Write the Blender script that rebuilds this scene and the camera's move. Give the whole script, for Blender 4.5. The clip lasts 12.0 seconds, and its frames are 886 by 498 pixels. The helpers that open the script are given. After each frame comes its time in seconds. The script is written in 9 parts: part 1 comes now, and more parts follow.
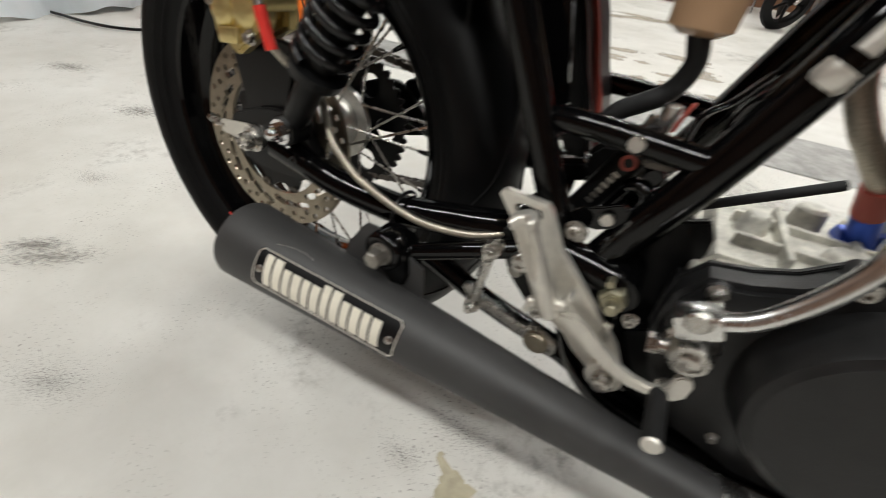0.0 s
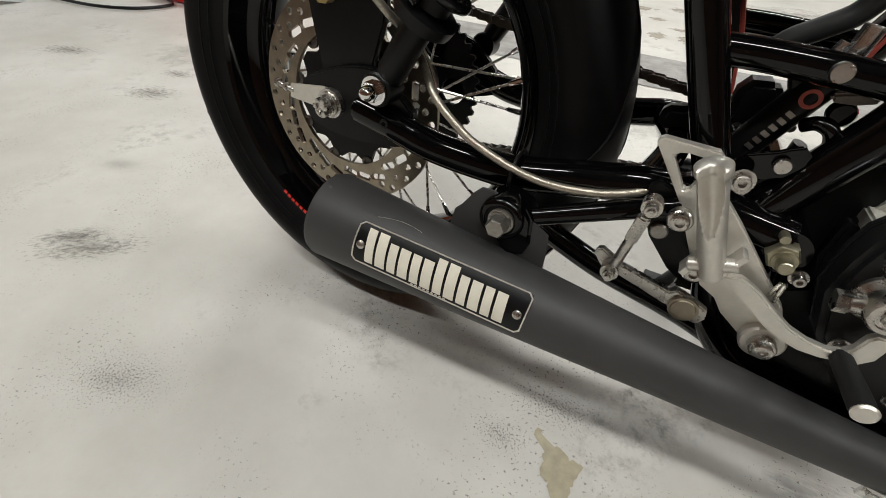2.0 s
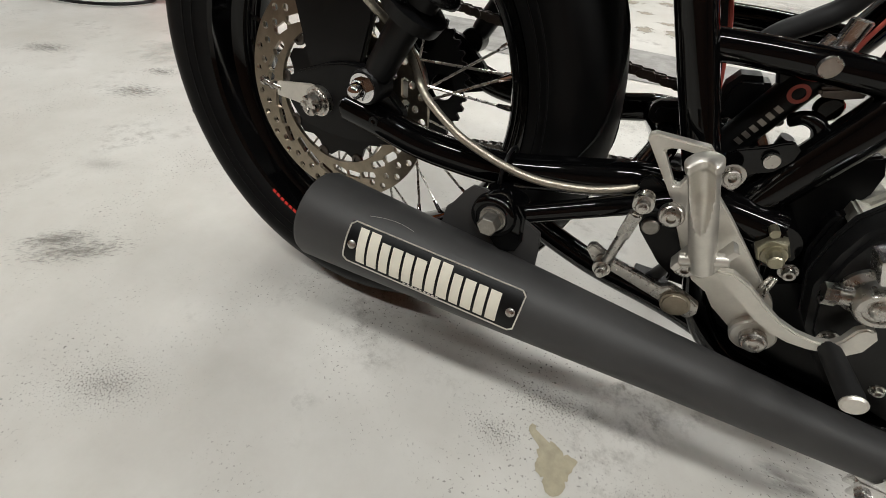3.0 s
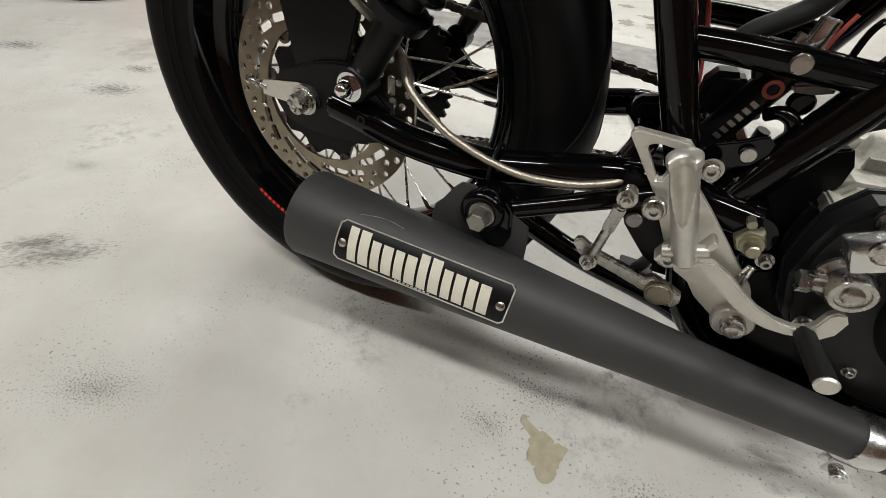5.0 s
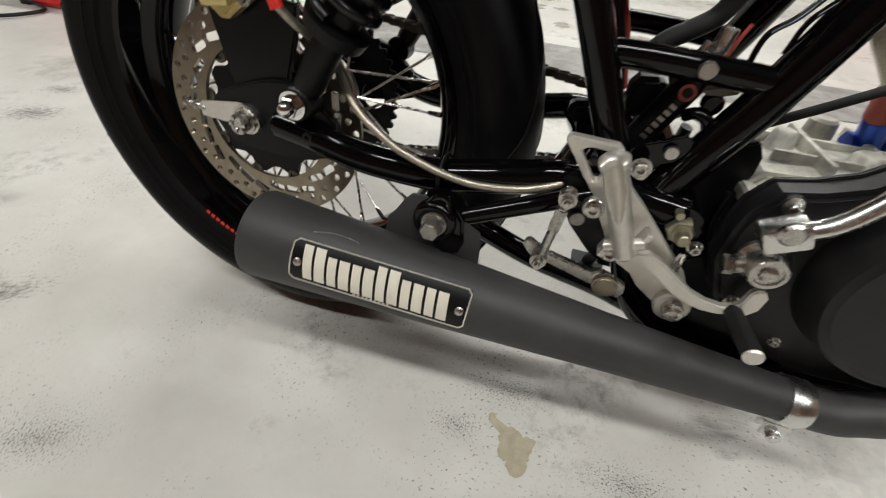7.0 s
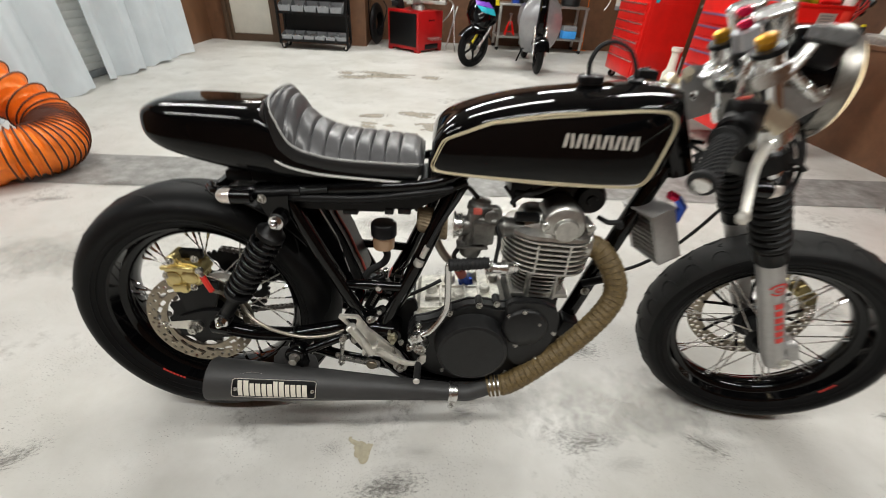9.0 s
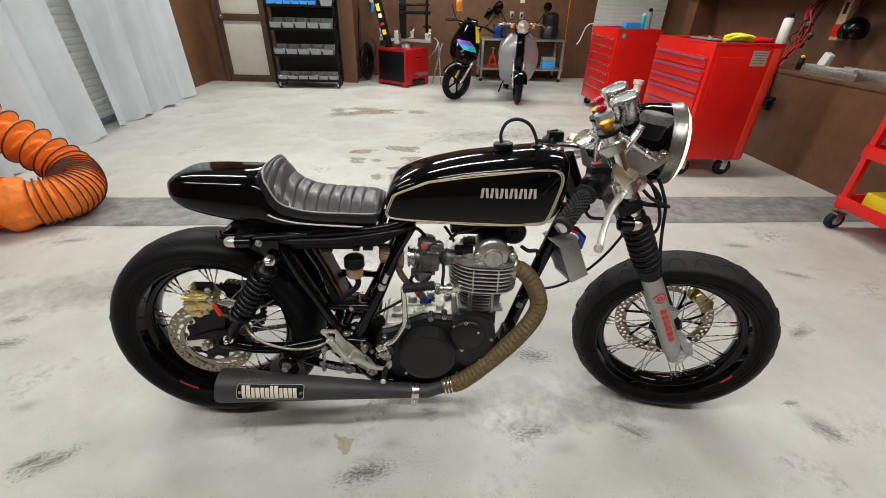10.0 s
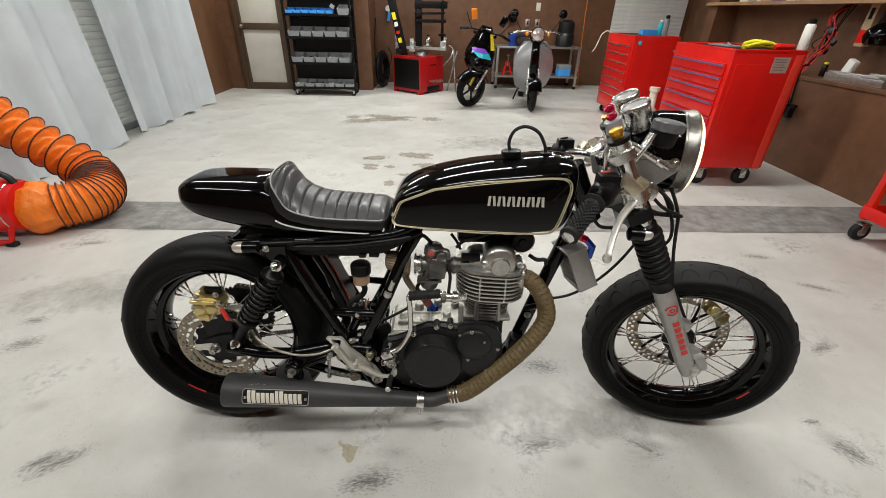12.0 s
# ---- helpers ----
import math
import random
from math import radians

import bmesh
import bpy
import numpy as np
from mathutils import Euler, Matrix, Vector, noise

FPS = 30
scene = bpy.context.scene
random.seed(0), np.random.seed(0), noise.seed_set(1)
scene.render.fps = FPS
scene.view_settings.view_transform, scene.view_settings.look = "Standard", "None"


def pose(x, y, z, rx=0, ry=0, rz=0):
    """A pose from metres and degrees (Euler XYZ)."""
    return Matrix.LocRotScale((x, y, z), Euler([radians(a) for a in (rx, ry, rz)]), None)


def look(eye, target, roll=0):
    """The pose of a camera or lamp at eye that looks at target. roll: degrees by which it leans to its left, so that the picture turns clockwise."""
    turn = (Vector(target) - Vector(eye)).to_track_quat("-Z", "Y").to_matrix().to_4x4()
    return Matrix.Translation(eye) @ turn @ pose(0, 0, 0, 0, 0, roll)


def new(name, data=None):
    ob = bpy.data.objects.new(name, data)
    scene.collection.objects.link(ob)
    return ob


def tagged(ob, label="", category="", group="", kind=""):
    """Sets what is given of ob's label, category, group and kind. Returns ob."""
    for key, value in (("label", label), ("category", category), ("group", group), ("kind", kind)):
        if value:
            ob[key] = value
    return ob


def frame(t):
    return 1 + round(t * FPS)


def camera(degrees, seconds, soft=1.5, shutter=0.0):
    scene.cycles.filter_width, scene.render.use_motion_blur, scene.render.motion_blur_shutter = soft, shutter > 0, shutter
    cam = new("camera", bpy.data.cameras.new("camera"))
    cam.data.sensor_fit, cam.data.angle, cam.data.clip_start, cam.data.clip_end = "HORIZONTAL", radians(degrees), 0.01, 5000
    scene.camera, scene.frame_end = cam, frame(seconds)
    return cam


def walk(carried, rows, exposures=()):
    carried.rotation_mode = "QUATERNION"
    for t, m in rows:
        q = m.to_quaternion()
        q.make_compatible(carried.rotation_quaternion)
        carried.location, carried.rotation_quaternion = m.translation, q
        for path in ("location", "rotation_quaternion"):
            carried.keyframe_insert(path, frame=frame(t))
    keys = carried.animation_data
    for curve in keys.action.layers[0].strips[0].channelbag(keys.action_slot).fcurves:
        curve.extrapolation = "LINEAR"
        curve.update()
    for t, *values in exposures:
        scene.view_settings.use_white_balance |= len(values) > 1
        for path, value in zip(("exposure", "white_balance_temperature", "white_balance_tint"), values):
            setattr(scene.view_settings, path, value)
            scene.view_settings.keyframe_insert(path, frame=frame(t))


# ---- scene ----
cam = camera(93.9, 12.0, soft=0.6, shutter=0.5)
PATH = [
    (0, (0.407, -0.454, 0.562), (-0.237, 0.97, -0.686), 6.7),
    (0.5, (0.316, -0.484, 0.533), (-0.356, 0.888, -0.758), 5.0),
    (1, (0.296, -0.485, 0.523), (-0.357, 0.879, -0.786), 4.4),
    (1.5, (0.298, -0.482, 0.523), (-0.326, 0.883, -0.799), 4.3),
    (2, (0.296, -0.485, 0.522), (-0.301, 0.884, -0.809), 4.3),
    (2.5, (0.296, -0.485, 0.522), (-0.278, 0.886, -0.816), 4.4),
    (3, (0.294, -0.482, 0.522), (-0.26, 0.893, -0.821), 4.5),
    (5, (0.293, -0.486, 0.527), (-0.199, 0.897, -0.831), 4.9),
    (5.5, (0.292, -0.484, 0.527), (-0.184, 0.906, -0.83), 5.0),
    (6, (0.294, -0.483, 0.527), (-0.155, 0.915, -0.831), 5.1),
    (6.5, (0.292, -0.486, 0.527), (-0.111, 0.924, -0.833), 5.1),
    (6.7, (0.293, -0.486, 0.527), (-0.083, 0.937, -0.826), 5.1),
    (8.3, (0.41, -0.597, 0.784), (0.423, 0.991, -0.431), 5.6),
    (8.5, (0.442, -0.651, 0.847), (0.492, 0.95, -0.351), 5.3),
    (9, (0.487, -0.83, 1.02), (0.613, 0.828, -0.091), 3.7),
    (9.5, (0.535, -0.985, 1.137), (0.666, 0.702, 0.071), 2.2),
    (10, (0.588, -1.035, 1.174), (0.712, 0.678, 0.149), 1.6),
    (10.5, (0.595, -1.043, 1.177), (0.699, 0.682, 0.17), 1.3),
    (11, (0.597, -1.038, 1.174), (0.683, 0.692, 0.173), 1.3),
    (11.5, (0.602, -1.029, 1.175), (0.672, 0.702, 0.175), 1.2),
    (12, (0.607, -1.026, 1.173), (0.665, 0.705, 0.173), 1.2),
]
walk(cam, [(t, look(eye, target, roll)) for t, eye, target, roll in PATH], [(0.0, 0.25), (0.8, 0.08), (6.7, 0.08), (8.2, 0.30), (8.6, 0.30), (9.2, 0.05), (10.0, -0.03), (12.0, -0.05)])

# ---- world, lights ----
world = bpy.data.worlds.new("world")
scene.world = world
world.use_nodes = True
world.node_tree.nodes["Background"].inputs[0].default_value = (0.9, 0.95, 1.0, 1)
world.node_tree.nodes["Background"].inputs[1].default_value = 0.01
LAMP_POWER = 32.5
LAMPS = [(x, y) for y in (-1.15, 1.9, 5.3) for x in (-1.3, 0.5, 2.3)]
CEILING = 2.75
scene.view_settings.exposure = 0.0


def lamp(x, y, power):
    data = bpy.data.lights.new("tube_light", "AREA")
    data.shape, data.size, data.size_y, data.energy = "RECTANGLE", 1.25, 0.16, power
    data.color = (0.985, 0.99, 0.955)
    ob = new("tube_light", data)
    ob.matrix_world = pose(x, y, CEILING - 0.10, 0, 0, 0)
    return ob


for lx, ly in LAMPS:
    lamp(lx, ly, LAMP_POWER * (0.86 if ly < 0 else 1.0 if ly < 3 else 1.30))


# ---- materials ----
def mat(name, color, rough=0.5, metal=0.0, var=0.0, scale=20.0, bump=0.0, bscale=200.0, coat=0.0, spec=0.5,
        rvar=0.0, emit=0.0, color2=None, alpha=1.0, trans=0.0, obj=False, dist=0.002):
    m = bpy.data.materials.new(name)
    m.use_nodes = True
    nt = m.node_tree
    b = nt.nodes["Principled BSDF"]
    b.inputs["Base Color"].default_value = (*color, 1)
    b.inputs["Roughness"].default_value = rough
    b.inputs["Metallic"].default_value = metal
    b.inputs["Coat Weight"].default_value = coat
    b.inputs["Coat Roughness"].default_value = 0.04
    b.inputs["Specular IOR Level"].default_value = spec
    b.inputs["Transmission Weight"].default_value = trans
    if emit:
        b.inputs["Emission Color"].default_value = (*color, 1)
        b.inputs["Emission Strength"].default_value = emit
    if var or rvar or bump or color2:
        tc = nt.nodes.new("ShaderNodeTexCoord")
        n1 = nt.nodes.new("ShaderNodeTexNoise")
        n1.inputs["Scale"].default_value = scale
        n1.inputs["Detail"].default_value = 6
        n1.inputs["Roughness"].default_value = 0.65
        nt.links.new(tc.outputs["Object"], n1.inputs["Vector"])
        if var or color2:
            r = nt.nodes.new("ShaderNodeValToRGB")
            r.color_ramp.elements[0].position, r.color_ramp.elements[1].position = 0.32, 0.7
            lo = color2 if color2 else [c * (1 - var) for c in color]
            hi = color if color2 else [min(1, c * (1 + var)) for c in color]
            r.color_ramp.elements[0].color, r.color_ramp.elements[1].color = (*lo, 1), (*hi, 1)
            nt.links.new(n1.outputs["Fac"], r.inputs[0])
            nt.links.new(r.outputs[0], b.inputs["Base Color"])
        if rvar:
            mr = nt.nodes.new("ShaderNodeMapRange")
            mr.inputs["To Min"].default_value, mr.inputs["To Max"].default_value = max(0.02, rough - rvar), min(1, rough + rvar)
            nt.links.new(n1.outputs["Fac"], mr.inputs["Value"])
            nt.links.new(mr.outputs[0], b.inputs["Roughness"])
        if bump:
            n2 = nt.nodes.new("ShaderNodeTexNoise")
            n2.inputs["Scale"].default_value = bscale
            n2.inputs["Detail"].default_value = 4
            nt.links.new(tc.outputs["Object"], n2.inputs["Vector"])
            bp = nt.nodes.new("ShaderNodeBump")
            bp.inputs["Strength"].default_value = bump
            bp.inputs["Distance"].default_value = dist
            nt.links.new(n2.outputs["Fac"], bp.inputs["Height"])
            nt.links.new(bp.outputs[0], b.inputs["Normal"])
    return m


def floor_material():
    m = bpy.data.materials.new("painted_concrete")
    m.use_nodes = True
    nt = m.node_tree
    b = nt.nodes["Principled BSDF"]
    tc = nt.nodes.new("ShaderNodeTexCoord")

    def noise_node(scale, detail=6, rough=0.6, stretch=None):
        n = nt.nodes.new("ShaderNodeTexNoise")
        n.inputs["Scale"].default_value, n.inputs["Detail"].default_value, n.inputs["Roughness"].default_value = scale, detail, rough
        if stretch:
            mp = nt.nodes.new("ShaderNodeMapping")
            mp.inputs["Scale"].default_value = stretch
            nt.links.new(tc.outputs["Object"], mp.inputs[0])
            nt.links.new(mp.outputs[0], n.inputs["Vector"])
        else:
            nt.links.new(tc.outputs["Object"], n.inputs["Vector"])
        return n.outputs["Fac"]

    def ramp(fac, p0, p1, c0=(0, 0, 0), c1=(1, 1, 1)):
        r = nt.nodes.new("ShaderNodeValToRGB")
        r.color_ramp.elements[0].position, r.color_ramp.elements[1].position = p0, p1
        r.color_ramp.elements[0].color, r.color_ramp.elements[1].color = (*c0, 1), (*c1, 1)
        nt.links.new(fac, r.inputs[0])
        return r.outputs[0]

    def mul(a, c):
        n = nt.nodes.new("ShaderNodeMath")
        n.operation = "MULTIPLY"
        nt.links.new(a, n.inputs[0])
        nt.links.new(c, n.inputs[1])
        return n.outputs[0]

    def mix(fac, a, c):
        n = nt.nodes.new("ShaderNodeMix")
        n.data_type = "RGBA"
        if isinstance(a, tuple):
            n.inputs[6].default_value = (*a, 1)
        else:
            nt.links.new(a, n.inputs[6])
        n.inputs[7].default_value = (*c, 1)
        nt.links.new(fac, n.inputs[0])
        return n.outputs[2]

    base = ramp(noise_node(1.6, 8, 0.68), 0.32, 0.70, (0.46, 0.445, 0.405), (0.635, 0.625, 0.595))
    scuff = mul(ramp(noise_node(3.1), 0.55, 0.72), ramp(noise_node(30, 9, 0.78), 0.47, 0.62))
    c = mix(scuff, base, (0.17, 0.155, 0.135))
    speck = mul(ramp(noise_node(210, 3, 0.5), 0.62, 0.68), ramp(noise_node(4.3), 0.47, 0.62))
    c = mix(speck, c, (0.10, 0.09, 0.08))
    smear = mul(ramp(noise_node(2.2), 0.66, 0.74), ramp(noise_node(9, 7, 0.7, (1, 3.5, 1)), 0.50, 0.62))
    c = mix(smear, c, (0.17, 0.16, 0.145))
    nt.links.new(c, b.inputs["Base Color"])
    rr = nt.nodes.new("ShaderNodeMapRange")
    rr.inputs["To Min"].default_value, rr.inputs["To Max"].default_value = 0.30, 0.58
    nt.links.new(noise_node(7), rr.inputs["Value"])
    nt.links.new(rr.outputs[0], b.inputs["Roughness"])
    bp = nt.nodes.new("ShaderNodeBump")
    bp.inputs["Strength"].default_value, bp.inputs["Distance"].default_value = 0.12, 0.003
    nt.links.new(noise_node(45, 5), bp.inputs["Height"])
    nt.links.new(bp.outputs[0], b.inputs["Normal"])
    return m


M = {
    "floor": floor_material(),
    "brown": mat("brown_panel", (0.140, 0.064, 0.030), 0.50, var=0.22, scale=7.0, bump=0.30, bscale=60, rvar=0.14),
    "ceiling": mat("grey_ceiling", (0.16, 0.155, 0.15), 0.8, var=0.15, scale=3),
    "white_wall": mat("white_wall", (0.68, 0.66, 0.60), 0.7, var=0.08, scale=4),
    "black_gloss": mat("black_gloss_paint", (0.0015, 0.0015, 0.0017), 0.055, rvar=0.025, scale=30, spec=0.32),
    "black_satin": mat("black_satin_powder", (0.0032, 0.0032, 0.0035), 0.36, var=0.3, scale=40, bump=0.08, bscale=600, spec=0.22),
    "muffler": mat("black_ceramic_coat", (0.036, 0.0355, 0.0355), 0.55, var=0.18, scale=18, bump=0.12, bscale=900, rvar=0.08, dist=0.0006),
    "rubber": mat("tyre_rubber", (0.0038, 0.0038, 0.0041), 0.48, spec=0.18, var=0.25, scale=25, bump=0.15, bscale=350, rvar=0.12, dist=0.001),
    "rubber_grey": mat("grey_tyre_rubber", (0.020, 0.0197, 0.0193), 0.60, spec=0.26, color2=(0.009, 0.009, 0.0088), scale=18, bump=0.15, bscale=350, rvar=0.12, dist=0.001),
    "rubber_soft": mat("grip_rubber", (0.013, 0.013, 0.0135), 0.65, spec=0.3, var=0.2, scale=60),
    "chrome": mat("chrome", (0.82, 0.82, 0.83), 0.08, 1.0, rvar=0.04, scale=60),
    "steel": mat("bare_steel", (0.52, 0.50, 0.47), 0.28, 1.0, var=0.15, scale=120, rvar=0.1),
    "alu": mat("machined_aluminium", (0.70, 0.675, 0.62), 0.42, 0.75, var=0.08, scale=90, bump=0.06, bscale=700, rvar=0.08, dist=0.0005),
    # cast aluminium darkened in colour for the shade under the tank
    "carb_shaded": mat("shaded_cast_alloy", (0.17, 0.166, 0.155), 0.42, 0.9, var=0.3, scale=70, bump=0.25, bscale=420, rvar=0.1, dist=0.001),
    "purple_vinyl": mat("purple_vinyl", (0.20, 0.06, 0.50), 0.3),
    "alu_cast": mat("cast_aluminium", (0.54, 0.53, 0.50), 0.38, 0.95, var=0.2, scale=60, bump=0.25, bscale=420, rvar=0.1, dist=0.001),
    "alu_polish": mat("polished_aluminium", (0.74, 0.735, 0.72), 0.26, 1.0, rvar=0.08, scale=40),
    "engine_black": mat("engine_black_paint", (0.0100, 0.0100, 0.0104), 0.40, spec=0.34, var=0.25, scale=50, bump=0.15, bscale=700, dist=0.0006),
    "disc": mat("brake_disc_steel", (0.31, 0.27, 0.21), 0.36, 1.0, var=0.18, scale=70, rvar=0.1),
    "gold": mat("gold_anodised", (0.66, 0.54, 0.25), 0.36, 0.9, var=0.1, scale=60),
    "zinc_yellow": mat("zinc_yellow_plating", (0.36, 0.335, 0.245), 0.34, 0.85, var=0.2, scale=120, rvar=0.1),
    "gold_orange": mat("orange_gold_anodised", (0.72, 0.36, 0.04), 0.3, 0.9, var=0.08, scale=60),
    "gold_pin": mat("gold_pinstripe", (0.62, 0.54, 0.37), 0.35, 0.4),
    "wrap": mat("header_wrap_fibre", (0.185, 0.125, 0.045), 0.55, color2=(0.070, 0.046, 0.018), scale=150, bump=0.6, bscale=500, dist=0.002),
    "leather": mat("grey_leather", (0.080, 0.079, 0.082), 0.32, coat=0.12, var=0.15, scale=60, bump=0.25, bscale=420, dist=0.0006),
    "leather_dark": mat("black_vinyl", (0.008, 0.008, 0.0085), 0.4, var=0.2, scale=60, bump=0.15, bscale=500, dist=0.0006),
    "red_paint": mat("red_enamel", (0.70, 0.011, 0.008), 0.30, var=0.1, scale=6, coat=0.12, spec=0.35, rvar=0.06),
    "orange": mat("orange_vinyl", (0.90, 0.20, 0.012), 0.42, var=0.16, scale=14, bump=0.8, bscale=22, dist=0.012),
    "sheet": mat("white_plastic_sheet", (0.70, 0.745, 0.77), 0.36, var=0.10, scale=3, bump=0.45, bscale=9, dist=0.015),
    "grey_plastic": mat("grey_plastic", (0.24, 0.25, 0.26), 0.45, var=0.1, scale=30),
    "blue_plastic": mat("blue_plastic", (0.05, 0.33, 0.82), 0.4, var=0.08, scale=30),
    "silver_paint": mat("silver_paint", (0.34, 0.34, 0.35), 0.35, 0.5, var=0.08, scale=20, coat=0.3),
    "black_plastic": mat("black_plastic", (0.0040, 0.0040, 0.0045), 0.36, spec=0.28, var=0.2, scale=30),
    "door_white": mat("door_enamel", (0.62, 0.60, 0.53), 0.45, var=0.06, scale=5),
    "door_frame": mat("bronze_frame", (0.10, 0.062, 0.038), 0.4, 0.3, var=0.1, scale=10),
    "shutter": mat("shutter_steel", (0.76, 0.75, 0.71), 0.5, var=0.08, scale=6),
    "white_plastic": mat("white_plastic", (0.78, 0.77, 0.73), 0.4, var=0.05, scale=20),
    "yellow": mat("yellow_cloth", (0.80, 0.72, 0.02), 0.9, var=0.15, scale=40, bump=0.3, bscale=120),
    "yellow_paint": mat("yellow_paint", (0.85, 0.68, 0.02), 0.4),
    "teal": mat("teal_vinyl", (0.02, 0.50, 0.62), 0.3),
    "purple": mat("purple_trim", (0.26, 0.16, 0.34), 0.3, 0.6),
    "orange_lens": mat("amber_lens", (0.9, 0.25, 0.01), 0.2, coat=0.5),
    "red_lens": mat("red_anodised", (0.55, 0.01, 0.06), 0.25, 0.7),
    "red_print": mat("red_print", (0.65, 0.03, 0.02), 0.45),
    "blue_anod": mat("blue_anodised", (0.03, 0.08, 0.42), 0.3, 0.7),
    "trim_bright": mat("bright_trim", (0.72, 0.71, 0.68), 0.32, 0.2),
    # pale colour stands in for the highlight along glossy piping
    "piping_sheen": mat("sheen_grey_piping_vinyl", (0.34, 0.335, 0.325), 0.38, var=0.1, scale=80),
    "letter_cream": mat("letter_cream", (0.72, 0.68, 0.58), 0.4, var=0.06, scale=60),
    "letter_silver": mat("letter_silver", (0.75, 0.72, 0.66), 0.3, 0.6),
    "dark_brown_res": mat("brown_fluid_cup", (0.35, 0.22, 0.13), 0.25),
    "strip": mat("bare_concrete_strip", (0.35, 0.345, 0.33), 0.5, color2=(0.14, 0.135, 0.125), scale=11, bump=0.15, bscale=60, rvar=0.1),
    "stain": mat("dried_spill", (0.40, 0.36, 0.26), 0.4, var=0.15, scale=60),
    "lamp_glow": mat("lamp_tube", (1.0, 0.96, 0.88), 0.5, emit=6.0),
    "wood": mat("shelf_wood", (0.34, 0.20, 0.10), 0.5, var=0.2, scale=8),
    "cardboard": mat("cardboard", (0.48, 0.34, 0.20), 0.75, var=0.1, scale=20),
    "spring": mat("spring_black", (0.004, 0.004, 0.0045), 0.24, spec=0.4),
    "braid": mat("braided_steel", (0.46, 0.42, 0.35), 0.38, 0.9, var=0.2, scale=400, bump=0.5, bscale=1500, dist=0.0005),
    "wire_brown": mat("hose_wire_cover", (0.085, 0.022, 0.008), 0.5),
    "groove": mat("groove_shade_black", (0.004, 0.004, 0.004), 0.9),
    "steel_dark": mat("oily_steel", (0.12, 0.11, 0.10), 0.4, 0.9, var=0.2, scale=100),
    "lens_clear": mat("clear_lens", (0.75, 0.68, 0.62), 0.15, 0.6, coat=0.6),
    "red_faded": mat("faded_red", (0.40, 0.07, 0.05), 0.5),
    "alu_pale": mat("pale_cast_aluminium", (0.54, 0.525, 0.47), 0.5, 0.45, var=0.35, scale=55, bump=0.4, bscale=300, rvar=0.08, dist=0.001),
    "alu_fork": mat("grey_anodised", (0.42, 0.41, 0.40), 0.38, 0.7, var=0.08, scale=60, rvar=0.06),
    "bolt_grey": mat("worn_bolt", (0.30, 0.285, 0.26), 0.36, 0.9, var=0.2, scale=150, rvar=0.1),
    "red_dark": mat("dark_red_enamel", (0.36, 0.006, 0.007), 0.35, var=0.12, scale=6, spec=0.4),
    "red_cord": mat("red_cord", (0.42, 0.018, 0.014), 0.5),
    "red_light": mat("lighter_red_enamel", (0.78, 0.05, 0.03), 0.3, var=0.1, scale=8),
    "filter": mat("filter_gauze", (0.20, 0.15, 0.09), 0.7, var=0.2, scale=80),
    "gauge_face": mat("gauge_face", (0.55, 0.55, 0.54), 0.2, coat=1.0),
    "head_glow": mat("headlamp_glow", (1.0, 0.80, 0.48), 0.3, emit=1.6),
    "brass_alu": mat("champagne_anodised", (0.66, 0.58, 0.44), 0.32, 0.9, var=0.06, scale=60),
    "cap_grey": mat("scuffed_grey_cap", (0.11, 0.11, 0.11), 0.45, var=0.4, scale=60),
}


def decal_material(name, color, scale, lo, hi, edge=0.5, stretch=(1, 1, 1)):
    """Dirt that thins out towards the rim of its patch and breaks up into grains."""
    m = bpy.data.materials.new(name)
    m.use_nodes = True
    nt = m.node_tree
    b = nt.nodes["Principled BSDF"]
    b.inputs["Base Color"].default_value = (*color, 1)
    b.inputs["Roughness"].default_value = 0.6
    tc = nt.nodes.new("ShaderNodeTexCoord")
    sub = nt.nodes.new("ShaderNodeVectorMath")
    sub.operation = "SUBTRACT"
    sub.inputs[1].default_value = (0.5, 0.5, 0.5)
    nt.links.new(tc.outputs["Generated"], sub.inputs[0])
    flat = nt.nodes.new("ShaderNodeVectorMath")
    flat.operation = "MULTIPLY"
    flat.inputs[1].default_value = (2, 2, 0)
    nt.links.new(sub.outputs[0], flat.inputs[0])
    ln = nt.nodes.new("ShaderNodeVectorMath")
    ln.operation = "LENGTH"
    nt.links.new(flat.outputs[0], ln.inputs[0])
    n1 = nt.nodes.new("ShaderNodeTexNoise")
    n1.inputs["Scale"].default_value, n1.inputs["Detail"].default_value, n1.inputs["Roughness"].default_value = scale, 9, 0.72
    mp = nt.nodes.new("ShaderNodeMapping")
    mp.inputs["Scale"].default_value = stretch
    nt.links.new(tc.outputs["Object"], mp.inputs[0])
    nt.links.new(mp.outputs[0], n1.inputs["Vector"])
    mul = nt.nodes.new("ShaderNodeMath")
    mul.operation = "MULTIPLY_ADD"
    mul.inputs[1].default_value = -edge
    nt.links.new(ln.outputs["Value"], mul.inputs[0])
    nt.links.new(n1.outputs["Fac"], mul.inputs[2])
    r = nt.nodes.new("ShaderNodeValToRGB")
    r.color_ramp.elements[0].position, r.color_ramp.elements[1].position = lo, hi
    nt.links.new(mul.outputs[0], r.inputs[0])
    nt.links.new(r.outputs[0], b.inputs["Alpha"])
    return m


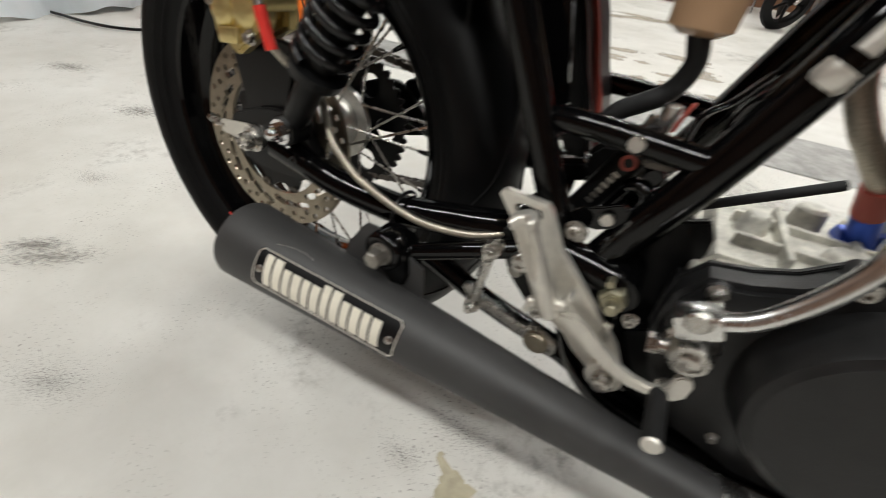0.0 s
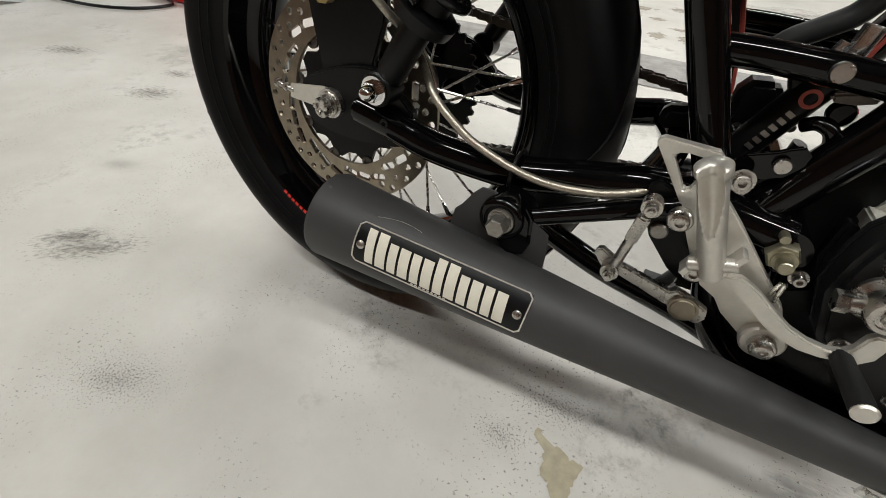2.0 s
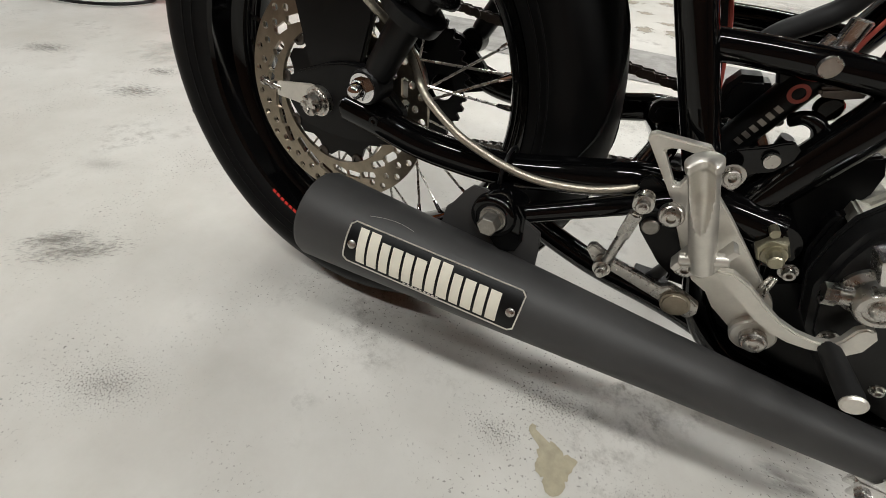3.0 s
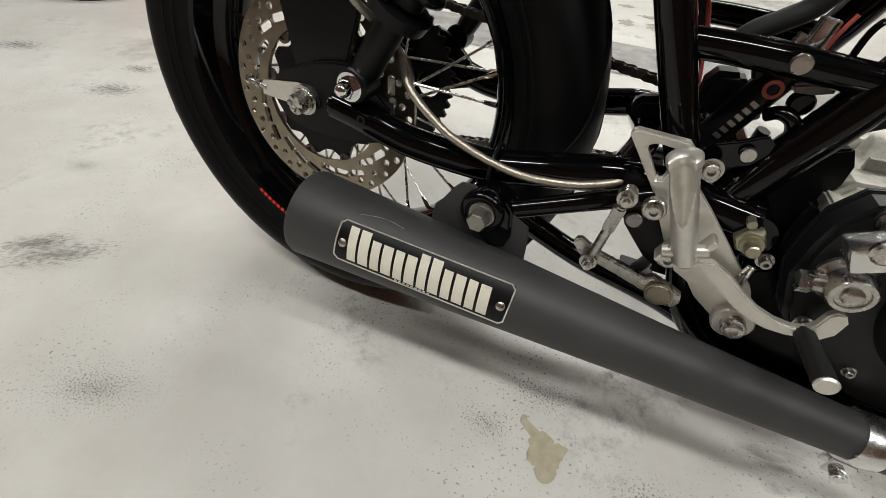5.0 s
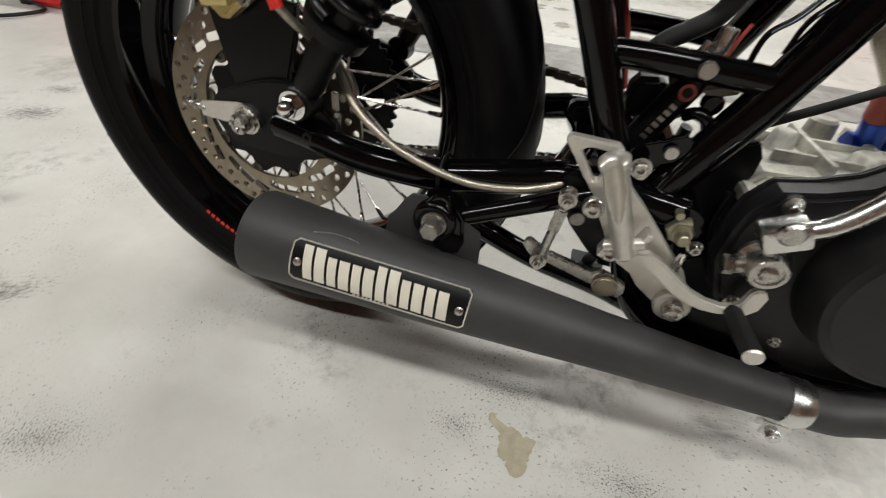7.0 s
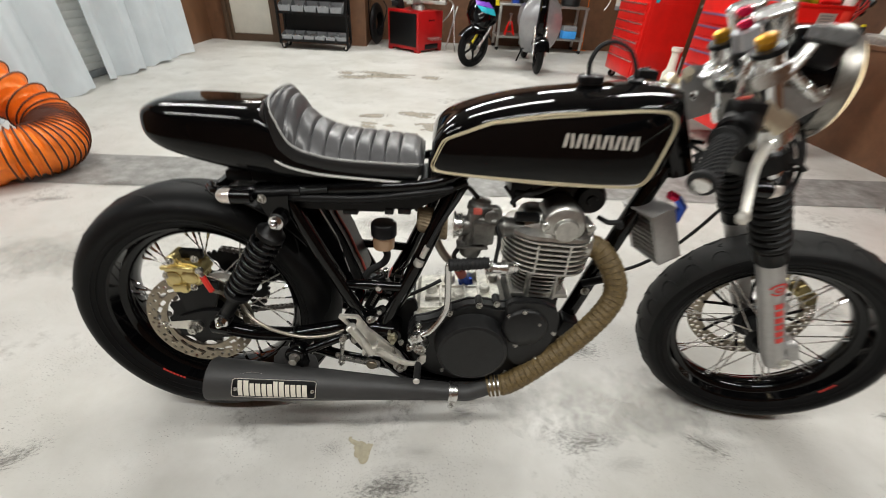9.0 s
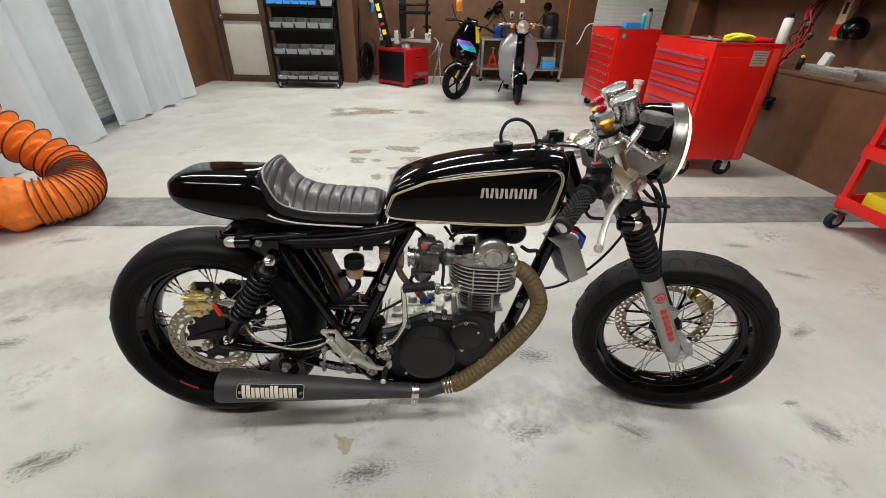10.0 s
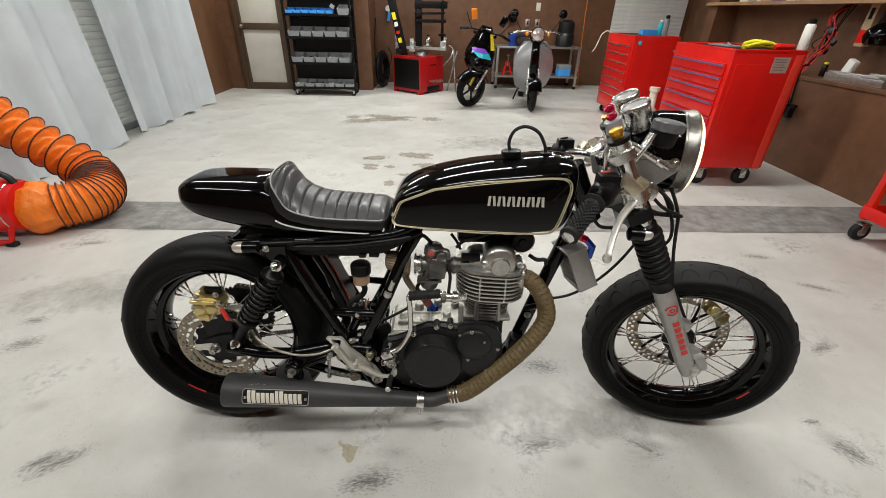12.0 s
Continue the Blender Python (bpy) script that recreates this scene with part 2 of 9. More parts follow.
# the dust sheets let part of the light through
nt = M["sheet"].node_tree
tr = nt.nodes.new("ShaderNodeBsdfTranslucent")
tr.inputs["Color"].default_value = (0.86, 0.91, 0.94, 1)
mx = nt.nodes.new("ShaderNodeMixShader")
mx.inputs[0].default_value = 0.34
nt.links.new(nt.nodes["Principled BSDF"].outputs[0], mx.inputs[1])
nt.links.new(tr.outputs[0], mx.inputs[2])
nt.links.new(mx.outputs[0], nt.nodes["Material Output"].inputs["Surface"])
M["scuff_mark"] = decal_material("scuff_dirt", (0.22, 0.205, 0.185), 60, 0.34, 0.66, 0.30, (1, 2.6, 1))
M["grit"] = decal_material("loose_grit", (0.10, 0.09, 0.08), 380, 0.50, 0.57, 0.20)
M["wet"] = decal_material("old_water_stain", (0.31, 0.275, 0.22), 24, 0.30, 0.38, 0.26)
M["haze"] = decal_material("grey_smear", (0.42, 0.405, 0.375), 7, 0.20, 0.85, 0.32)

# ---- mesh helpers ----
def link(name, bm, material, parent=None, smooth=True, angle=40):
    bmesh.ops.recalc_face_normals(bm, faces=bm.faces[:])
    me = bpy.data.meshes.new(name)
    if smooth:
        lim = radians(angle)
        for f in bm.faces:
            f.smooth = True
        for e in bm.edges:
            e.smooth = len(e.link_faces) != 2 or e.calc_face_angle(0) < lim
    bm.to_mesh(me)
    bm.free()
    me.materials.append(M[material])
    ob = new(name, me)
    if parent:
        ob.parent = parent
    return ob


def part(name, bm, material, parent, label="", **kw):
    ob = link(name, bm, material, parent, **kw)
    return tagged(ob, label) if label else ob


def thing(name, at, label, category, rz=0.0, group="", kind=""):
    ob = new(name)
    ob.matrix_world = at if isinstance(at, Matrix) else pose(*at, 0, 0, rz)
    ob.empty_display_size = 0.1
    return tagged(ob, label, category, group, kind)


def bm_new():
    return bmesh.new()


def box(bm, c, s, bevel=0.0, rot=None, seg=2):
    r = bmesh.ops.create_cube(bm, size=1.0)
    vs = r["verts"]
    bmesh.ops.scale(bm, verts=vs, vec=s)
    if bevel:
        es = list({e for v in vs for e in v.link_edges})
        g = bmesh.ops.bevel(bm, geom=es, offset=bevel, segments=seg, affect="EDGES", profile=0.6)
        vs = list({v for f in g["faces"] for v in f.verts} | {v for v in vs if v.is_valid})
    m = Matrix.Translation(c)
    if rot:
        m = m @ Euler([radians(a) for a in rot]).to_matrix().to_4x4()
    bmesh.ops.transform(bm, matrix=m, verts=vs)
    return vs


def frame_axes(d):
    d = Vector(d).normalized()
    up = Vector((0, 0, 1)) if abs(d.z) < 0.9 else Vector((1, 0, 0))
    a = d.cross(up).normalized()
    return d, a, a.cross(d).normalized()


def lathe(bm, p0, d, prof, seg=32, close=True):
    """Profile rows (along, radius) turned about the axis through p0 with the way d."""
    d, a, b = frame_axes(d)
    p0 = Vector(p0)
    rings = []
    for s, r in prof:
        rings.append([bm.verts.new(p0 + d * s + (a * math.cos(2 * math.pi * k / seg) + b * math.sin(2 * math.pi * k / seg)) * r)
                      for k in range(seg)])
    for q, w in zip(rings, rings[1:]):
        for k in range(seg):
            bm.faces.new((q[k], q[(k + 1) % seg], w[(k + 1) % seg], w[k]))
    if close:
        bm.faces.new(rings[0][::-1])
        bm.faces.new(rings[-1])
    return rings


def rod(bm, p0, p1, r, r1=None, seg=16, bevel=0.0):
    p0, p1 = Vector(p0), Vector(p1)
    n = (p1 - p0).length
    r1 = r if r1 is None else r1
    pr = [(0, r), (n, r1)]
    if bevel:
        pr = [(0, r - bevel), (bevel, r), (n - bevel, r1), (n, r1 - bevel)]
    lathe(bm, p0, p1 - p0, pr, seg)


def spline(pts, step=6):
    """A smooth line through the points (Catmull-Rom)."""
    p = [Vector(q) for q in pts]
    if len(p) < 3:
        return p
    p = [p[0] * 2 - p[1]] + p + [p[-1] * 2 - p[-2]]
    out = []
    for i in range(1, len(p) - 2):
        for k in range(step):
            t = k / step
            out.append(0.5 * ((2 * p[i]) + (p[i + 1] - p[i - 1]) * t + (2 * p[i - 1] - 5 * p[i] + 4 * p[i + 1] - p[i + 2]) * t * t
                              + (3 * p[i] - p[i - 1] - 3 * p[i + 1] + p[i + 2]) * t ** 3))
    out.append(p[-2])
    return out


def tube(bm, pts, r, seg=12, step=6, smooth=True, caps=True, closed=False, flat=1.0):
    """A pipe along the points; r is a number or a function of 0..1."""
    p = spline(pts, step) if smooth else [Vector(q) for q in pts]
    n = len(p)
    rings, nrm = [], None
    for i in range(n):
        if closed:
            d = (p[(i + 1) % n] - p[i - 1]).normalized()
        else:
            d = (p[min(i + 1, n - 1)] - p[max(i - 1, 0)]).normalized()
        if nrm is None:
            _, nrm, _ = frame_axes(d)
        nrm = (nrm - d * nrm.dot(d)).normalized()
        b = d.cross(nrm)
        rr = r(i / max(1, n - 1)) if callable(r) else r
        rings.append([bm.verts.new(p[i] + (nrm * math.cos(2 * math.pi * k / seg) + b * math.sin(2 * math.pi * k / seg) * flat) * rr)
                      for k in range(seg)])
    pairs = list(zip(rings, rings[1:])) + ([(rings[-1], rings[0])] if closed else [])
    for q, w in pairs:
        for k in range(seg):
            bm.faces.new((q[k], q[(k + 1) % seg], w[(k + 1) % seg], w[k]))
    if caps and not closed:
        bm.faces.new(rings[0][::-1])
        bm.faces.new(rings[-1])


def loft(bm, sections, closed_ends=True):
    rings = [[bm.verts.new(v) for v in s] for s in sections]
    n = len(rings[0])
    for q, w in zip(rings, rings[1:]):
        for k in range(n):
            bm.faces.new((q[k], q[(k + 1) % n], w[(k + 1) % n], w[k]))
    if closed_ends:
        bm.faces.new(rings[0][::-1])
        bm.faces.new(rings[-1])
    return rings


def plate(bm, outline, thick, at=None, holes=(), bevel=0.0):
    """A flat plate: the outline in x, z, its near face at y = 0 and its far face at y = thick; at: a pose."""
    start = set(bm.verts)
    edges = []
    for loop in [outline] + list(holes):
        vs = [bm.verts.new((x, 0, z)) for x, z in loop]
        edges += [bm.edges.new((vs[i], vs[(i + 1) % len(vs)])) for i in range(len(vs))]
    g = bmesh.ops.triangle_fill(bm, use_beauty=True, use_dissolve=True, edges=edges)
    fs = [x for x in g["geom"] if isinstance(x, bmesh.types.BMFace)]
    e = bmesh.ops.extrude_face_region(bm, geom=fs)
    bmesh.ops.translate(bm, verts=[v for v in e["geom"] if isinstance(v, bmesh.types.BMVert)], vec=(0, thick, 0))
    vs = [v for v in bm.verts if v not in start]
    if bevel:
        es = [x for x in {q for v in vs for q in v.link_edges} if len(x.link_faces) == 2 and x.calc_face_angle(0) > 1.0]
        bmesh.ops.bevel(bm, geom=es, offset=bevel, segments=2, affect="EDGES")
        vs = [v for v in bm.verts if v not in start]
    if at is not None:
        bmesh.ops.transform(bm, matrix=at, verts=vs)


def ring_pts(cx, cz, r, n=12, sx=1.0, sz=1.0, a0=0.0):
    return [(cx + r * sx * math.cos(a0 + 2 * math.pi * k / n), cz + r * sz * math.sin(a0 + 2 * math.pi * k / n)) for k in range(n)]


def hexbolt(bm, p, d, r=0.008, h=0.006, washer=True):
    d = Vector(d).normalized()
    p = Vector(p)
    if washer:
        lathe(bm, p, d, [(0, r * 1.45), (h * 0.25, r * 1.45)], 20)
        p = p + d * h * 0.25
    lathe(bm, p, d, [(0, r), (h * 0.85, r), (h, r * 0.85)], 6)
    lathe(bm, p + d * h, d, [(0, r * 0.45), (h * 0.35, r * 0.42)], 12)


def capscrew(bm, p, d, r=0.006, h=0.006):
    d = Vector(d).normalized()
    p = Vector(p)
    lathe(bm, p, d, [(0, r * 1.5), (h * 0.2, r * 1.5)], 20)
    lathe(bm, p, d, [(h * 0.2, r), (h * 0.9, r), (h, r * 0.9), (h, r * 0.5), (h * 0.5, r * 0.45)], 16)


def text_mesh(name, words, size, material, parent, m, depth=0.0006, sx=1.0, offset=0.0, shear=0.0):
    cu = bpy.data.curves.new(name, "FONT")
    cu.body, cu.size, cu.extrude, cu.align_x, cu.align_y, cu.offset, cu.shear = words, size, depth, "CENTER", "CENTER", offset, shear
    tmp = bpy.data.objects.new(name, cu)
    scene.collection.objects.link(tmp)
    bpy.context.view_layer.update()
    me = bpy.data.meshes.new_from_object(tmp)
    bpy.data.objects.remove(tmp)
    me.materials.clear()
    me.materials.append(M[material])
    me.transform(m @ Matrix.Diagonal((sx, 1, 1, 1)))
    ob = new(name, me)
    ob.parent = parent
    return ob


# ---- the room ----
XL, XR, YB1, YB2, YF, XP = -2.66, 3.72, 6.27, 7.15, -3.6, -0.36


def slab(name, lo, hi, material, label="", category="", bevel=0.0):
    bm = bm_new()
    c = [(a + b) / 2 for a, b in zip(lo, hi)]
    box(bm, c, [b - a for a, b in zip(lo, hi)], bevel)
    return tagged(link(name, bm, material, smooth=False), label, category, kind="structure")


slab("floor", (XL - 0.2, YF - 0.2, -0.1), (5.3, YB2 + 0.2, 0), "floor", "worn pale grey painted concrete workshop floor", "floor")
slab("ceiling", (XL - 0.2, YF - 0.2, CEILING), (5.3, YB2 + 0.2, CEILING + 0.1), "ceiling", "plain grey workshop ceiling", "ceiling")
slab("wall_north_a", (XL - 0.2, YB1, 0), (XP, YB1 + 0.25, CEILING), "brown", "brown painted panel wall beside the door", "wall")
slab("wall_north_return", (XP - 0.1, YB1 + 0.25, 0), (XP, YB2, CEILING), "brown", "brown painted return of the wall", "wall")
slab("wall_north_b", (XP - 0.1, YB2, 0), (5.3, YB2 + 0.1, CEILING), "brown", "brown painted panel wall behind the scooters", "wall")
slab("wall_west", (XL - 0.1, YF, 0), (XL, YB1, CEILING), "brown", "brown painted wall beside the shutter", "wall")
slab("wall_south", (XL - 0.1, YF - 0.1, 0), (5.3, YF, CEILING), "brown", "brown painted wall of the workshop", "wall")

# ---- the motorcycle ----
bike = thing("motorcycle", Matrix.Translation((-0.015, -0.04, 0)) @ pose(0, 0, 0, 0, 0, -2.2) @ pose(0, 0, 0, -3.5, 0, 0),
             "glossy black cafe racer motorcycle with ribbed grey seat, standing on concrete", "motorcycle")
RA = Vector((0.0067, 0.0034, 0.3103))
FA = Vector((1.3943, -0.0117, 0.2894))
NEAR, FAR_Y = -1, 1


def tyre_point(c, R, w, rim_r, s, a):
    """s: -1..1 across the tread; a: angle round the axle."""
    tr = R - rim_r
    b = math.pi / 2 * (1 + s)
    y = -math.cos(b) * w / 2
    r = rim_r + tr * 0.42 + tr * 0.58 * math.sin(b)
    return Vector((c.x + r * math.cos(a), c.y + y, c.z + r * math.sin(a)))


def wheel(name, c, R, w, rim_r, label, tread=""):
    rubber = "rubber"
    bm = bm_new()
    prof = [(-w * 0.35, rim_r + 0.004), (-w * 0.39, rim_r - 0.001), (-w * 0.37, rim_r - 0.006), (-w * 0.30, rim_r - 0.009), (-w * 0.22, rim_r - 0.013), (-w * 0.19, rim_r - 0.024),
            (-w * 0.12, rim_r - 0.030), (0, rim_r - 0.032), (w * 0.12, rim_r - 0.030), (w * 0.19, rim_r - 0.024), (w * 0.22, rim_r - 0.013), (w * 0.30, rim_r - 0.009),
            (w * 0.37, rim_r - 0.006), (w * 0.39, rim_r - 0.001), (w * 0.35, rim_r + 0.004), (0, rim_r - 0.018)]
    lathe(bm, c, (0, 1, 0), prof + prof[:1], 112, close=False)
    rim = part(name, bm, "black_gloss", bike, label)
    bm = bm_new()
    tr = R - rim_r
    pr = []
    n = 32
    for k in range(n + 1):
        b = math.pi * (k / n * 1.26 - 0.13)
        cx, cr = -math.cos(b), math.sin(b)
        if cr >= 0:
            pr.append((cx * w / 2, rim_r + tr * 0.42 + tr * 0.58 * cr))
        else:
            pr.append((math.copysign(1, cx) * w / 2 * (1 + 0.55 * cr), rim_r + tr * 0.42 * (1 + cr * 2.4)))
    for q in (-1, 1):
        k = 0 if q < 0 else len(pr)
        pr.insert(k, (q * w * 0.375, rim_r - 0.001))
    lathe(bm, c, (0, 1, 0), pr + pr[:1], 144, close=False)
    tyre = part("tyre", bm, rubber, rim, "black sport tyre")
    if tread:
        # greyer running band, a little proud of the sidewalls
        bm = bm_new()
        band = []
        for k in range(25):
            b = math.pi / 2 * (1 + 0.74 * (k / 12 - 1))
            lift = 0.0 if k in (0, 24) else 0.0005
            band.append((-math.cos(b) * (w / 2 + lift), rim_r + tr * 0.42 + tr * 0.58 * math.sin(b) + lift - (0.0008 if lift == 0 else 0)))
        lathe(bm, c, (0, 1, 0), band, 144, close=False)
        part("tread", bm, tread, rim, "grey running band of the tyre")
    # a raised bead line and moulded ribs beside the rim
    bm = bm_new()
    for q in (-1, 1):
        for rr, yy in ((rim_r + 0.013, w * 0.455), (rim_r + 0.022, w * 0.489)):
            pts = [(c.x + rr * math.cos(a), c.y + q * yy, c.z + rr * math.sin(a)) for a in np.linspace(0, 2 * math.pi, 96, endpoint=False)]
            tube(bm, pts, 0.0011, 6, smooth=False, closed=True)
    part("sidewall_rib", bm, rubber, rim, "moulded rib on the sidewall")
    return rim


# thin black lines on the rubber give the shade inside tread grooves
def grooves(rim, c, R, w, rim_r, paths, count, name="tread_groove", wide=0.0030):
    bm = bm_new()
    for k in range(count):
        a0 = 2 * math.pi * k / count
        for path in paths:
            pts = [tyre_point(c, R + 0.0002, w + 0.0002, rim_r, s, a0 + a) for s, a in path]
            tube(bm, pts, lambda u: wide * (0.35 + 0.65 * math.sin(math.pi * min(1, max(0, u)))), 5, 4, flat=0.35)
    return tagged(part(name, bm, "groove", rim, "tread grooves, their shade laid on as black lines"), kind="stuff")


def spokes(rim, c, rim_r, hub_r, hub_w, n=9, lean=0.62):
    for side in (-1, 1):
        for cross in (-1, 1):
            off = (0 if cross < 0 else math.pi / n) + (0 if side < 0 else math.pi / n / 2)
            a_rim = off + cross * lean
            p0 = Vector((hub_r * math.cos(off), side * hub_w, hub_r * math.sin(off)))
            p1 = Vector((rim_r * math.cos(a_rim), side * 0.008, rim_r * math.sin(a_rim)))
            d = (p1 - p0).normalized()
            bm = bm_new()
            rod(bm, p0, p1 - d * 0.012, 0.0017, seg=7)
            me_s = link("spoke", bm, "steel", rim)
            bm = bm_new()
            lathe(bm, p1 - d * 0.018, d, [(0, 0.0026), (0.012, 0.0034), (0.022, 0.0034)], 8)
            me_n = link("spoke_nipple", bm, "chrome", rim)
            for ob in (me_s, me_n):
                for k in range(n):
                    o = ob if k == 0 else bpy.data.objects.new(ob.name, ob.data)
                    if k:
                        scene.collection.objects.link(o)
                        o.parent = rim
                    o.matrix_basis = Matrix.Translation(c) @ Matrix.Rotation(-2 * math.pi * k / n, 4, "Y")


def brake_disc(c, y, r, r_in, thick, parent, slots=10, name="brake_disc", material="disc", slotted=True):
    outline = ring_pts(c.x, c.z, r, 90)
    holes = [ring_pts(c.x, c.z, r_in, 48)]
    for k in range(slots):
        a = 2 * math.pi * k / slots
        step = 2 * math.pi / slots / 6
        for j in range(6):
            rr = r * (0.945 if j % 2 == 0 else 0.875)
            holes.append(ring_pts(c.x + rr * math.cos(a + step * j), c.z + rr * math.sin(a + step * j), r * 0.034, 10))
        if not slotted:
            continue
        for da, rad in ((step * 0.9, 0.765), (step * 2.9, 0.795), (step * 4.9, 0.735)):
            p, q = Vector((math.cos(a + da), math.sin(a + da))), Vector((-math.sin(a + da), math.cos(a + da)))
            m = p * r * rad
            t = (p * 0.30 + q).normalized()
            u = Vector((-t.y, t.x))
            sl, sw = r * 0.090, r * 0.036
            holes.append([(c.x + v.x, c.z + v.y) for v in (m + t * sl, m + t * sl * 0.82 + u * sw, m - t * sl * 0.82 + u * sw, m - t * sl, m - t * sl * 0.82 - u * sw, m + t * sl * 0.82 - u * sw)])
    bm = bm_new()
    plate(bm, outline, thick, Matrix.Translation((0, y, 0)), holes)
    return part(name, bm, material, parent, "drilled and slotted steel brake disc", angle=30)


# rear wheel
RR, RW, RIM = 0.3067, 0.1585, 0.221
rear_wheel = wheel("rear_wheel", RA, RR, RW, RIM, "black spoked rear wheel rim")
grooves(rear_wheel, RA, RR, RW, RIM, [[(-0.72, 0.0), (-0.45, 0.12), (-0.15, 0.34), (-0.05, 0.5)], [(0.72, 0.2), (0.45, 0.32), (0.15, 0.54), (0.05, 0.7)]], 11)
spokes(rear_wheel, RA, RIM - 0.030, 0.045, 0.042)
bm = bm_new()
lathe(bm, RA + Vector((0, -0.07, 0)), (0, 1, 0), [(0, 0.024), (0.004, 0.030), (0.022, 0.034), (0.024, 0.052), (0.030, 0.052), (0.034, 0.036), (0.07, 0.034), (0.105, 0.040), (0.108, 0.055), (0.118, 0.055), (0.12, 0.03)], 40)
part("hub", bm, "alu_cast", rear_wheel, "cast aluminium wheel hub")
rear_disc = brake_disc(RA, -0.081, 0.1195, 0.076, 0.005, rear_wheel, 9)
for k in range(9):
    a = 2 * math.pi * (k + 0.3) / 9
    bm = bm_new()
    lathe(bm, RA + Vector((0.0745 * math.cos(a), -0.079, 0.0745 * math.sin(a))), (0, -1, 0), [(0, 0.0075), (0.003, 0.0075), (0.0035, 0.006), (0.0035, 0.004), (0.002, 0.0035)], 16)
    part("disc_bobbin", bm, "steel_dark", rear_disc, "dull steel floating-disc bobbin")
bm = bm_new()
outl = []
for k in range(40):
    a = 2 * math.pi * k / 40
    rr = 0.0735 if (k // 2) % 2 == 0 else 0.064
    outl.append((RA.x + rr * math.cos(a), RA.z + rr * math.sin(a)))
plate(bm, outl, 0.005, Matrix.Translation((0, -0.0775, 0)), [ring_pts(RA.x, RA.z, 0.030, 24)])
part("disc_carrier", bm, "black_satin", rear_wheel, "black disc carrier")
bm = bm_new()
outl = []
teeth = 43
for k in range(teeth * 4):
    a = 2 * math.pi * k / (teeth * 4)
    outl.append((RA.x + (0.098, 0.104, 0.104, 0.098)[k % 4] * math.cos(a), RA.z + (0.098, 0.104, 0.104, 0.098)[k % 4] * math.sin(a)))
plate(bm, outl, 0.006, Matrix.Translation((0, 0.072, 0)), [ring_pts(RA.x + 0.066 * math.cos(k * math.pi / 3), RA.z + 0.066 * math.sin(k * math.pi / 3), 0.018, 14) for k in range(6)] + [ring_pts(RA.x, RA.z, 0.025, 18)])
part("rear_sprocket", bm, "black_satin", rear_wheel, "black toothed rear sprocket", angle=25)
bm = bm_new()
rod(bm, RA + Vector((0, -0.13, 0)), RA + Vector((0, 0.13, 0)), 0.009)
part("axle", bm, "steel", rear_wheel)

# front wheel
FR, FW = 0.2893, 0.1195
front_wheel = wheel("front_wheel", FA, FR, FW, RIM, "black spoked front wheel rim", "rubber_grey")
grooves(front_wheel, FA, FR, FW, RIM, [[(q * 0.82, 0.00), (q * 0.5, 0.01), (q * 0.28, 0.035), (q * 0.2, 0.085), (q * 0.28, 0.135), (q * 0.5, 0.16), (q * 0.7, 0.165)] for q in (-1, 1)]
        + [[(-0.06, 0.03), (0.0, 0.06), (0.06, 0.03)]], 26, wide=0.0034)
spokes(front_wheel, FA, RIM - 0.030, 0.034, 0.036, lean=0.5)
bm = bm_new()
lathe(bm, FA + Vector((0, -0.06, 0)), (0, 1, 0), [(0, 0.02), (0.004, 0.024), (0.018, 0.026), (0.02, 0.042), (0.026, 0.042), (0.03, 0.028), (0.085, 0.03), (0.09, 0.048), (0.10, 0.048), (0.115, 0.03)], 36)
part("hub", bm, "black_satin", front_wheel, "black front hub")
brake_disc(FA, 0.0595, 0.148, 0.112, 0.005, front_wheel, 14, slotted=False)
for k in range(7):
    a = 2 * math.pi * k / 7
    bm = bm_new()
    for da in (0.0, 0.35):
        tube(bm, [FA + Vector((0.04 * math.cos(a), 0.064, 0.04 * math.sin(a))), FA + Vector((0.075 * math.cos(a + da * 0.3 + 0.1), 0.066, 0.075 * math.sin(a + da * 0.3 + 0.1))),
                  FA + Vector((0.121 * math.cos(a + da), 0.068, 0.121 * math.sin(a + da)))], 0.004, 8, 4)
    part("disc_arm", bm, "black_satin", front_wheel, "black curved arm of the disc carrier")
bm = bm_new()
rod(bm, FA + Vector((0, -0.125, 0)), FA + Vector((0, 0.11, 0)), 0.009)
part("axle", bm, "steel", front_wheel)

# red rim lettering, as plain bars along the rim lip
for rim, c, y0, angs in ((rear_wheel, RA, -RW * 0.385, (-2.25, -1.98)), (front_wheel, FA, -FW * 0.385, (-0.62, -0.42))):
    bm = bm_new()
    for k in range(7):
        a = angs[0] + (angs[1] - angs[0]) * k / 7
        b = a + (angs[1] - angs[0]) / 7 * 0.7
        vs = [bm.verts.new((c.x + r * math.cos(t), c.y + y0 - 0.0012, c.z + r * math.sin(t))) for r, t in ((RIM + 0.012, a), (RIM + 0.012, b), (RIM - 0.004, b), (RIM - 0.004, a))]
        bm.faces.new(vs)
    part("rim_sticker", bm, "red_print", rim, "red sticker bars on the rim")


# the wheels stand a little skew: the front one is steered
for rim, c, steer, lean in ((rear_wheel, RA, 1.6, -4.3), (front_wheel, FA, -14.3, 3.6)):
    rim.matrix_basis = Matrix.Translation(c) @ Matrix.Rotation(radians(steer), 4, "Z") @ Matrix.Rotation(radians(lean), 4, "X") @ Matrix.Translation(-c)

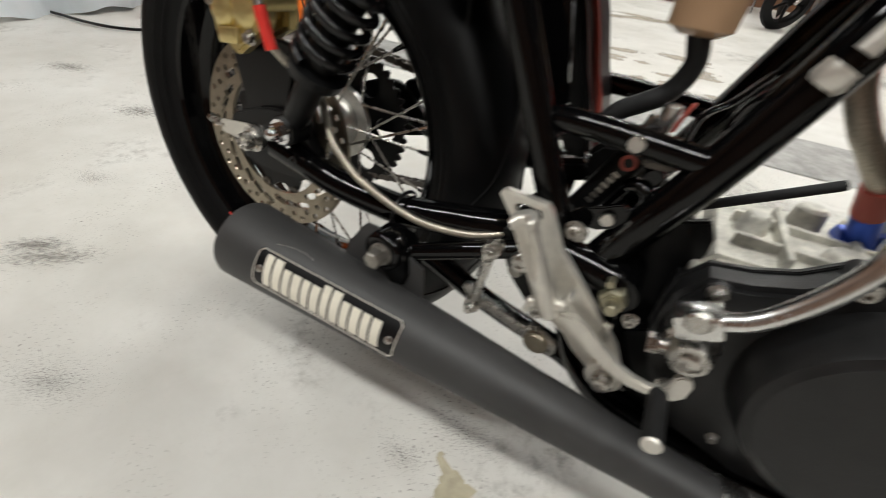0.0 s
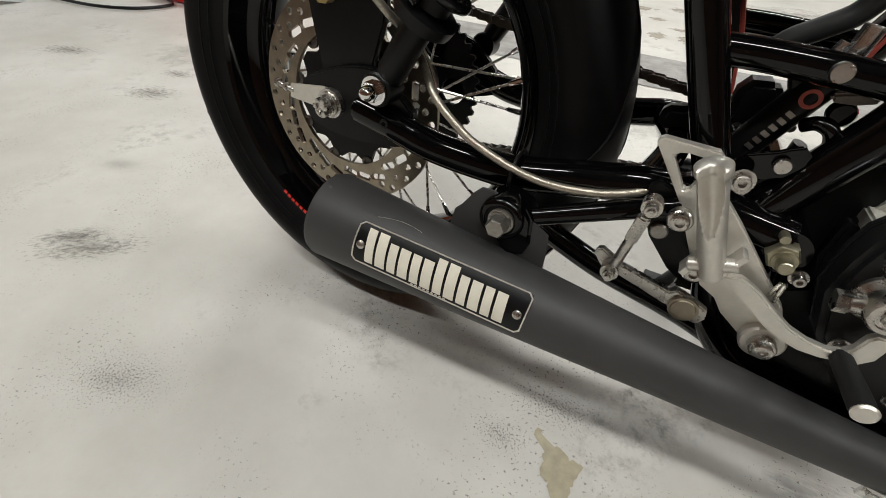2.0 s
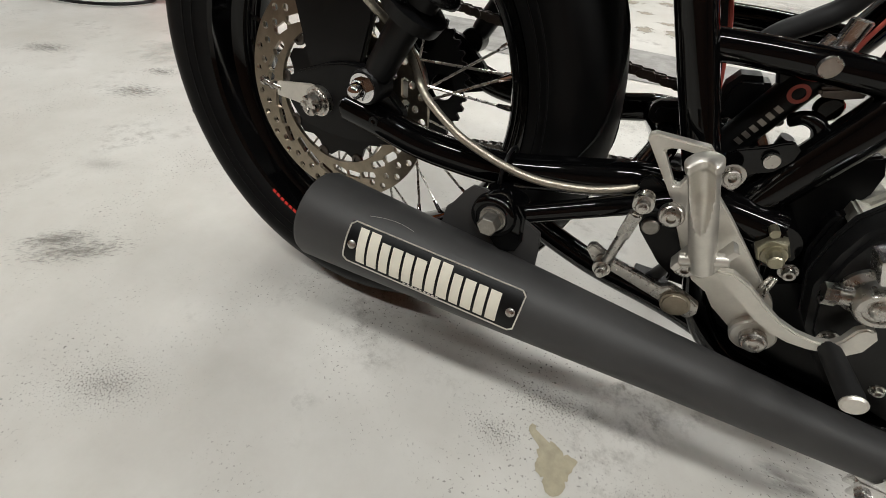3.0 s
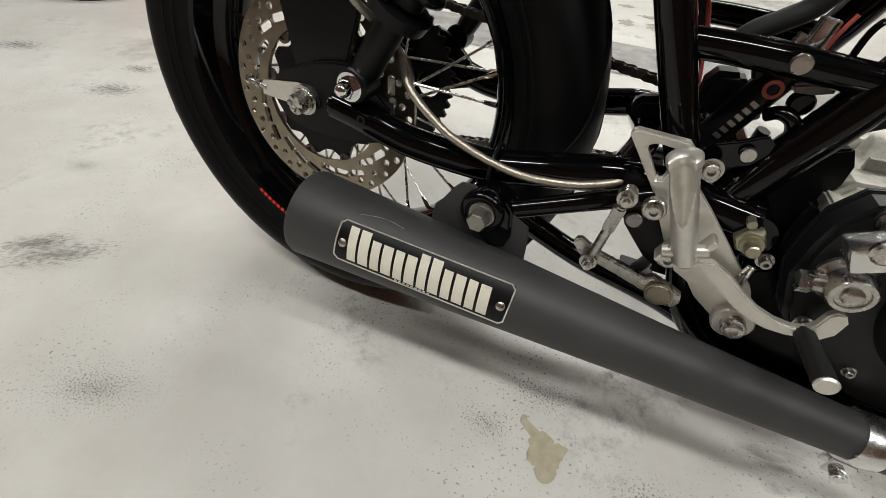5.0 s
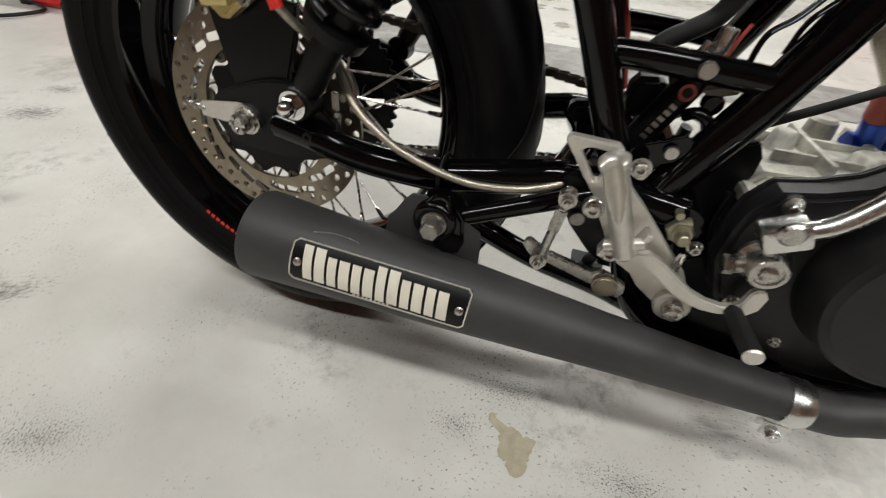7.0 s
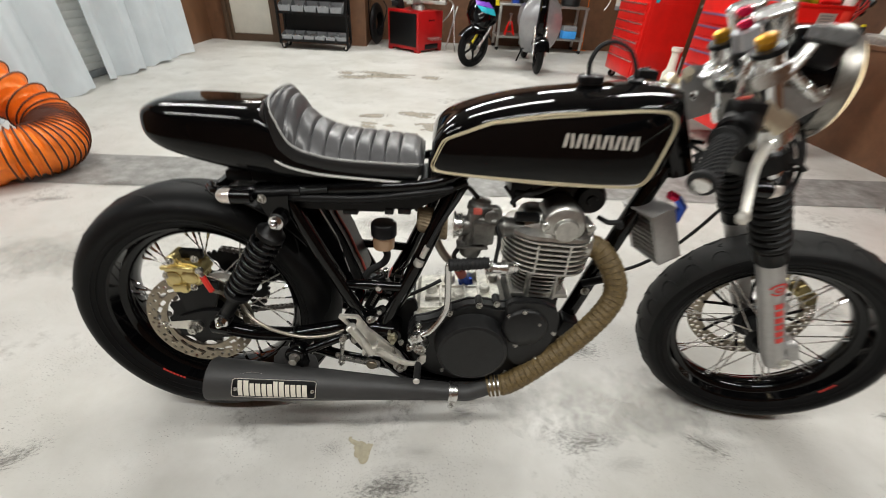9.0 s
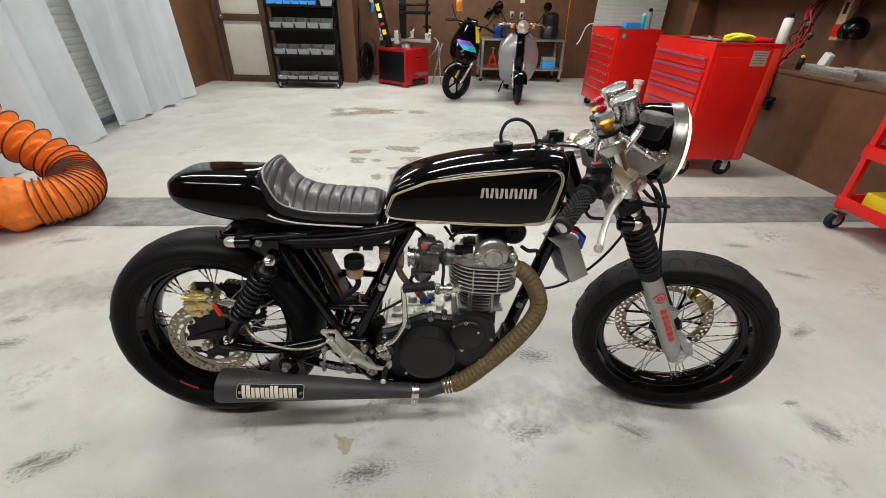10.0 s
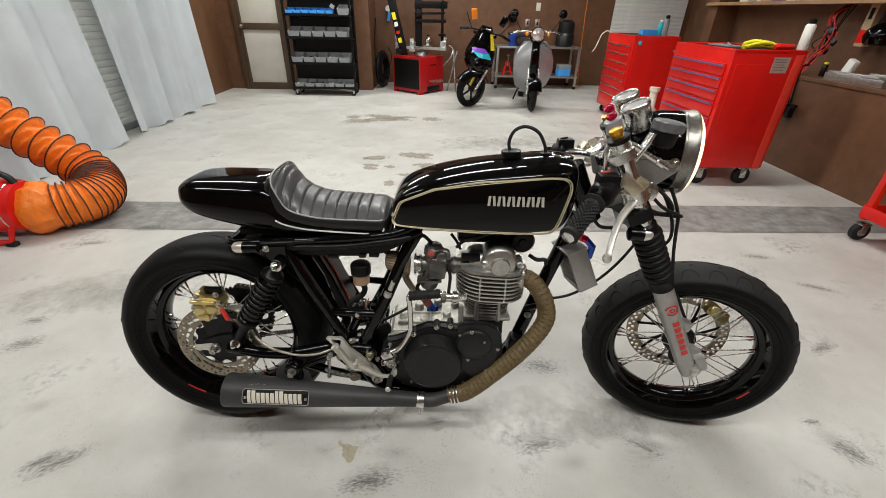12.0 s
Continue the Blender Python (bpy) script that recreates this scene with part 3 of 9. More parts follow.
# swingarm, chain, adjusters
bm = bm_new()
for q in (-1, 1):
    tube(bm, [(0.058, q * 0.116, 0.331), (0.10, q * 0.115, 0.3225), (0.145, q * 0.113, 0.3120), (0.20, q * 0.112, 0.3095), (0.24, q * 0.111, 0.3120), (0.31, q * 0.108, 0.3265), (0.36, q * 0.104, 0.334), (0.455, q * 0.10, 0.322)], 0.0165, 20)
    rod(bm, (0.052, q * 0.118, 0.332), (0.085, q * 0.117, 0.326), 0.0118, seg=20, bevel=0.002)
rod(bm, (0.455, -0.112, 0.315), (0.455, 0.112, 0.315), 0.019, seg=24)
tube(bm, [(0.345, -0.1, 0.332), (0.36, 0, 0.335), (0.345, 0.1, 0.332)], 0.015)
swing = part("swingarm", bm, "black_gloss", bike, "glossy black tube swingarm")
END_PLATE = [(-0.0297, 0.3316), (-0.0240, 0.3430), (-0.0139, 0.3500), (0.0284, 0.3660), (0.0480, 0.3705), (0.0662, 0.3721), (0.0820, 0.3680), (0.0946, 0.3590), (0.118, 0.338), (0.122, 0.304), (0.0956, 0.2960), (0.0473, 0.2890), (0.0133, 0.2895), (-0.0080, 0.2935), (-0.0213, 0.3010), (-0.0296, 0.3150)]
for q in (-1, 1):
    bm = bm_new()
    plate(bm, END_PLATE, 0.012, Matrix.Translation((0, q * 0.107 - 0.006, 0)), bevel=0.0018)
    part("end_plate", bm, "black_satin", swing, "satin black axle plate of the swingarm")
bm = bm_new()
lathe(bm, (0.096, -0.1285, 0.328), (0, -1, 0), [(0, 0.0050), (0.003, 0.0050), (0.003, 0.0026), (0.001, 0.0024)], 12)
part("plate_screw", bm, "black_satin", swing, "small black screw in the swingarm")
# axle hardware
bm = bm_new()
AX = Vector((0.0165, -0.113, 0.3262))
lathe(bm, AX, (0, -1, 0), [(0, 0.0158), (0.0065, 0.0158), (0.0065, 0.0130), (0.009, 0.0125)], 28)
lathe(bm, AX + Vector((0, -0.006, 0)), (0, -1, 0), [(0, 0.0105), (0.009, 0.0105), (0.009, 0.006), (0.013, 0.0055)], 16)
axle_nut = part("axle_nut", bm, "steel", bike, "castellated steel axle nut")
for k in range(6):
    a = math.pi * k / 3
    bm = bm_new()
    box(bm, AX + Vector((0.0074 * math.cos(a), -0.0155, 0.0074 * math.sin(a))), (0.0048, 0.012, 0.0048), 0.0008, rot=(0, -math.degrees(a), 0))
    part("castellation", bm, "steel", axle_nut)
bm = bm_new()
plate(bm, [(0.020, 0.3410), (0.006, 0.3418), (-0.0403, 0.3350), (-0.0430, 0.3192), (-0.010, 0.3175), (0.010, 0.3110), (0.022, 0.3120)], 0.004, Matrix.Translation((0, -0.1175, 0)), bevel=0.001)
part("chain_adjuster", bm, "alu", bike, "tapered aluminium chain adjuster")
bm = bm_new()
rod(bm, (-0.036, -0.1155, 0.3275), (-0.060, -0.1155, 0.3310), 0.0032)
lathe(bm, (-0.058, -0.1155, 0.3308), (-1, 0, 0.12), [(0, 0.0052), (0.005, 0.0052)], 6)
lathe(bm, (-0.046, -0.1155, 0.3290), (-1, 0, 0.12), [(0, 0.0048), (0.004, 0.0048)], 6)
part("adjuster_bolt", bm, "steel", bike)
FS = Vector((0.46, 0.075, 0.33))
for (p, q) in (((RA.x, 0.418), (FS.x, 0.3570)), ((RA.x, 0.217), (FS.x, 0.292))):
    n = 34
    bm = bm_new()
    for k in range(n):
        x = p[0] + (q[0] - p[0]) * (k + 0.5) / n
        z = p[1] + (q[1] - p[1]) * (k + 0.5) / n
        for y in (0.068, 0.080) if k % 2 else (0.0695, 0.0785):
            link_plate = []
            for e in range(14):
                a = 2 * math.pi * e / 14
                u = math.cos(a)
                link_plate.append((x + 0.0092 * u, z + (0.0056 - 0.0016 * math.exp(-(u / 0.35) ** 2)) * math.sin(a)))
            loft(bm, [[(u, y - 0.0008, v) for u, v in link_plate], [(u, y + 0.0008, v) for u, v in link_plate]])
        rod(bm, (x - 0.007, 0.067, z), (x - 0.007, 0.081, z), 0.0042, seg=8)
    part("drive_chain", bm, "steel_dark", bike, "oily steel drive chain")
bm = bm_new()
tube(bm, [(0.478, 0.088, 0.34), (0.475, 0.088, 0.31), (0.46, 0.088, 0.29), (0.36, 0.088, 0.285)], 0.014, 10, 5, flat=0.5)
part("sprocket_cover", bm, "black_satin", bike)

# rear brake
bm = bm_new()
plate(bm, [(-0.016, 0.446), (0.084, 0.440), (0.079, 0.412), (0.066, 0.374), (0.060, 0.352), (0.0, 0.352), (-0.004, 0.372), (-0.011, 0.412)], 0.008, Matrix.Translation((0, -0.106, 0)), bevel=0.0015)
part("caliper_bracket", bm, "black_satin", bike, "black caliper bracket plate")
bm = bm_new()
plate(bm, [(-0.010, 0.440), (0.002, 0.4335), (0.016, 0.4225), (0.024, 0.4225), (0.046, 0.438), (0.064, 0.450), (0.070, 0.468), (0.064, 0.490), (0.050, 0.4975), (0.030, 0.4985), (0.024, 0.512), (0.008, 0.512), (0.002, 0.494), (-0.011, 0.470)], 0.018, Matrix.Translation((0, -0.126, 0)), bevel=0.004)
plate(bm, [(-0.008, 0.442), (0.020, 0.430), (0.060, 0.450), (0.064, 0.486), (0.030, 0.497), (0.002, 0.490)], 0.020, Matrix.Translation((0, -0.092, 0)), bevel=0.004)
for x, z, r in ((0.010, 0.462, 0.0165), (0.043, 0.466, 0.0165)):
    lathe(bm, (x, -0.124, z), (0, -1, 0), [(0, r), (0.004, r * 0.97), (0.007, r * 0.75), (0.0075, r * 0.4)], 26)
box(bm, (0.026, -0.130, 0.489), (0.066, 0.010, 0.008), 0.003, rot=(0, 3, 0))
box(bm, (0.020, -0.130, 0.441), (0.030, 0.008, 0.016), 0.004, rot=(0, -6, 0))
for x, z in ((0.014, 0.505), (0.064, 0.478)):
    rod(bm, (x, -0.127, z), (x, -0.085, z), 0.010, seg=18, bevel=0.002)
caliper = part("rear_caliper", bm, "gold", bike, "gold two-piston brake caliper")
for x, z in ((0.014, 0.505), (0.0655, 0.484), (-0.002, 0.470), (0.047, 0.443), (0.064, 0.512)):
    bm = bm_new()
    capscrew(bm, (x, -0.126, z), (0, -1, 0), 0.0052, 0.007)
    part("caliper_bolt", bm, "steel", caliper)
bm = bm_new()
box(bm, (0.043, -0.099, 0.508), (0.045, 0.012, 0.020), 0.003)
part("brake_pad", bm, "black_satin", caliper)
bm = bm_new()
lathe(bm, (0.071, -0.130, 0.489), (0, -1, 0), [(0, 0.0075), (0.006, 0.0075), (0.008, 0.005)], 6)
tube(bm, [(0.071, -0.134, 0.489), (0.074, -0.135, 0.480), (0.077, -0.135, 0.472)], 0.0042, 10)
part("banjo_bolt", bm, "steel", caliper, "steel banjo union")
bm = bm_new()
tube(bm, [(0.0755, -0.135, 0.476), (0.079, -0.135, 0.462), (0.086, -0.135, 0.4400)], 0.0058, 12)
part("hose_sleeve", bm, "red_print", bike, "red sleeve on the brake hose")
bm = bm_new()
tube(bm, [(0.084, -0.135, 0.444), (0.0930, -0.122, 0.4270), (0.1060, -0.104, 0.407), (0.1230, -0.106, 0.3880), (0.1490, -0.124, 0.3650), (0.182, -0.132, 0.3450), (0.2020, -0.132, 0.3350), (0.2365, -0.132, 0.3245), (0.2696, -0.1315, 0.3202), (0.3095, -0.128, 0.3235), (0.3378, -0.122, 0.331), (0.359, -0.112, 0.3398), (0.40, -0.10, 0.352)], 0.0038, 12)
part("brake_hose", bm, "braid", bike, "braided steel brake hose")
bm = bm_new()
tube(bm, [(0.2365, -0.114 + 0.0225 * math.sin(2 * math.pi * k / 14), 0.3140 + 0.0195 * math.cos(2 * math.pi * k / 14)) for k in range(14)], 0.0020, 6, smooth=False, closed=True)
part("cable_tie", bm, "black_plastic", bike)


# shocks
def shock(y):
    a, b = Vector((0.091, y, 0.362)), Vector((0.243, y, 0.608))
    d = (b - a).normalized()
    L = (b - a).length
    bm = bm_new()
    lathe(bm, a, d, [(0.012, 0.0125), (0.018, 0.0140), (0.072, 0.0145), (0.075, 0.027), (0.086, 0.029), (0.090, 0.017), (0.19, 0.015), (L - 0.045, 0.011), (L - 0.044, 0.028), (L - 0.034, 0.028), (L - 0.028, 0.02), (L - 0.012, 0.013)], 28)
    for p in (a, b):
        rod(bm, p + Vector((0, -0.014, 0)), p + Vector((0, 0.014, 0)), 0.0165, seg=20, bevel=0.002)
    ob = part("rear_shock", bm, "black_satin", bike, "black coil-over rear shock")
    bm = bm_new()
    _, u, v = frame_axes(d)
    turns, n = 9.0, 9 * 22
    pts = []
    for k in range(n + 1):
        t = k / n
        ang = 2 * math.pi * turns * t
        pts.append(a + d * (0.094 + (L - 0.145) * t) + (u * math.cos(ang) + v * math.sin(ang)) * 0.0255)
    tube(bm, pts, 0.0044, 10, smooth=False)
    part("coil_spring", bm, "spring", ob, "black coil spring")
    s = -1 if y < 0 else 1
    for p in (a, b):
        bm = bm_new()
        lathe(bm, p + Vector((0, s * 0.014, 0)), (0, s, 0), [(0, 0.0135), (0.003, 0.0135)], 24)
        lathe(bm, p + Vector((0, s * 0.017, 0)), (0, s, 0), [(0, 0.0100), (0.006, 0.0100), (0.007, 0.0088)], 6)
        lathe(bm, p + Vector((0, s * 0.025, 0)), (0, s, 0), [(0, 0.0072), (0.004, 0.0070), (0.0075, 0.0050), (0.009, 0.0015)], 16)
        part("acorn_nut", bm, "chrome", ob, "chromed acorn nut")


shock(-0.124)
shock(0.124)

# frame
bm = bm_new()
for q in (-1, 1):
    tube(bm, [(0.250, q * 0.098, 0.655), (0.270, q * 0.098, 0.605), (0.302, q * 0.098, 0.533), (0.333, q * 0.098, 0.468), (0.3755, q * 0.098, 0.378), (0.40, q * 0.095, 0.335), (0.45, q * 0.09, 0.30), (0.47, q * 0.085, 0.25), (0.50, q * 0.085, 0.20)], 0.0135, 16)
    tube(bm, [(0.345, q * 0.09, 0.440), (0.40, q * 0.09, 0.440), (0.475, q * 0.088, 0.436)], 0.0108, 14)
    tube(bm, [(0.415, q * 0.088, 0.30), (0.445, q * 0.088, 0.360), (0.48, q * 0.086, 0.432), (0.525, q * 0.075, 0.54), (0.565, q * 0.05, 0.635), (0.60, q * 0.02, 0.70)], 0.0165, 16)
    tube(bm, [(0.262, q * 0.10, 0.262), (0.292, q * 0.092, 0.243), (0.345, q * 0.09, 0.224), (0.43, q * 0.09, 0.206), (0.53, q * 0.09, 0.170), (0.60, q * 0.09, 0.160), (0.74, q * 0.08, 0.165), (0.84, q * 0.05, 0.205), (0.875, q * 0.015, 0.27)], 0.0125, 14)
    tube(bm, [(0.10, q * 0.07, 0.646), (0.125, q * 0.094, 0.646), (0.19, q * 0.096, 0.652), (0.35, q * 0.096, 0.664), (0.53, q * 0.09, 0.682), (0.62, q * 0.04, 0.71)], 0.0105, 14)
    plate(bm, [(0.205, 0.650), (0.265, 0.655), (0.262, 0.605), (0.248, 0.594), (0.232, 0.596), (0.218, 0.62)], 0.006, Matrix.Translation((0, q * 0.118 - 0.003, 0)))
    rod(bm, (0.243, q * 0.10, 0.614), (0.243, q * 0.135, 0.614), 0.012)
tube(bm, [(1.012, 0, 0.712), (0.98, 0, 0.61), (0.93, 0, 0.45), (0.878, 0, 0.275), (0.85, 0, 0.215)], 0.0195, 18)
tube(bm, [(0.56, 0, 0.70), (0.80, 0, 0.715), (1.02, 0, 0.78)], 0.022, 14)
rod(bm, (1.045, 0, 0.70), (0.975, 0, 0.845), 0.028, seg=24)
tube(bm, [(0.96, 0, 0.70), (0.93, 0, 0.69), (0.90, 0, 0.74)], 0.014)
rod(bm, (0.12, -0.07, 0.646), (0.12, 0.07, 0.646), 0.0105)
rod(bm, (0.272, -0.098, 0.60), (0.272, 0.098, 0.60), 0.011)
rod(bm, (0.53, -0.09, 0.68), (0.53, 0.09, 0.68), 0.011)
part("frame", bm, "black_gloss", bike, "glossy black tube frame")
for p, r in (((0.424, -0.100, 0.440), 0.0066), ((0.425, -0.100, 0.375), 0.0058)):
    bm = bm_new()
    lathe(bm, p, (0, -1, 0), [(0, r), (0.003, r), (0.0045, r * 0.9)], 24)
    part("frame_bolt", bm, "steel", bike, "plated frame bolt")
for p, r in (((0.405, -0.112, 0.361), 0.006), ((0.217, -0.122, 0.648), 0.006)):
    bm = bm_new()
    capscrew(bm, p, (0, -1, 0), r, 0.007)
    part("frame_bolt", bm, "steel", bike, "plated frame bolt")
# under-seat tray, side plates, inner fender
bm = bm_new()
plate(bm, [(0.180, 0.645), (0.282, 0.645), (0.3150, 0.5680), (0.3430, 0.5080), (0.3580, 0.4640), (0.3690, 0.4380), (0.3830, 0.3920), (0.374, 0.386), (0.356, 0.392), (0.346, 0.415), (0.331, 0.455), (0.304, 0.500), (0.258, 0.550), (0.204, 0.595)], 0.105, Matrix.Translation((0, -0.020, 0)), bevel=0.004)
part("battery_box", bm, "black_satin", bike, "glossy black box behind the frame tube")
bm = bm_new()
fender = [[RA + Vector((r * math.cos(radians(a)), y, r * math.sin(radians(a)))) for r, y in ((0.333, -0.066), (0.333, 0.066), (0.3305, 0.066), (0.3305, -0.066))] for a in range(38, 80, 3)]
loft(bm, fender)
part("inner_fender", bm, "black_satin", bike, "black inner fender ahead of the rear tyre")
bm = bm_new()
box(bm, (0.27, 0, 0.645), (0.18, 0.15, 0.012), 0.004)
box(bm, (0.40, 0, 0.655), (0.26, 0.17, 0.010), 0.003)
part("seat_tray", bm, "black_gloss", bike, "black tray under the seat")
bm = bm_new()
tube(bm, [(0.286, 0.010, 0.640), (0.3170, 0.010, 0.5690), (0.3450, 0.010, 0.5090), (0.3605, 0.010, 0.4640), (0.3715, 0.010, 0.4370), (0.3850, 0.010, 0.3900)], 0.0028, 8)
part("box_edge", bm, "red_faded", bike, "dark red edging of the black box")
for x, w in ((0.29, 0.035), (0.345, 0.02), (0.415, 0.03), (0.47, 0.045)):
    bm = bm_new()
    box(bm, (x, -0.088, 0.655 + (x - 0.3) * 0.1), (w, 0.016, 0.012), 0.002)
    part("wiring_clip", bm, "black_plastic", bike, "black wiring clip under the seat")
bm = bm_new()
rod(bm, (0.20, -0.108, 0.653), (0.285, -0.106, 0.659), 0.008)
rod(bm, (0.285, -0.106, 0.660), (0.335, -0.104, 0.664), 0.0055)
part("wiring_loom", bm, "black_plastic", bike, "black wiring loom under the seat")
bm = bm_new()
plate(bm, [(0.225, 0.652), (0.225, 0.616), (0.350, 0.614), (0.438, 0.615), (0.444, 0.622), (0.498, 0.624), (0.515, 0.632), (0.560, 0.656), (0.575, 0.676), (0.40, 0.664)], 0.150, Matrix.Translation((0, -0.090, 0)), bevel=0.004)
electrics = part("electrics_tray", bm, "black_satin", bike, "black electrics tray under the seat")
for x, z, w in ((0.448, 0.618, 0.018), (0.478, 0.620, 0.026), (0.372, 0.614, 0.030)):
    bm = bm_new()
    box(bm, (x, -0.082, z), (w, 0.02, 0.012), 0.003)
    part("connector", bm, "black_plastic", electrics)
bm = bm_new()
plate(bm, [(0.262, 0.622), (0.300, 0.612), (0.335, 0.540), (0.351, 0.475), (0.358, 0.447), (0.365, 0.422), (0.354, 0.408), (0.339, 0.440), (0.318, 0.490), (0.288, 0.545)], 0.010, Matrix.Translation((0, -0.066, 0)), bevel=0.002)
part("side_panel", bm, "black_gloss", bike, "glossy black panel behind the frame tube")
bm = bm_new()
tube(bm, [(0.20, -0.100, 0.640), (0.30, -0.104, 0.646), (0.40, -0.100, 0.648), (0.50, -0.098, 0.662), (0.57, -0.08, 0.668)], 0.0085, 10)
tube(bm, [(0.36, -0.075, 0.632), (0.45, -0.080, 0.630), (0.53, -0.075, 0.650), (0.60, -0.06, 0.676)], 0.0070, 10)
part("wiring_loom", bm, "black_plastic", bike, "black wiring loom under the seat")
# rear indicator
for q in (-1, 1):
    bm = bm_new()
    lathe(bm, (0.205, q * 0.125, 0.653), (-1, 0, -0.03), [(0, 0.006), (0.004, 0.0135), (0.040, 0.0145)], 24)
    rod(bm, (0.215, q * 0.10, 0.65), (0.205, q * 0.125, 0.652), 0.005)
    ind = part("rear_indicator", bm, "black_gloss", bike, "small black bullet indicator")
    bm = bm_new()
    lathe(bm, (0.165, q * 0.125, 0.652), (-1, 0, -0.03), [(0, 0.0145), (0.010, 0.0145), (0.020, 0.0135), (0.026, 0.009)], 24)
    part("indicator_lens", bm, "lens_clear", ind, "clear chromed indicator lens")

# muffler and header
mu0, mu1 = Vector((0.062, -0.180, 0.234)), Vector((0.600, -0.155, 0.187))
bm = bm_new()
lathe(bm, mu0, mu1 - mu0, [(0.05, 0.036), (0.0, 0.0405), (-0.001, 0.0445), (0.004, 0.0465), (0.18, 0.0388), (0.36, 0.0285), (0.525, 0.0208), (0.538, 0.0204)], 64, close=False)
lathe(bm, mu0 + (mu1 - mu0).normalized() * 0.05, mu1 - mu0, [(0, 0.036), (0.002, 0.001)], 32)
muffler = part("muffler", bm, "muffler", bike, "matt black megaphone muffler")
# badge: follows the muffler's skin
md = (mu1 - mu0).normalized()
BA = math.radians(25.0)
side = Vector((0, -math.cos(BA), math.sin(BA)))
side = (side - md * side.dot(md)).normalized()
upv = side.cross(md).normalized()
if upv.z < 0:
    upv = -upv


def on_muffler(u, v, h):
    """u along from the badge's middle, v round the skin upwards, h off the skin."""
    RM = 0.0467 - 0.0438 * (0.144 + u)
    a = v / RM
    return mu0 + md * (0.144 + u) + (side * math.cos(a) + upv * math.sin(a)) * (RM + h)


def badge_patch(bm, u0, u1, v0, v1, h, slant=0.0, n=6):
    g = []
    for i in range(n + 1):
        v = v0 + (v1 - v0) * i / n
        s = slant * (v - v0)
        g.append([bm.verts.new(on_muffler(u + s, v, h)) for u in (u0, u1)])
        g[-1] += [bm.verts.new(on_muffler(u + s, v, -0.001)) for u in (u0, u1)]
    for p, q in zip(g, g[1:]):
        bm.faces.new((p[0], p[1], q[1], q[0]))
        bm.faces.new((p[0], q[0], q[2], p[2]))
        bm.faces.new((p[1], p[3], q[3], q[1]))
    bm.faces.new((g[0][0], g[0][2], g[0][3], g[0][1]))
    bm.faces.new((g[-1][0], g[-1][1], g[-1][3], g[-1][2]))


BW, BH = 0.0865, 0.0205
bm = bm_new()
badge_patch(bm, -BW, BW, -BH, BH, 0.0008)
badge = part("muffler_badge", bm, "black_plastic", bike, "black muffler badge with cream blocks")
bm = bm_new()
corner = 0.004
line = [(-BW + corner, -BH), (BW - corner, -BH), (BW, -BH + corner), (BW, BH - corner), (BW - corner, BH), (-BW + corner, BH), (-BW, BH - corner), (-BW, -BH + corner)]
dense = []
for (a, b), (c, d) in zip(line, line[1:] + line[:1]):
    dense += [(a + (c - a) * k / 8, b + (d - b) * k / 8) for k in range(8)]
tube(bm, [on_muffler(a, b, 0.0010) for a, b in dense], 0.0008, 6, smooth=False, closed=True)
part("badge_border", bm, "letter_silver", badge, "thin silver border")
for q in (-1, 1):
    bm = bm_new()
    lathe(bm, on_muffler(q * 0.0795, -0.0015, 0.0006), side, [(0, 0.0042), (0.001, 0.0042), (0.0022, 0.0022)], 18)
    part("badge_rivet", bm, "steel", badge)
# the maker's mark as plain cream blocks
u = -0.0725
for k in range(6):
    w = 0.0228
    bm = bm_new()
    z0, z1 = -0.0165, (0.0170 if k in (0, 3) else 0.0115)
    badge_patch(bm, u, u + w * 0.38, z0, z1, 0.0014, slant=-0.10)
    badge_patch(bm, u + w * 0.50, u + w * 0.94, z0, z1, 0.0014, slant=-0.10)
    part("badge_block", bm, "letter_cream", badge, "cream block of the maker's mark")
    u += w * 1.06
bm = bm_new()
for k in range(9):
    badge_patch(bm, -0.022 + k * 0.0042, -0.0195 + k * 0.0042, -0.0192, -0.0180, 0.0011, n=1)
part("badge_small_print", bm, "letter_silver", badge, "row of tiny unreadable print")
bm = bm_new()
pts = [on_muffler(-0.075 + 0.045 * k / 13, 0.030 + 0.005 * math.sin(k / 13 * 2.6), 0.0001) for k in range(14)]
tube(bm, pts, 0.00016, 5, smooth=False)
part("scratch", bm, "letter_silver", muffler, "fine pale scratch")
# hanger
bm = bm_new()
plate(bm, [(0.188, 0.246), (0.1935, 0.2760), (0.2000, 0.2830), (0.2100, 0.2990), (0.2174, 0.3070), (0.229, 0.3075), (0.252, 0.299), (0.2860, 0.2815), (0.2885, 0.268), (0.29, 0.235), (0.19, 0.235)], 0.004, Matrix.Translation((0, -0.152, 0)), bevel=0.0008)
part("muffler_bracket", bm, "muffler", bike, "welded black muffler bracket")
bm = bm_new()
lathe(bm, (0.2425, -0.130, 0.2870), (0, -1, 0), [(0, 0.0215), (0.026, 0.0215), (0.030, 0.0205), (0.032, 0.0180), (0.032, 0.0150), (0.029, 0.0140)], 36)
plate(bm, [(0.240, 0.309), (0.262, 0.302), (0.2700, 0.292), (0.2725, 0.268), (0.2680, 0.254), (0.252, 0.248), (0.240, 0.262)], 0.030, Matrix.Translation((0, -0.156, 0)), bevel=0.003)
hanger = part("hanger_block", bm, "black_gloss", bike, "black rubber hanger block")
bm = bm_new()
lathe(bm, (0.2425, -0.158, 0.2870), (0, -1, 0), [(0, 0.0150), (0.003, 0.0150), (0.0045, 0.0130)], 28)
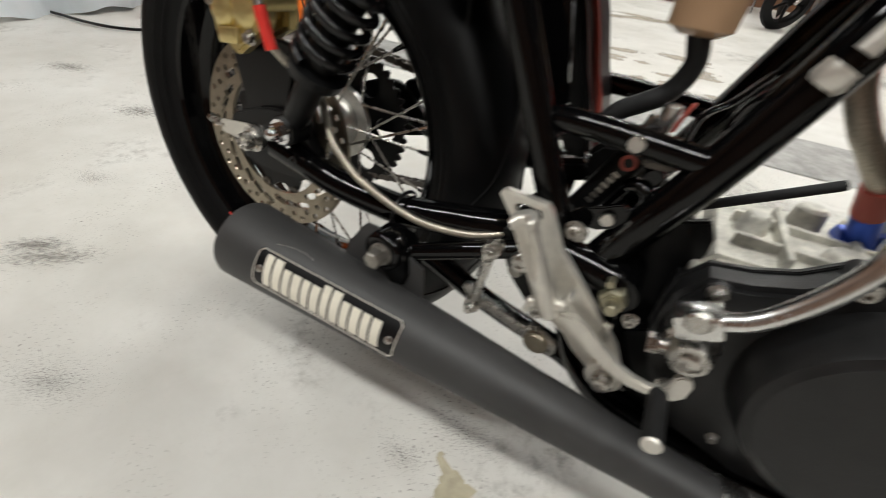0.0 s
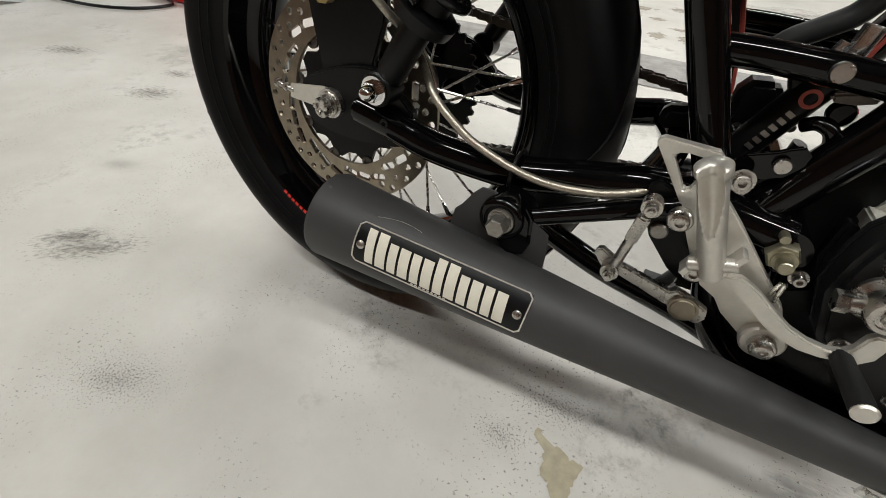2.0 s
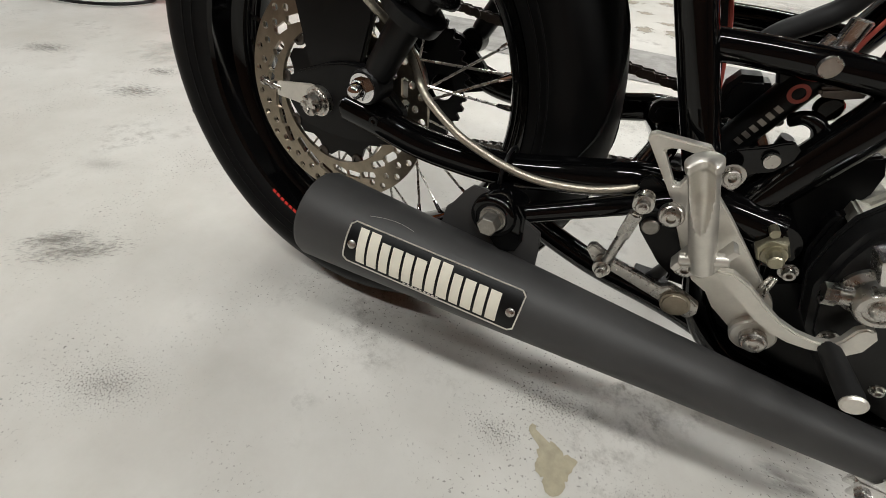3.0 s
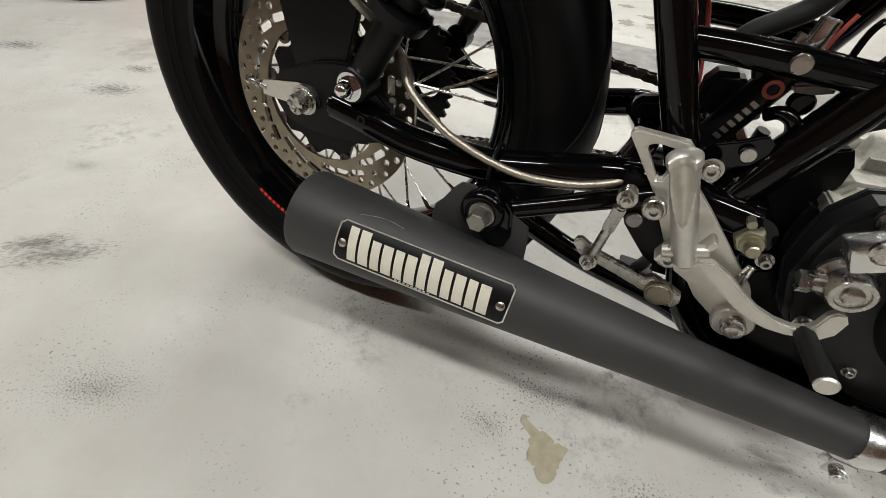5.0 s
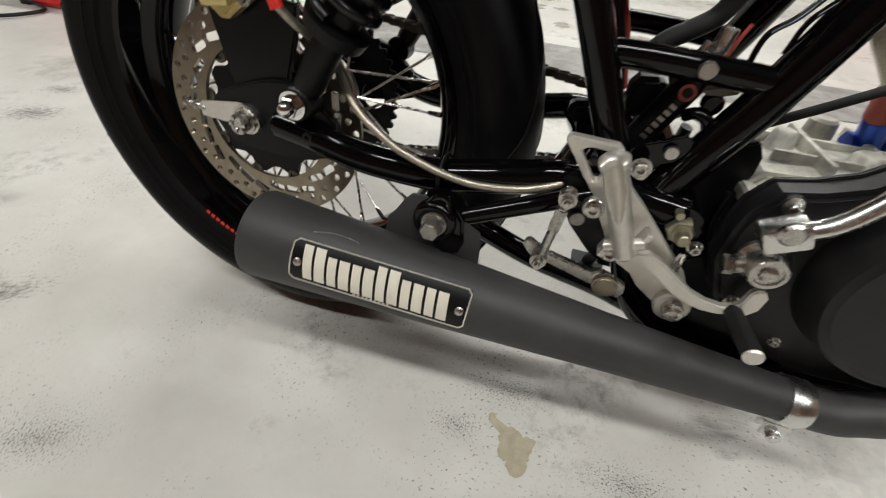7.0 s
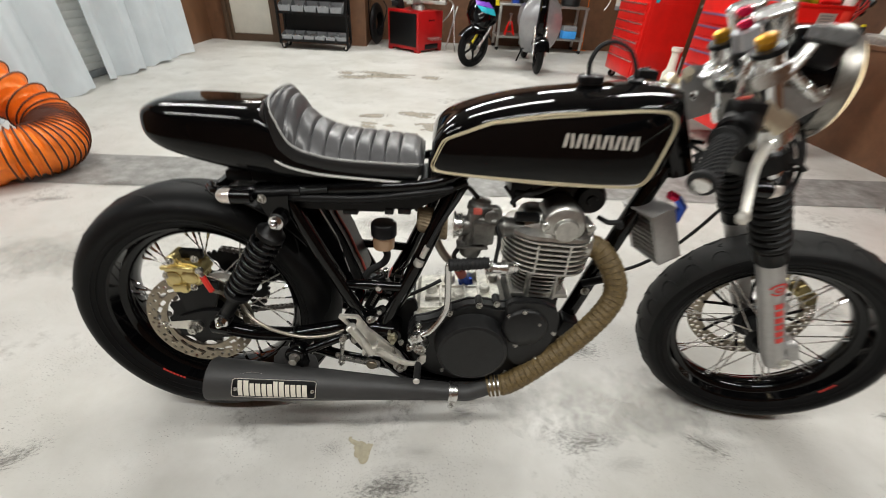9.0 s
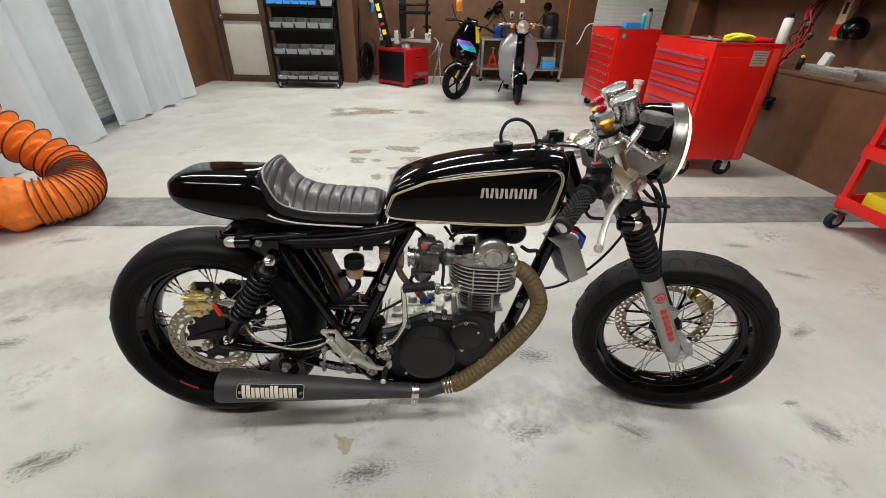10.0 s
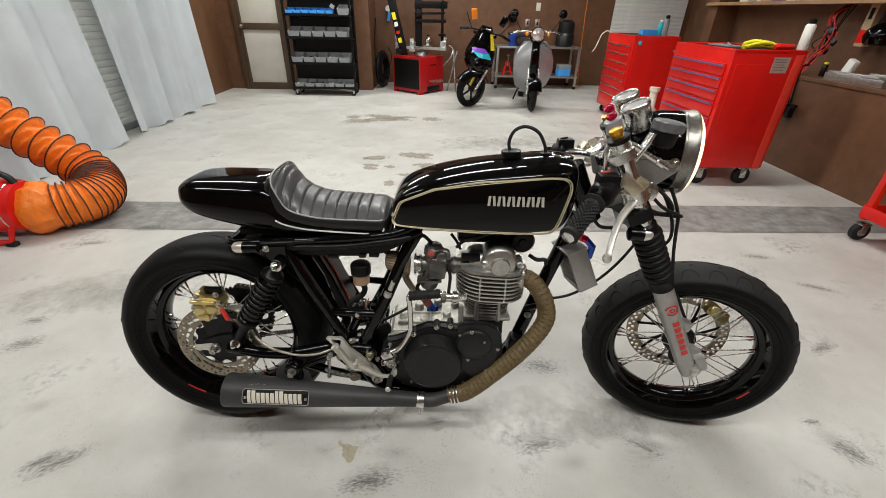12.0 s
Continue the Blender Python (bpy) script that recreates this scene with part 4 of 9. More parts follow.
part("hanger_bush", bm, "rubber", hanger, "round rubber bush")
bm = bm_new()
lathe(bm, (0.2440, -0.1615, 0.2880), (0, -1, 0), [(0, 0.0122), (0.0025, 0.0122), (0.0030, 0.0112)], 26)
lathe(bm, (0.2440, -0.1645, 0.2880), (0, -1, 0), [(0, 0.0108), (0.0030, 0.0108)], 24)
lathe(bm, (0.2445, -0.1675, 0.2885), (0, -1, 0), [(0, 0.0098), (0.0105, 0.0098), (0.012, 0.0086)], 6)
part("hanger_bolt", bm, "bolt_grey", bike, "large hex bolt with washer")
bm = bm_new()
tube(bm, [(0.262, -0.142, 0.2880), (0.300, -0.136, 0.3035), (0.338, -0.130, 0.3190), (0.400, -0.118, 0.342)], 0.0088, 16)
part("hanger_stay", bm, "black_gloss", bike, "black stay tube")
# clamp at the muffler's mouth
bm = bm_new()
lathe(bm, mu1 - md * 0.012, md, [(0, 0.0195), (0, 0.0232), (0.001, 0.0238), (0.020, 0.0238), (0.021, 0.0232), (0.021, 0.018)], 40, close=False)
box(bm, mu1 + Vector((-0.002, -0.014, -0.029)), (0.018, 0.003, 0.018), 0.001)
box(bm, mu1 + Vector((-0.002, -0.004, -0.029)), (0.018, 0.003, 0.018), 0.001)
rod(bm, mu1 + Vector((-0.002, -0.024, -0.032)), mu1 + Vector((-0.002, 0.008, -0.032)), 0.0035)
lathe(bm, mu1 + Vector((-0.002, -0.017, -0.032)), (0, -1, 0), [(0, 0.0065), (0.006, 0.0065)], 6)
part("muffler_clamp", bm, "alu_polish", bike, "polished steel muffler clamp")
bm = bm_new()
tube(bm, [mu1 - md * 0.03, mu1 + md * 0.03, (0.655, -0.151, 0.191), (0.69, -0.149, 0.206)], 0.0198, 24)
part("link_pipe", bm, "muffler", bike, "black link pipe")
HEAD = [(0.862, -0.045, 0.545), (0.900, -0.058, 0.534), (0.932, -0.082, 0.492), (0.938, -0.102, 0.436), (0.885, -0.125, 0.361), (0.800, -0.142, 0.278), (0.732, -0.150, 0.220), (0.682, -0.150, 0.203)]
bm = bm_new()
hp = spline(HEAD, 46)
nh = len(hp)
sections, nrm, run = [], Vector((0, -1, 0)), 0.0
for i in range(nh):
    d = (hp[min(i + 1, nh - 1)] - hp[max(i - 1, 0)]).normalized()
    run += (hp[i] - hp[i - 1]).length if i else 0.0
    nrm = (nrm - d * nrm.dot(d)).normalized()
    b = d.cross(nrm)
    ring = []
    for k in range(40):
        turn = (run / 0.0135 + k / 40) % 1.0
        r = 0.0232 + 0.0022 * turn + 0.0004 * noise.noise((run * 90, k * 0.6, 0))
        ring.append(hp[i] + (nrm * math.cos(2 * math.pi * k / 40) + b * math.sin(2 * math.pi * k / 40)) * r)
    sections.append(ring)
loft(bm, sections)
part("header_pipe", bm, "wrap", bike, "tan fibre-wrapped exhaust header")
for u in (0.008, 0.930, 0.958, 0.986):
    i = int(u * (nh - 2))
    d = (hp[i + 1] - hp[i]).normalized()
    bm = bm_new()
    lathe(bm, hp[i] - d * 0.0018, d, [(0, 0.0240), (0, 0.0266), (0.0036, 0.0266), (0.0036, 0.0240)], 32, close=False)
    part("wrap_band", bm, "alu_polish", bike, "steel wrap band")

# rearset
bm = bm_new()
plate(bm, [(0.3395, 0.3785), (0.3405, 0.3820), (0.3435, 0.3838), (0.3808, 0.3830), (0.3855, 0.3785), (0.4023, 0.3485), (0.4186, 0.3333), (0.4464, 0.3050), (0.4734, 0.2773), (0.4856, 0.2545), (0.4900, 0.2400), (0.4880, 0.2315), (0.4815, 0.2265), (0.4720, 0.2310), (0.4393, 0.2537), (0.4289, 0.2659), (0.4148, 0.2730), (0.398, 0.295), (0.3720, 0.3380)], 0.010,
      Matrix.Translation((0, -0.131, 0)), [[(0.3535, 0.3730), (0.3570, 0.3758), (0.3630, 0.3770), (0.3770, 0.3760), (0.3795, 0.3715), (0.3775, 0.3620), (0.3735, 0.3500), (0.3700, 0.3490)]], bevel=0.0012)
rearset = part("rearset_plate", bm, "alu", bike, "machined aluminium rearset plate", angle=30)
bm = bm_new()
lathe(bm, (0.4745, -0.131, 0.2448), (0, -1, 0), [(0, 0.0165), (0.006, 0.0165), (0.0075, 0.0150)], 34)
part("pivot_boss", bm, "alu", rearset, "round machined pivot boss")
bm = bm_new()
plate(bm, [(0.4190, 0.2985), (0.4330, 0.3020), (0.4480, 0.2950), (0.4640, 0.2830), (0.4790, 0.2735), (0.4930, 0.2685), (0.5060, 0.2672), (0.5140, 0.2700), (0.5178, 0.2760), (0.5195, 0.2880), (0.5230, 0.2925), (0.5285, 0.2930), (0.5335, 0.2860), (0.5328, 0.2720), (0.5275, 0.2640), (0.5196, 0.2610), (0.5060, 0.2575), (0.4920, 0.2570), (0.4790, 0.2600), (0.4640, 0.2670), (0.4450, 0.2800), (0.4300, 0.2900)], 0.008,
      Matrix.Translation((0, -0.147, 0)), bevel=0.0015)
part("brake_pedal", bm, "alu", bike, "curved aluminium brake pedal", angle=30)
bm = bm_new()
p0, p1 = Vector((0.5160, -0.144, 0.2645)), Vector((0.5147, -0.203, 0.2720))
loft(bm, [[p0 + (p1 - p0) * u + Vector((math.cos(2 * math.pi * k / 24), 0, math.sin(2 * math.pi * k / 24))) * r * (1.0 if k % 4 < 2 or u in (0.0, 1.0) else 0.93) for k in range(24)] for u, r in ((0.0, 0.0066), (0.10, 0.0076), (0.90, 0.0080), (1.0, 0.0074))])
part("toe_peg", bm, "rubber_soft", bike, "black rubber toe peg")
bm = bm_new()
lathe(bm, p1, p1 - p0, [(-0.001, 0.0072), (0.0015, 0.0075), (0.003, 0.0060)], 20)
part("toe_peg_cap", bm, "alu", bike)
bm = bm_new()
q0, q1 = Vector((0.4120, -0.150, 0.2985)), Vector((0.3735, -0.170, 0.3890))
qd = (q1 - q0).normalized()
front = Vector((-0.15, -0.98, -0.1))
front = (front - qd * front.dot(qd)).normalized()
across = qd.cross(front)
secs = []
for q in np.linspace(-0.002, 0.1000, 69):
    r = 0.0094 if q > 0 else 0.0080
    if q < 0.058:
        r -= 0.0005 * (int(q / 0.0015) % 2)
    if q > 0.090:
        r = 0.0094 + 0.0018 * min(1, (q - 0.090) / 0.003) - (0.0016 if q > 0.0985 else 0)
    cut = 0.0 if q < 0.042 else 0.0072 * math.sqrt(min(1, (q - 0.042) / 0.030))
    ring = []
    for k in range(48):
        a = 2 * math.pi * k / 48
        u, f = r * math.sin(a), r * math.cos(a)
        if f > 0 and abs(u) < cut:
            f = min(f, math.sqrt(r * r - cut * cut) - 0.0080 * (cut / 0.0072) * (1 - (u / cut) ** 2))
        ring.append(q0 + qd * float(q) + across * u + front * f)
    secs.append(ring)
loft(bm, secs)
peg = part("foot_peg", bm, "alu", bike, "folded knurled aluminium foot peg with scooped top", angle=50)
bm = bm_new()
for o in (-0.0125, 0.0125):
    box(bm, Vector((0.4085, -0.1475, 0.3085)) + Vector((0.93, 0, 0.35)) * o, (0.0052, 0.016, 0.024), 0.0015, rot=(0, 20, 0))
rod(bm, (0.3930, -0.152, 0.3025), (0.4240, -0.152, 0.3145), 0.0055, seg=18, bevel=0.001)
part("peg_hinge", bm, "alu", bike, "aluminium peg hinge with steel pin")
for p, r in (((0.3760, -0.138, 0.3310), 0.0068), ((0.4745, -0.1385, 0.2448), 0.0072), ((0.4015, -0.141, 0.2940), 0.0066), ((0.4085, -0.098, 0.3535), 0.0050)):
    bm = bm_new()
    lathe(bm, p, (0, -1, 0), [(0, r * 1.35), (0.007, r * 1.35), (0.008, r * 1.2)], 26)
    lathe(bm, Vector(p) + Vector((0, -0.008, 0)), (0, -1, 0), [(0, r), (0.003, r), (0.0035, r * 0.9), (0.0035, r * 0.5), (0.001, r * 0.45)], 16)
    part("rearset_bolt", bm, "steel", bike, "socket-head rearset bolt")
bm = bm_new()
plate(bm, [(0.3455, 0.3350), (0.3480, 0.3430), (0.3540, 0.3475), (0.3640, 0.3425), (0.3760, 0.3440), (0.4000, 0.3460), (0.416, 0.318), (0.42, 0.27), (0.404, 0.262), (0.3875, 0.2720), (0.3630, 0.2970), (0.3520, 0.3180)], 0.008, Matrix.Translation((0, -0.121, 0)), bevel=0.001)
part("pedal_plate", bm, "black_satin", bike, "black pedal mount plate")
bm = bm_new()
lathe(bm, (0.3685, -0.121, 0.3060), (0, -1, 0), [(0, 0.0072), (0.004, 0.0072), (0.005, 0.0060)], 18)
part("plate_bolt", bm, "bolt_grey", bike, "dull bolt in the pedal plate")
bm = bm_new()
rod(bm, (0.3515, -0.160, 0.3350), (0.3460, -0.153, 0.2790), 0.0042, seg=14)
rod(bm, (0.3512, -0.160, 0.3330), (0.3490, -0.157, 0.3100), 0.0054, seg=6)
for p in ((0.3530, -0.156, 0.3420), (0.3445, -0.150, 0.2705)):
    lathe(bm, Vector(p) + Vector((0, 0.006, 0)), (0, -1, 0), [(0, 0.0075), (0.010, 0.0075)], 20)
    capscrew(bm, Vector(p) + Vector((0, -0.004, 0)), (0, -1, 0), 0.0050, 0.007)
    lathe(bm, Vector(p) + Vector((0, -0.0105, 0)), (0, -1, 0), [(0, 0.0030), (0.004, 0.0028)], 10)
part("linkage_rod", bm, "steel", bike, "steel linkage rod with joints")
bm = bm_new()
plate(bm, [(0.3275, 0.2760), (0.3290, 0.2815), (0.3335, 0.2830), (0.3506, 0.2740), (0.3949, 0.2640), (0.4001, 0.2685), (0.4162, 0.2635), (0.4271, 0.2582), (0.4290, 0.2500), (0.4250, 0.2420), (0.4100, 0.2430), (0.3977, 0.2500), (0.3542, 0.2620), (0.3360, 0.2660)], 0.008, Matrix.Translation((0, -0.143, 0)), bevel=0.0012)
part("shift_lever", bm, "steel", bike, "steel linkage lever")
bm = bm_new()
lathe(bm, (0.4100, -0.143, 0.2545), (0, -1, 0), [(0, 0.0118), (0.003, 0.0118), (0.003, 0.0098), (0.004, 0.0092)], 26)
part("lever_pivot", bm, "disc", bike, "brass-toned lever pivot")
bm = bm_new()
lathe(bm, (0.4545, -0.108, 0.3155), (0, -1, 0), [(0, 0.0150), (0.003, 0.0150)], 26)
lathe(bm, (0.4545, -0.111, 0.3155), (0, -1, 0), [(0, 0.0122), (0.010, 0.0122), (0.012, 0.0105)], 6)
lathe(bm, (0.4560, -0.122, 0.3140), (0, -1, 0), [(0, 0.0090), (0.003, 0.0085), (0.003, 0.0055), (0.012, 0.0055), (0.013, 0.0045)], 20)
lathe(bm, (0.4480, -0.114, 0.3310), (0, -1, 0), [(0, 0.0035), (0.010, 0.0035)], 10)
part("pivot_nut", bm, "zinc_yellow", bike, "large zinc-yellow swingarm pivot nut")
bm = bm_new()
capscrew(bm, (0.4745, -0.113, 0.2990), (0, -1, 0), 0.0045, 0.008)
part("pivot_screw", bm, "steel", bike, "small socket screw by the pivot")
bm = bm_new()
tube(bm, [(0.458, -0.138, 0.304), (0.458, -0.134, 0.288), (0.463, -0.128, 0.272)], 0.0016, 6)
tube(bm, [(0.461, -0.138, 0.304), (0.463, -0.134, 0.286), (0.468, -0.126, 0.27)], 0.0016, 6)
part("brake_switch_wire", bm, "steel", bike, "bare steel wires")
# rear brake master cylinder
bm = bm_new()
ma, mb = Vector((0.3960, -0.066, 0.3600)), Vector((0.4290, -0.066, 0.4300))
rod(bm, ma, mb, 0.0125, seg=20, bevel=0.002)
box(bm, (0.425, -0.060, 0.428), (0.035, 0.022, 0.03), 0.004, rot=(0, -26, 0))
master = part("rear_master_cylinder", bm, "black_satin", bike, "black rear brake master cylinder")
md2 = (mb - ma).normalized()
bm = bm_new()
for k in range(6):
    p = ma + md2 * (0.018 + 0.0062 * k) + Vector((0, -0.0128, 0))
    box(bm, p, (0.0034, 0.001, 0.0058), 0, rot=(0, -63.4, 0))
part("master_print", bm, "bolt_grey", master, "pale bars of unread print")
bm = bm_new()
lathe(bm, ma + md2 * 0.063 + Vector((0, -0.0122, 0)), (0, -1, 0), [(0, 0.0068), (0.001, 0.0068), (0.001, 0.0042), (0, 0.0042)], 22, close=False)
part("master_roundel", bm, "red_faded", master, "faded red roundel")
bm = bm_new()
lathe(bm, (0.4315, -0.05, 0.510), (0, 0, 1), [(0, 0.014), (0.005, 0.0225), (0.036, 0.0240)], 28)
cup = part("fluid_reservoir", bm, "dark_brown_res", bike, "amber brake fluid reservoir")
bm = bm_new()
lathe(bm, (0.4320, -0.05, 0.544), (0, 0, 1), [(0, 0.0245), (0.002, 0.0275), (0.026, 0.0275), (0.030, 0.0245), (0.031, 0.01)], 32)
part("reservoir_cap", bm, "black_plastic", cup, "black ribbed cap")
bm = bm_new()
rod(bm, (0.4345, -0.060, 0.4400), (0.4375, -0.060, 0.4640), 0.0070, seg=18, bevel=0.001)
rod(bm, (0.4250, -0.060, 0.4420), (0.4280, -0.060, 0.4520), 0.0050, seg=16)
part("banjo_fitting", bm, "alu_polish", bike, "polished hose fitting above the cylinder")
bm = bm_new()
tube(bm, [(0.4430, -0.060, 0.4440), (0.4460, -0.060, 0.4560), (0.4500, -0.060, 0.4680)], 0.0016, 8)
part("brake_wire", bm, "red_faded", bike, "faded red wire")
bm = bm_new()
plate(bm, [(0.3950, 0.3674), (0.3990, 0.3580), (0.4189, 0.3600), (0.4310, 0.3655), (0.4385, 0.3760), (0.4390, 0.3850), (0.4330, 0.3900), (0.4260, 0.3870), (0.4190, 0.3825), (0.4030, 0.3760)], 0.006, Matrix.Translation((0, -0.098, 0)), bevel=0.0012)
part("frame_tab", bm, "black_gloss", bike, "black tab that holds the master cylinder")
bm = bm_new()
tube(bm, [(0.4290, -0.074, 0.3980), (0.4350, -0.080, 0.4030), (0.4430, -0.084, 0.4010), (0.4480, -0.082, 0.3930), (0.4500, -0.078, 0.3850)], 0.0052, 10)
lathe(bm, (0.4450, -0.070, 0.4110), (0, -1, 0), [(0, 0.0085), (0.008, 0.0085), (0.010, 0.0070)], 18)
part("hose_elbow", bm, "black_gloss", bike, "black elbow below the master cylinder")
bm = bm_new()
plate(bm, [(0.4270, 0.4235), (0.4300, 0.4180), (0.4440, 0.4190), (0.4560, 0.4230), (0.4540, 0.4290), (0.4400, 0.4270)], 0.010, Matrix.Translation((0.004, -0.082, 0)), bevel=0.002)
part("stay_bracket", bm, "steel_dark", bike, "dull steel bracket under the cross tube")
for pts, w in (([(0.4850, 0.5000), (0.4705, 0.4780), (0.4570, 0.4640), (0.4545, 0.4400)], 0.0042), ([(0.4880, 0.4900), (0.4774, 0.4751), (0.4735, 0.4540)], 0.0036)):
    bm = bm_new()
    tube(bm, [(x, -0.078, z) for x, z in pts], w, 10, 6, flat=0.5)
    part("engine_strap", bm, "black_gloss", bike, "bent black strap behind the frame tube")
bm = bm_new()
plate(bm, [(0.3358, 0.3549), (0.3370, 0.3630), (0.3420, 0.3680), (0.3530, 0.3700), (0.3800, 0.3780), (0.3900, 0.3680), (0.3800, 0.3520), (0.3560, 0.3460), (0.3440, 0.3450), (0.3375, 0.3490)], 0.022, Matrix.Translation((0, 0.008, 0)), bevel=0.006)
part("frame_bracket", bm, "black_satin", bike, "rounded black bracket behind the frame")
bm = bm_new()
plate(bm, [(0.385, 0.402), (0.392, 0.412), (0.412, 0.414), (0.420, 0.402), (0.412, 0.388), (0.398, 0.372), (0.386, 0.376)], 0.030, Matrix.Translation((0, -0.030, 0)), bevel=0.005)
part("frame_bracket", bm, "black_satin", bike, "rounded black bracket behind the frame")
for pts, r in (([(0.4315, -0.05, 0.514), (0.4380, -0.045, 0.492), (0.4300, -0.040, 0.4690), (0.4140, -0.040, 0.4560), (0.3980, -0.040, 0.4450), (0.3860, -0.040, 0.4280)], 0.0082), ([(0.44, -0.04, 0.36), (0.47, -0.06, 0.385), (0.52, -0.07, 0.42), (0.56, -0.06, 0.44)], 0.004)):
    bm = bm_new()
    tube(bm, pts, r, 10)
    part("breather_hose", bm, "rubber_soft", bike, "black breather hose behind the frame")

# engine
bm = bm_new()
CASE = [(0.490, 0.330), (0.493, 0.350), (0.506, 0.370), (0.532, 0.376), (0.556, 0.386), (0.578, 0.405), (0.62, 0.424), (0.66, 0.424), (0.695, 0.418), (0.735, 0.432), (0.795, 0.420), (0.822, 0.385), (0.828, 0.33), (0.812, 0.275), (0.77, 0.225), (0.70, 0.200), (0.60, 0.198), (0.545, 0.214), (0.505, 0.262), (0.490, 0.30)]
plate(bm, CASE, 0.028, Matrix.Translation((0, -0.128, 0)), bevel=0.005)
part("engine_side_case", bm, "engine_black", bike, "black painted engine side case")
bm = bm_new()
plate(bm, [((x - 0.66) * 0.98 + 0.66, min(0.338, (z - 0.31) * 0.98 + 0.31)) for x, z in CASE], 0.150, Matrix.Translation((0, -0.072, 0)), bevel=0.003)
box(bm, (0.775, 0.0, 0.370), (0.110, 0.150, 0.10), 0.010)
part("crankcase", bm, "engine_black", bike, "black painted crankcase")
bm = bm_new()
plate(bm, [(0.502, 0.322), (0.503, 0.345), (0.514, 0.3605), (0.560, 0.3640), (0.640, 0.3680), (0.705, 0.374), (0.722, 0.36), (0.722, 0.322)], 0.145, Matrix.Translation((0, -0.066, 0)), bevel=0.004)
plate(bm, [(0.500, 0.334), (0.500, 0.348), (0.712, 0.352), (0.712, 0.334)], 0.184, Matrix.Translation((0, -0.099, 0)), bevel=0.002)
ucase = part("upper_case", bm, "alu_pale", bike, "pale cast upper gearbox case")
for x, y, h, r in ((0.5405, 0.003, 0.014, 0.011), (0.5850, 0.045, 0.020, 0.013), (0.6050, -0.020, 0.012, 0.014), (0.6420, 0.060, 0.024, 0.012), (0.6700, 0.005, 0.018, 0.013), (0.6950, 0.050, 0.022, 0.012)):
    bm = bm_new()
    lathe(bm, (x, y, 0.358), (0, 0, 1), [(0, r * 1.5), (0.006, r * 1.15), (0.006 + h, r), (0.009 + h, r * 0.75)], 20)
    part("stud_boss", bm, "alu_pale", ucase)
for x, y0, y1 in ((0.5620, -0.060, 0.050), (0.6200, -0.060, 0.070), (0.6560, -0.060, 0.060), (0.6840, -0.060, 0.070)):
    bm = bm_new()
    box(bm, (x, (y0 + y1) / 2, 0.368), (0.006, y1 - y0, 0.016), 0.002)
    part("case_rib", bm, "alu_pale", ucase)
for y in (-0.030, 0.020):
    bm = bm_new()
    box(bm, (0.600, y, 0.366), (0.150, 0.006, 0.012), 0.002)
    part("case_rib", bm, "alu_pale", ucase)
bm = bm_new()
plate(bm, [((x - 0.66) * 1.008 + 0.66, (z - 0.31) * 1.02 + 0.31) for x, z in CASE], 0.006, Matrix.Translation((0, -0.104, 0)), bevel=0.001)
part("case_flange", bm, "engine_black", bike, "black flange of the engine case")
bm = bm_new()
plate(bm, [(0.412, 0.215), (0.418, 0.300), (0.424, 0.338), (0.440, 0.352), (0.470, 0.372), (0.500, 0.384), (0.508, 0.370), (0.512, 0.300), (0.516, 0.215)], 0.010, Matrix.Translation((0, -0.060, 0)), bevel=0.002)
part("pivot_gusset", bm, "black_satin", bike, "black swingarm pivot gusset plate")
bm = bm_new()
tube(bm, [(0.425, -0.098, 0.262), (0.440, -0.100, 0.226), (0.462, -0.100, 0.197), (0.489, -0.100, 0.179), (0.528, -0.100, 0.172), (0.571, -0.098, 0.167), (0.611, -0.096, 0.164), (0.70, -0.09, 0.162)], 0.0125, 16)
part("lower_frame_tube", bm, "black_gloss", bike, "glossy black lower frame tube")
# added black plate that stands in for the shadow under the engine
bm = bm_new()
plate(bm, [(0.432, 0.228), (0.470, 0.262), (0.498, 0.280), (0.560, 0.240), (0.640, 0.22), (0.700, 0.205), (0.700, 0.158), (0.527, 0.165), (0.470, 0.185)], 0.012, Matrix.Translation((0, -0.088, 0)), bevel=0.002)
part("underside_shade_plate", bm, "black_satin", bike, "added black plate for the shade below the engine")
bm = bm_new()
CC = Vector((0.6345, -0.125, 0.3175))
lathe(bm, CC, (0, -1, 0), [(0, 0.0855), (0.008, 0.0840), (0.016, 0.0805), (0.032, 0.0785), (0.0375, 0.0760), (0.0395, 0.0700), (0.0400, 0.0695), (0.0400, 0.0)], 72)
part("clutch_cover", bm, "engine_black", bike, "round black clutch cover")
bm = bm_new()
plate(bm, [(0.699, 0.438), (0.708, 0.447), (0.740, 0.450), (0.7735, 0.4480), (0.8050, 0.4340), (0.8170, 0.405), (0.8170, 0.3722), (0.8080, 0.332), (0.7960, 0.3000), (0.7700, 0.2720), (0.7421, 0.2650), (0.716, 0.292), (0.704, 0.34)], 0.018, Matrix.Translation((0, -0.142, 0)), bevel=0.003)
lathe(bm, (0.7440, -0.141, 0.3820), (0, -1, 0), [(0, 0.0500), (0.007, 0.0480), (0.011, 0.0430), (0.012, 0.0)], 44)
part("points_cover", bm, "engine_black", bike, "black points cover")
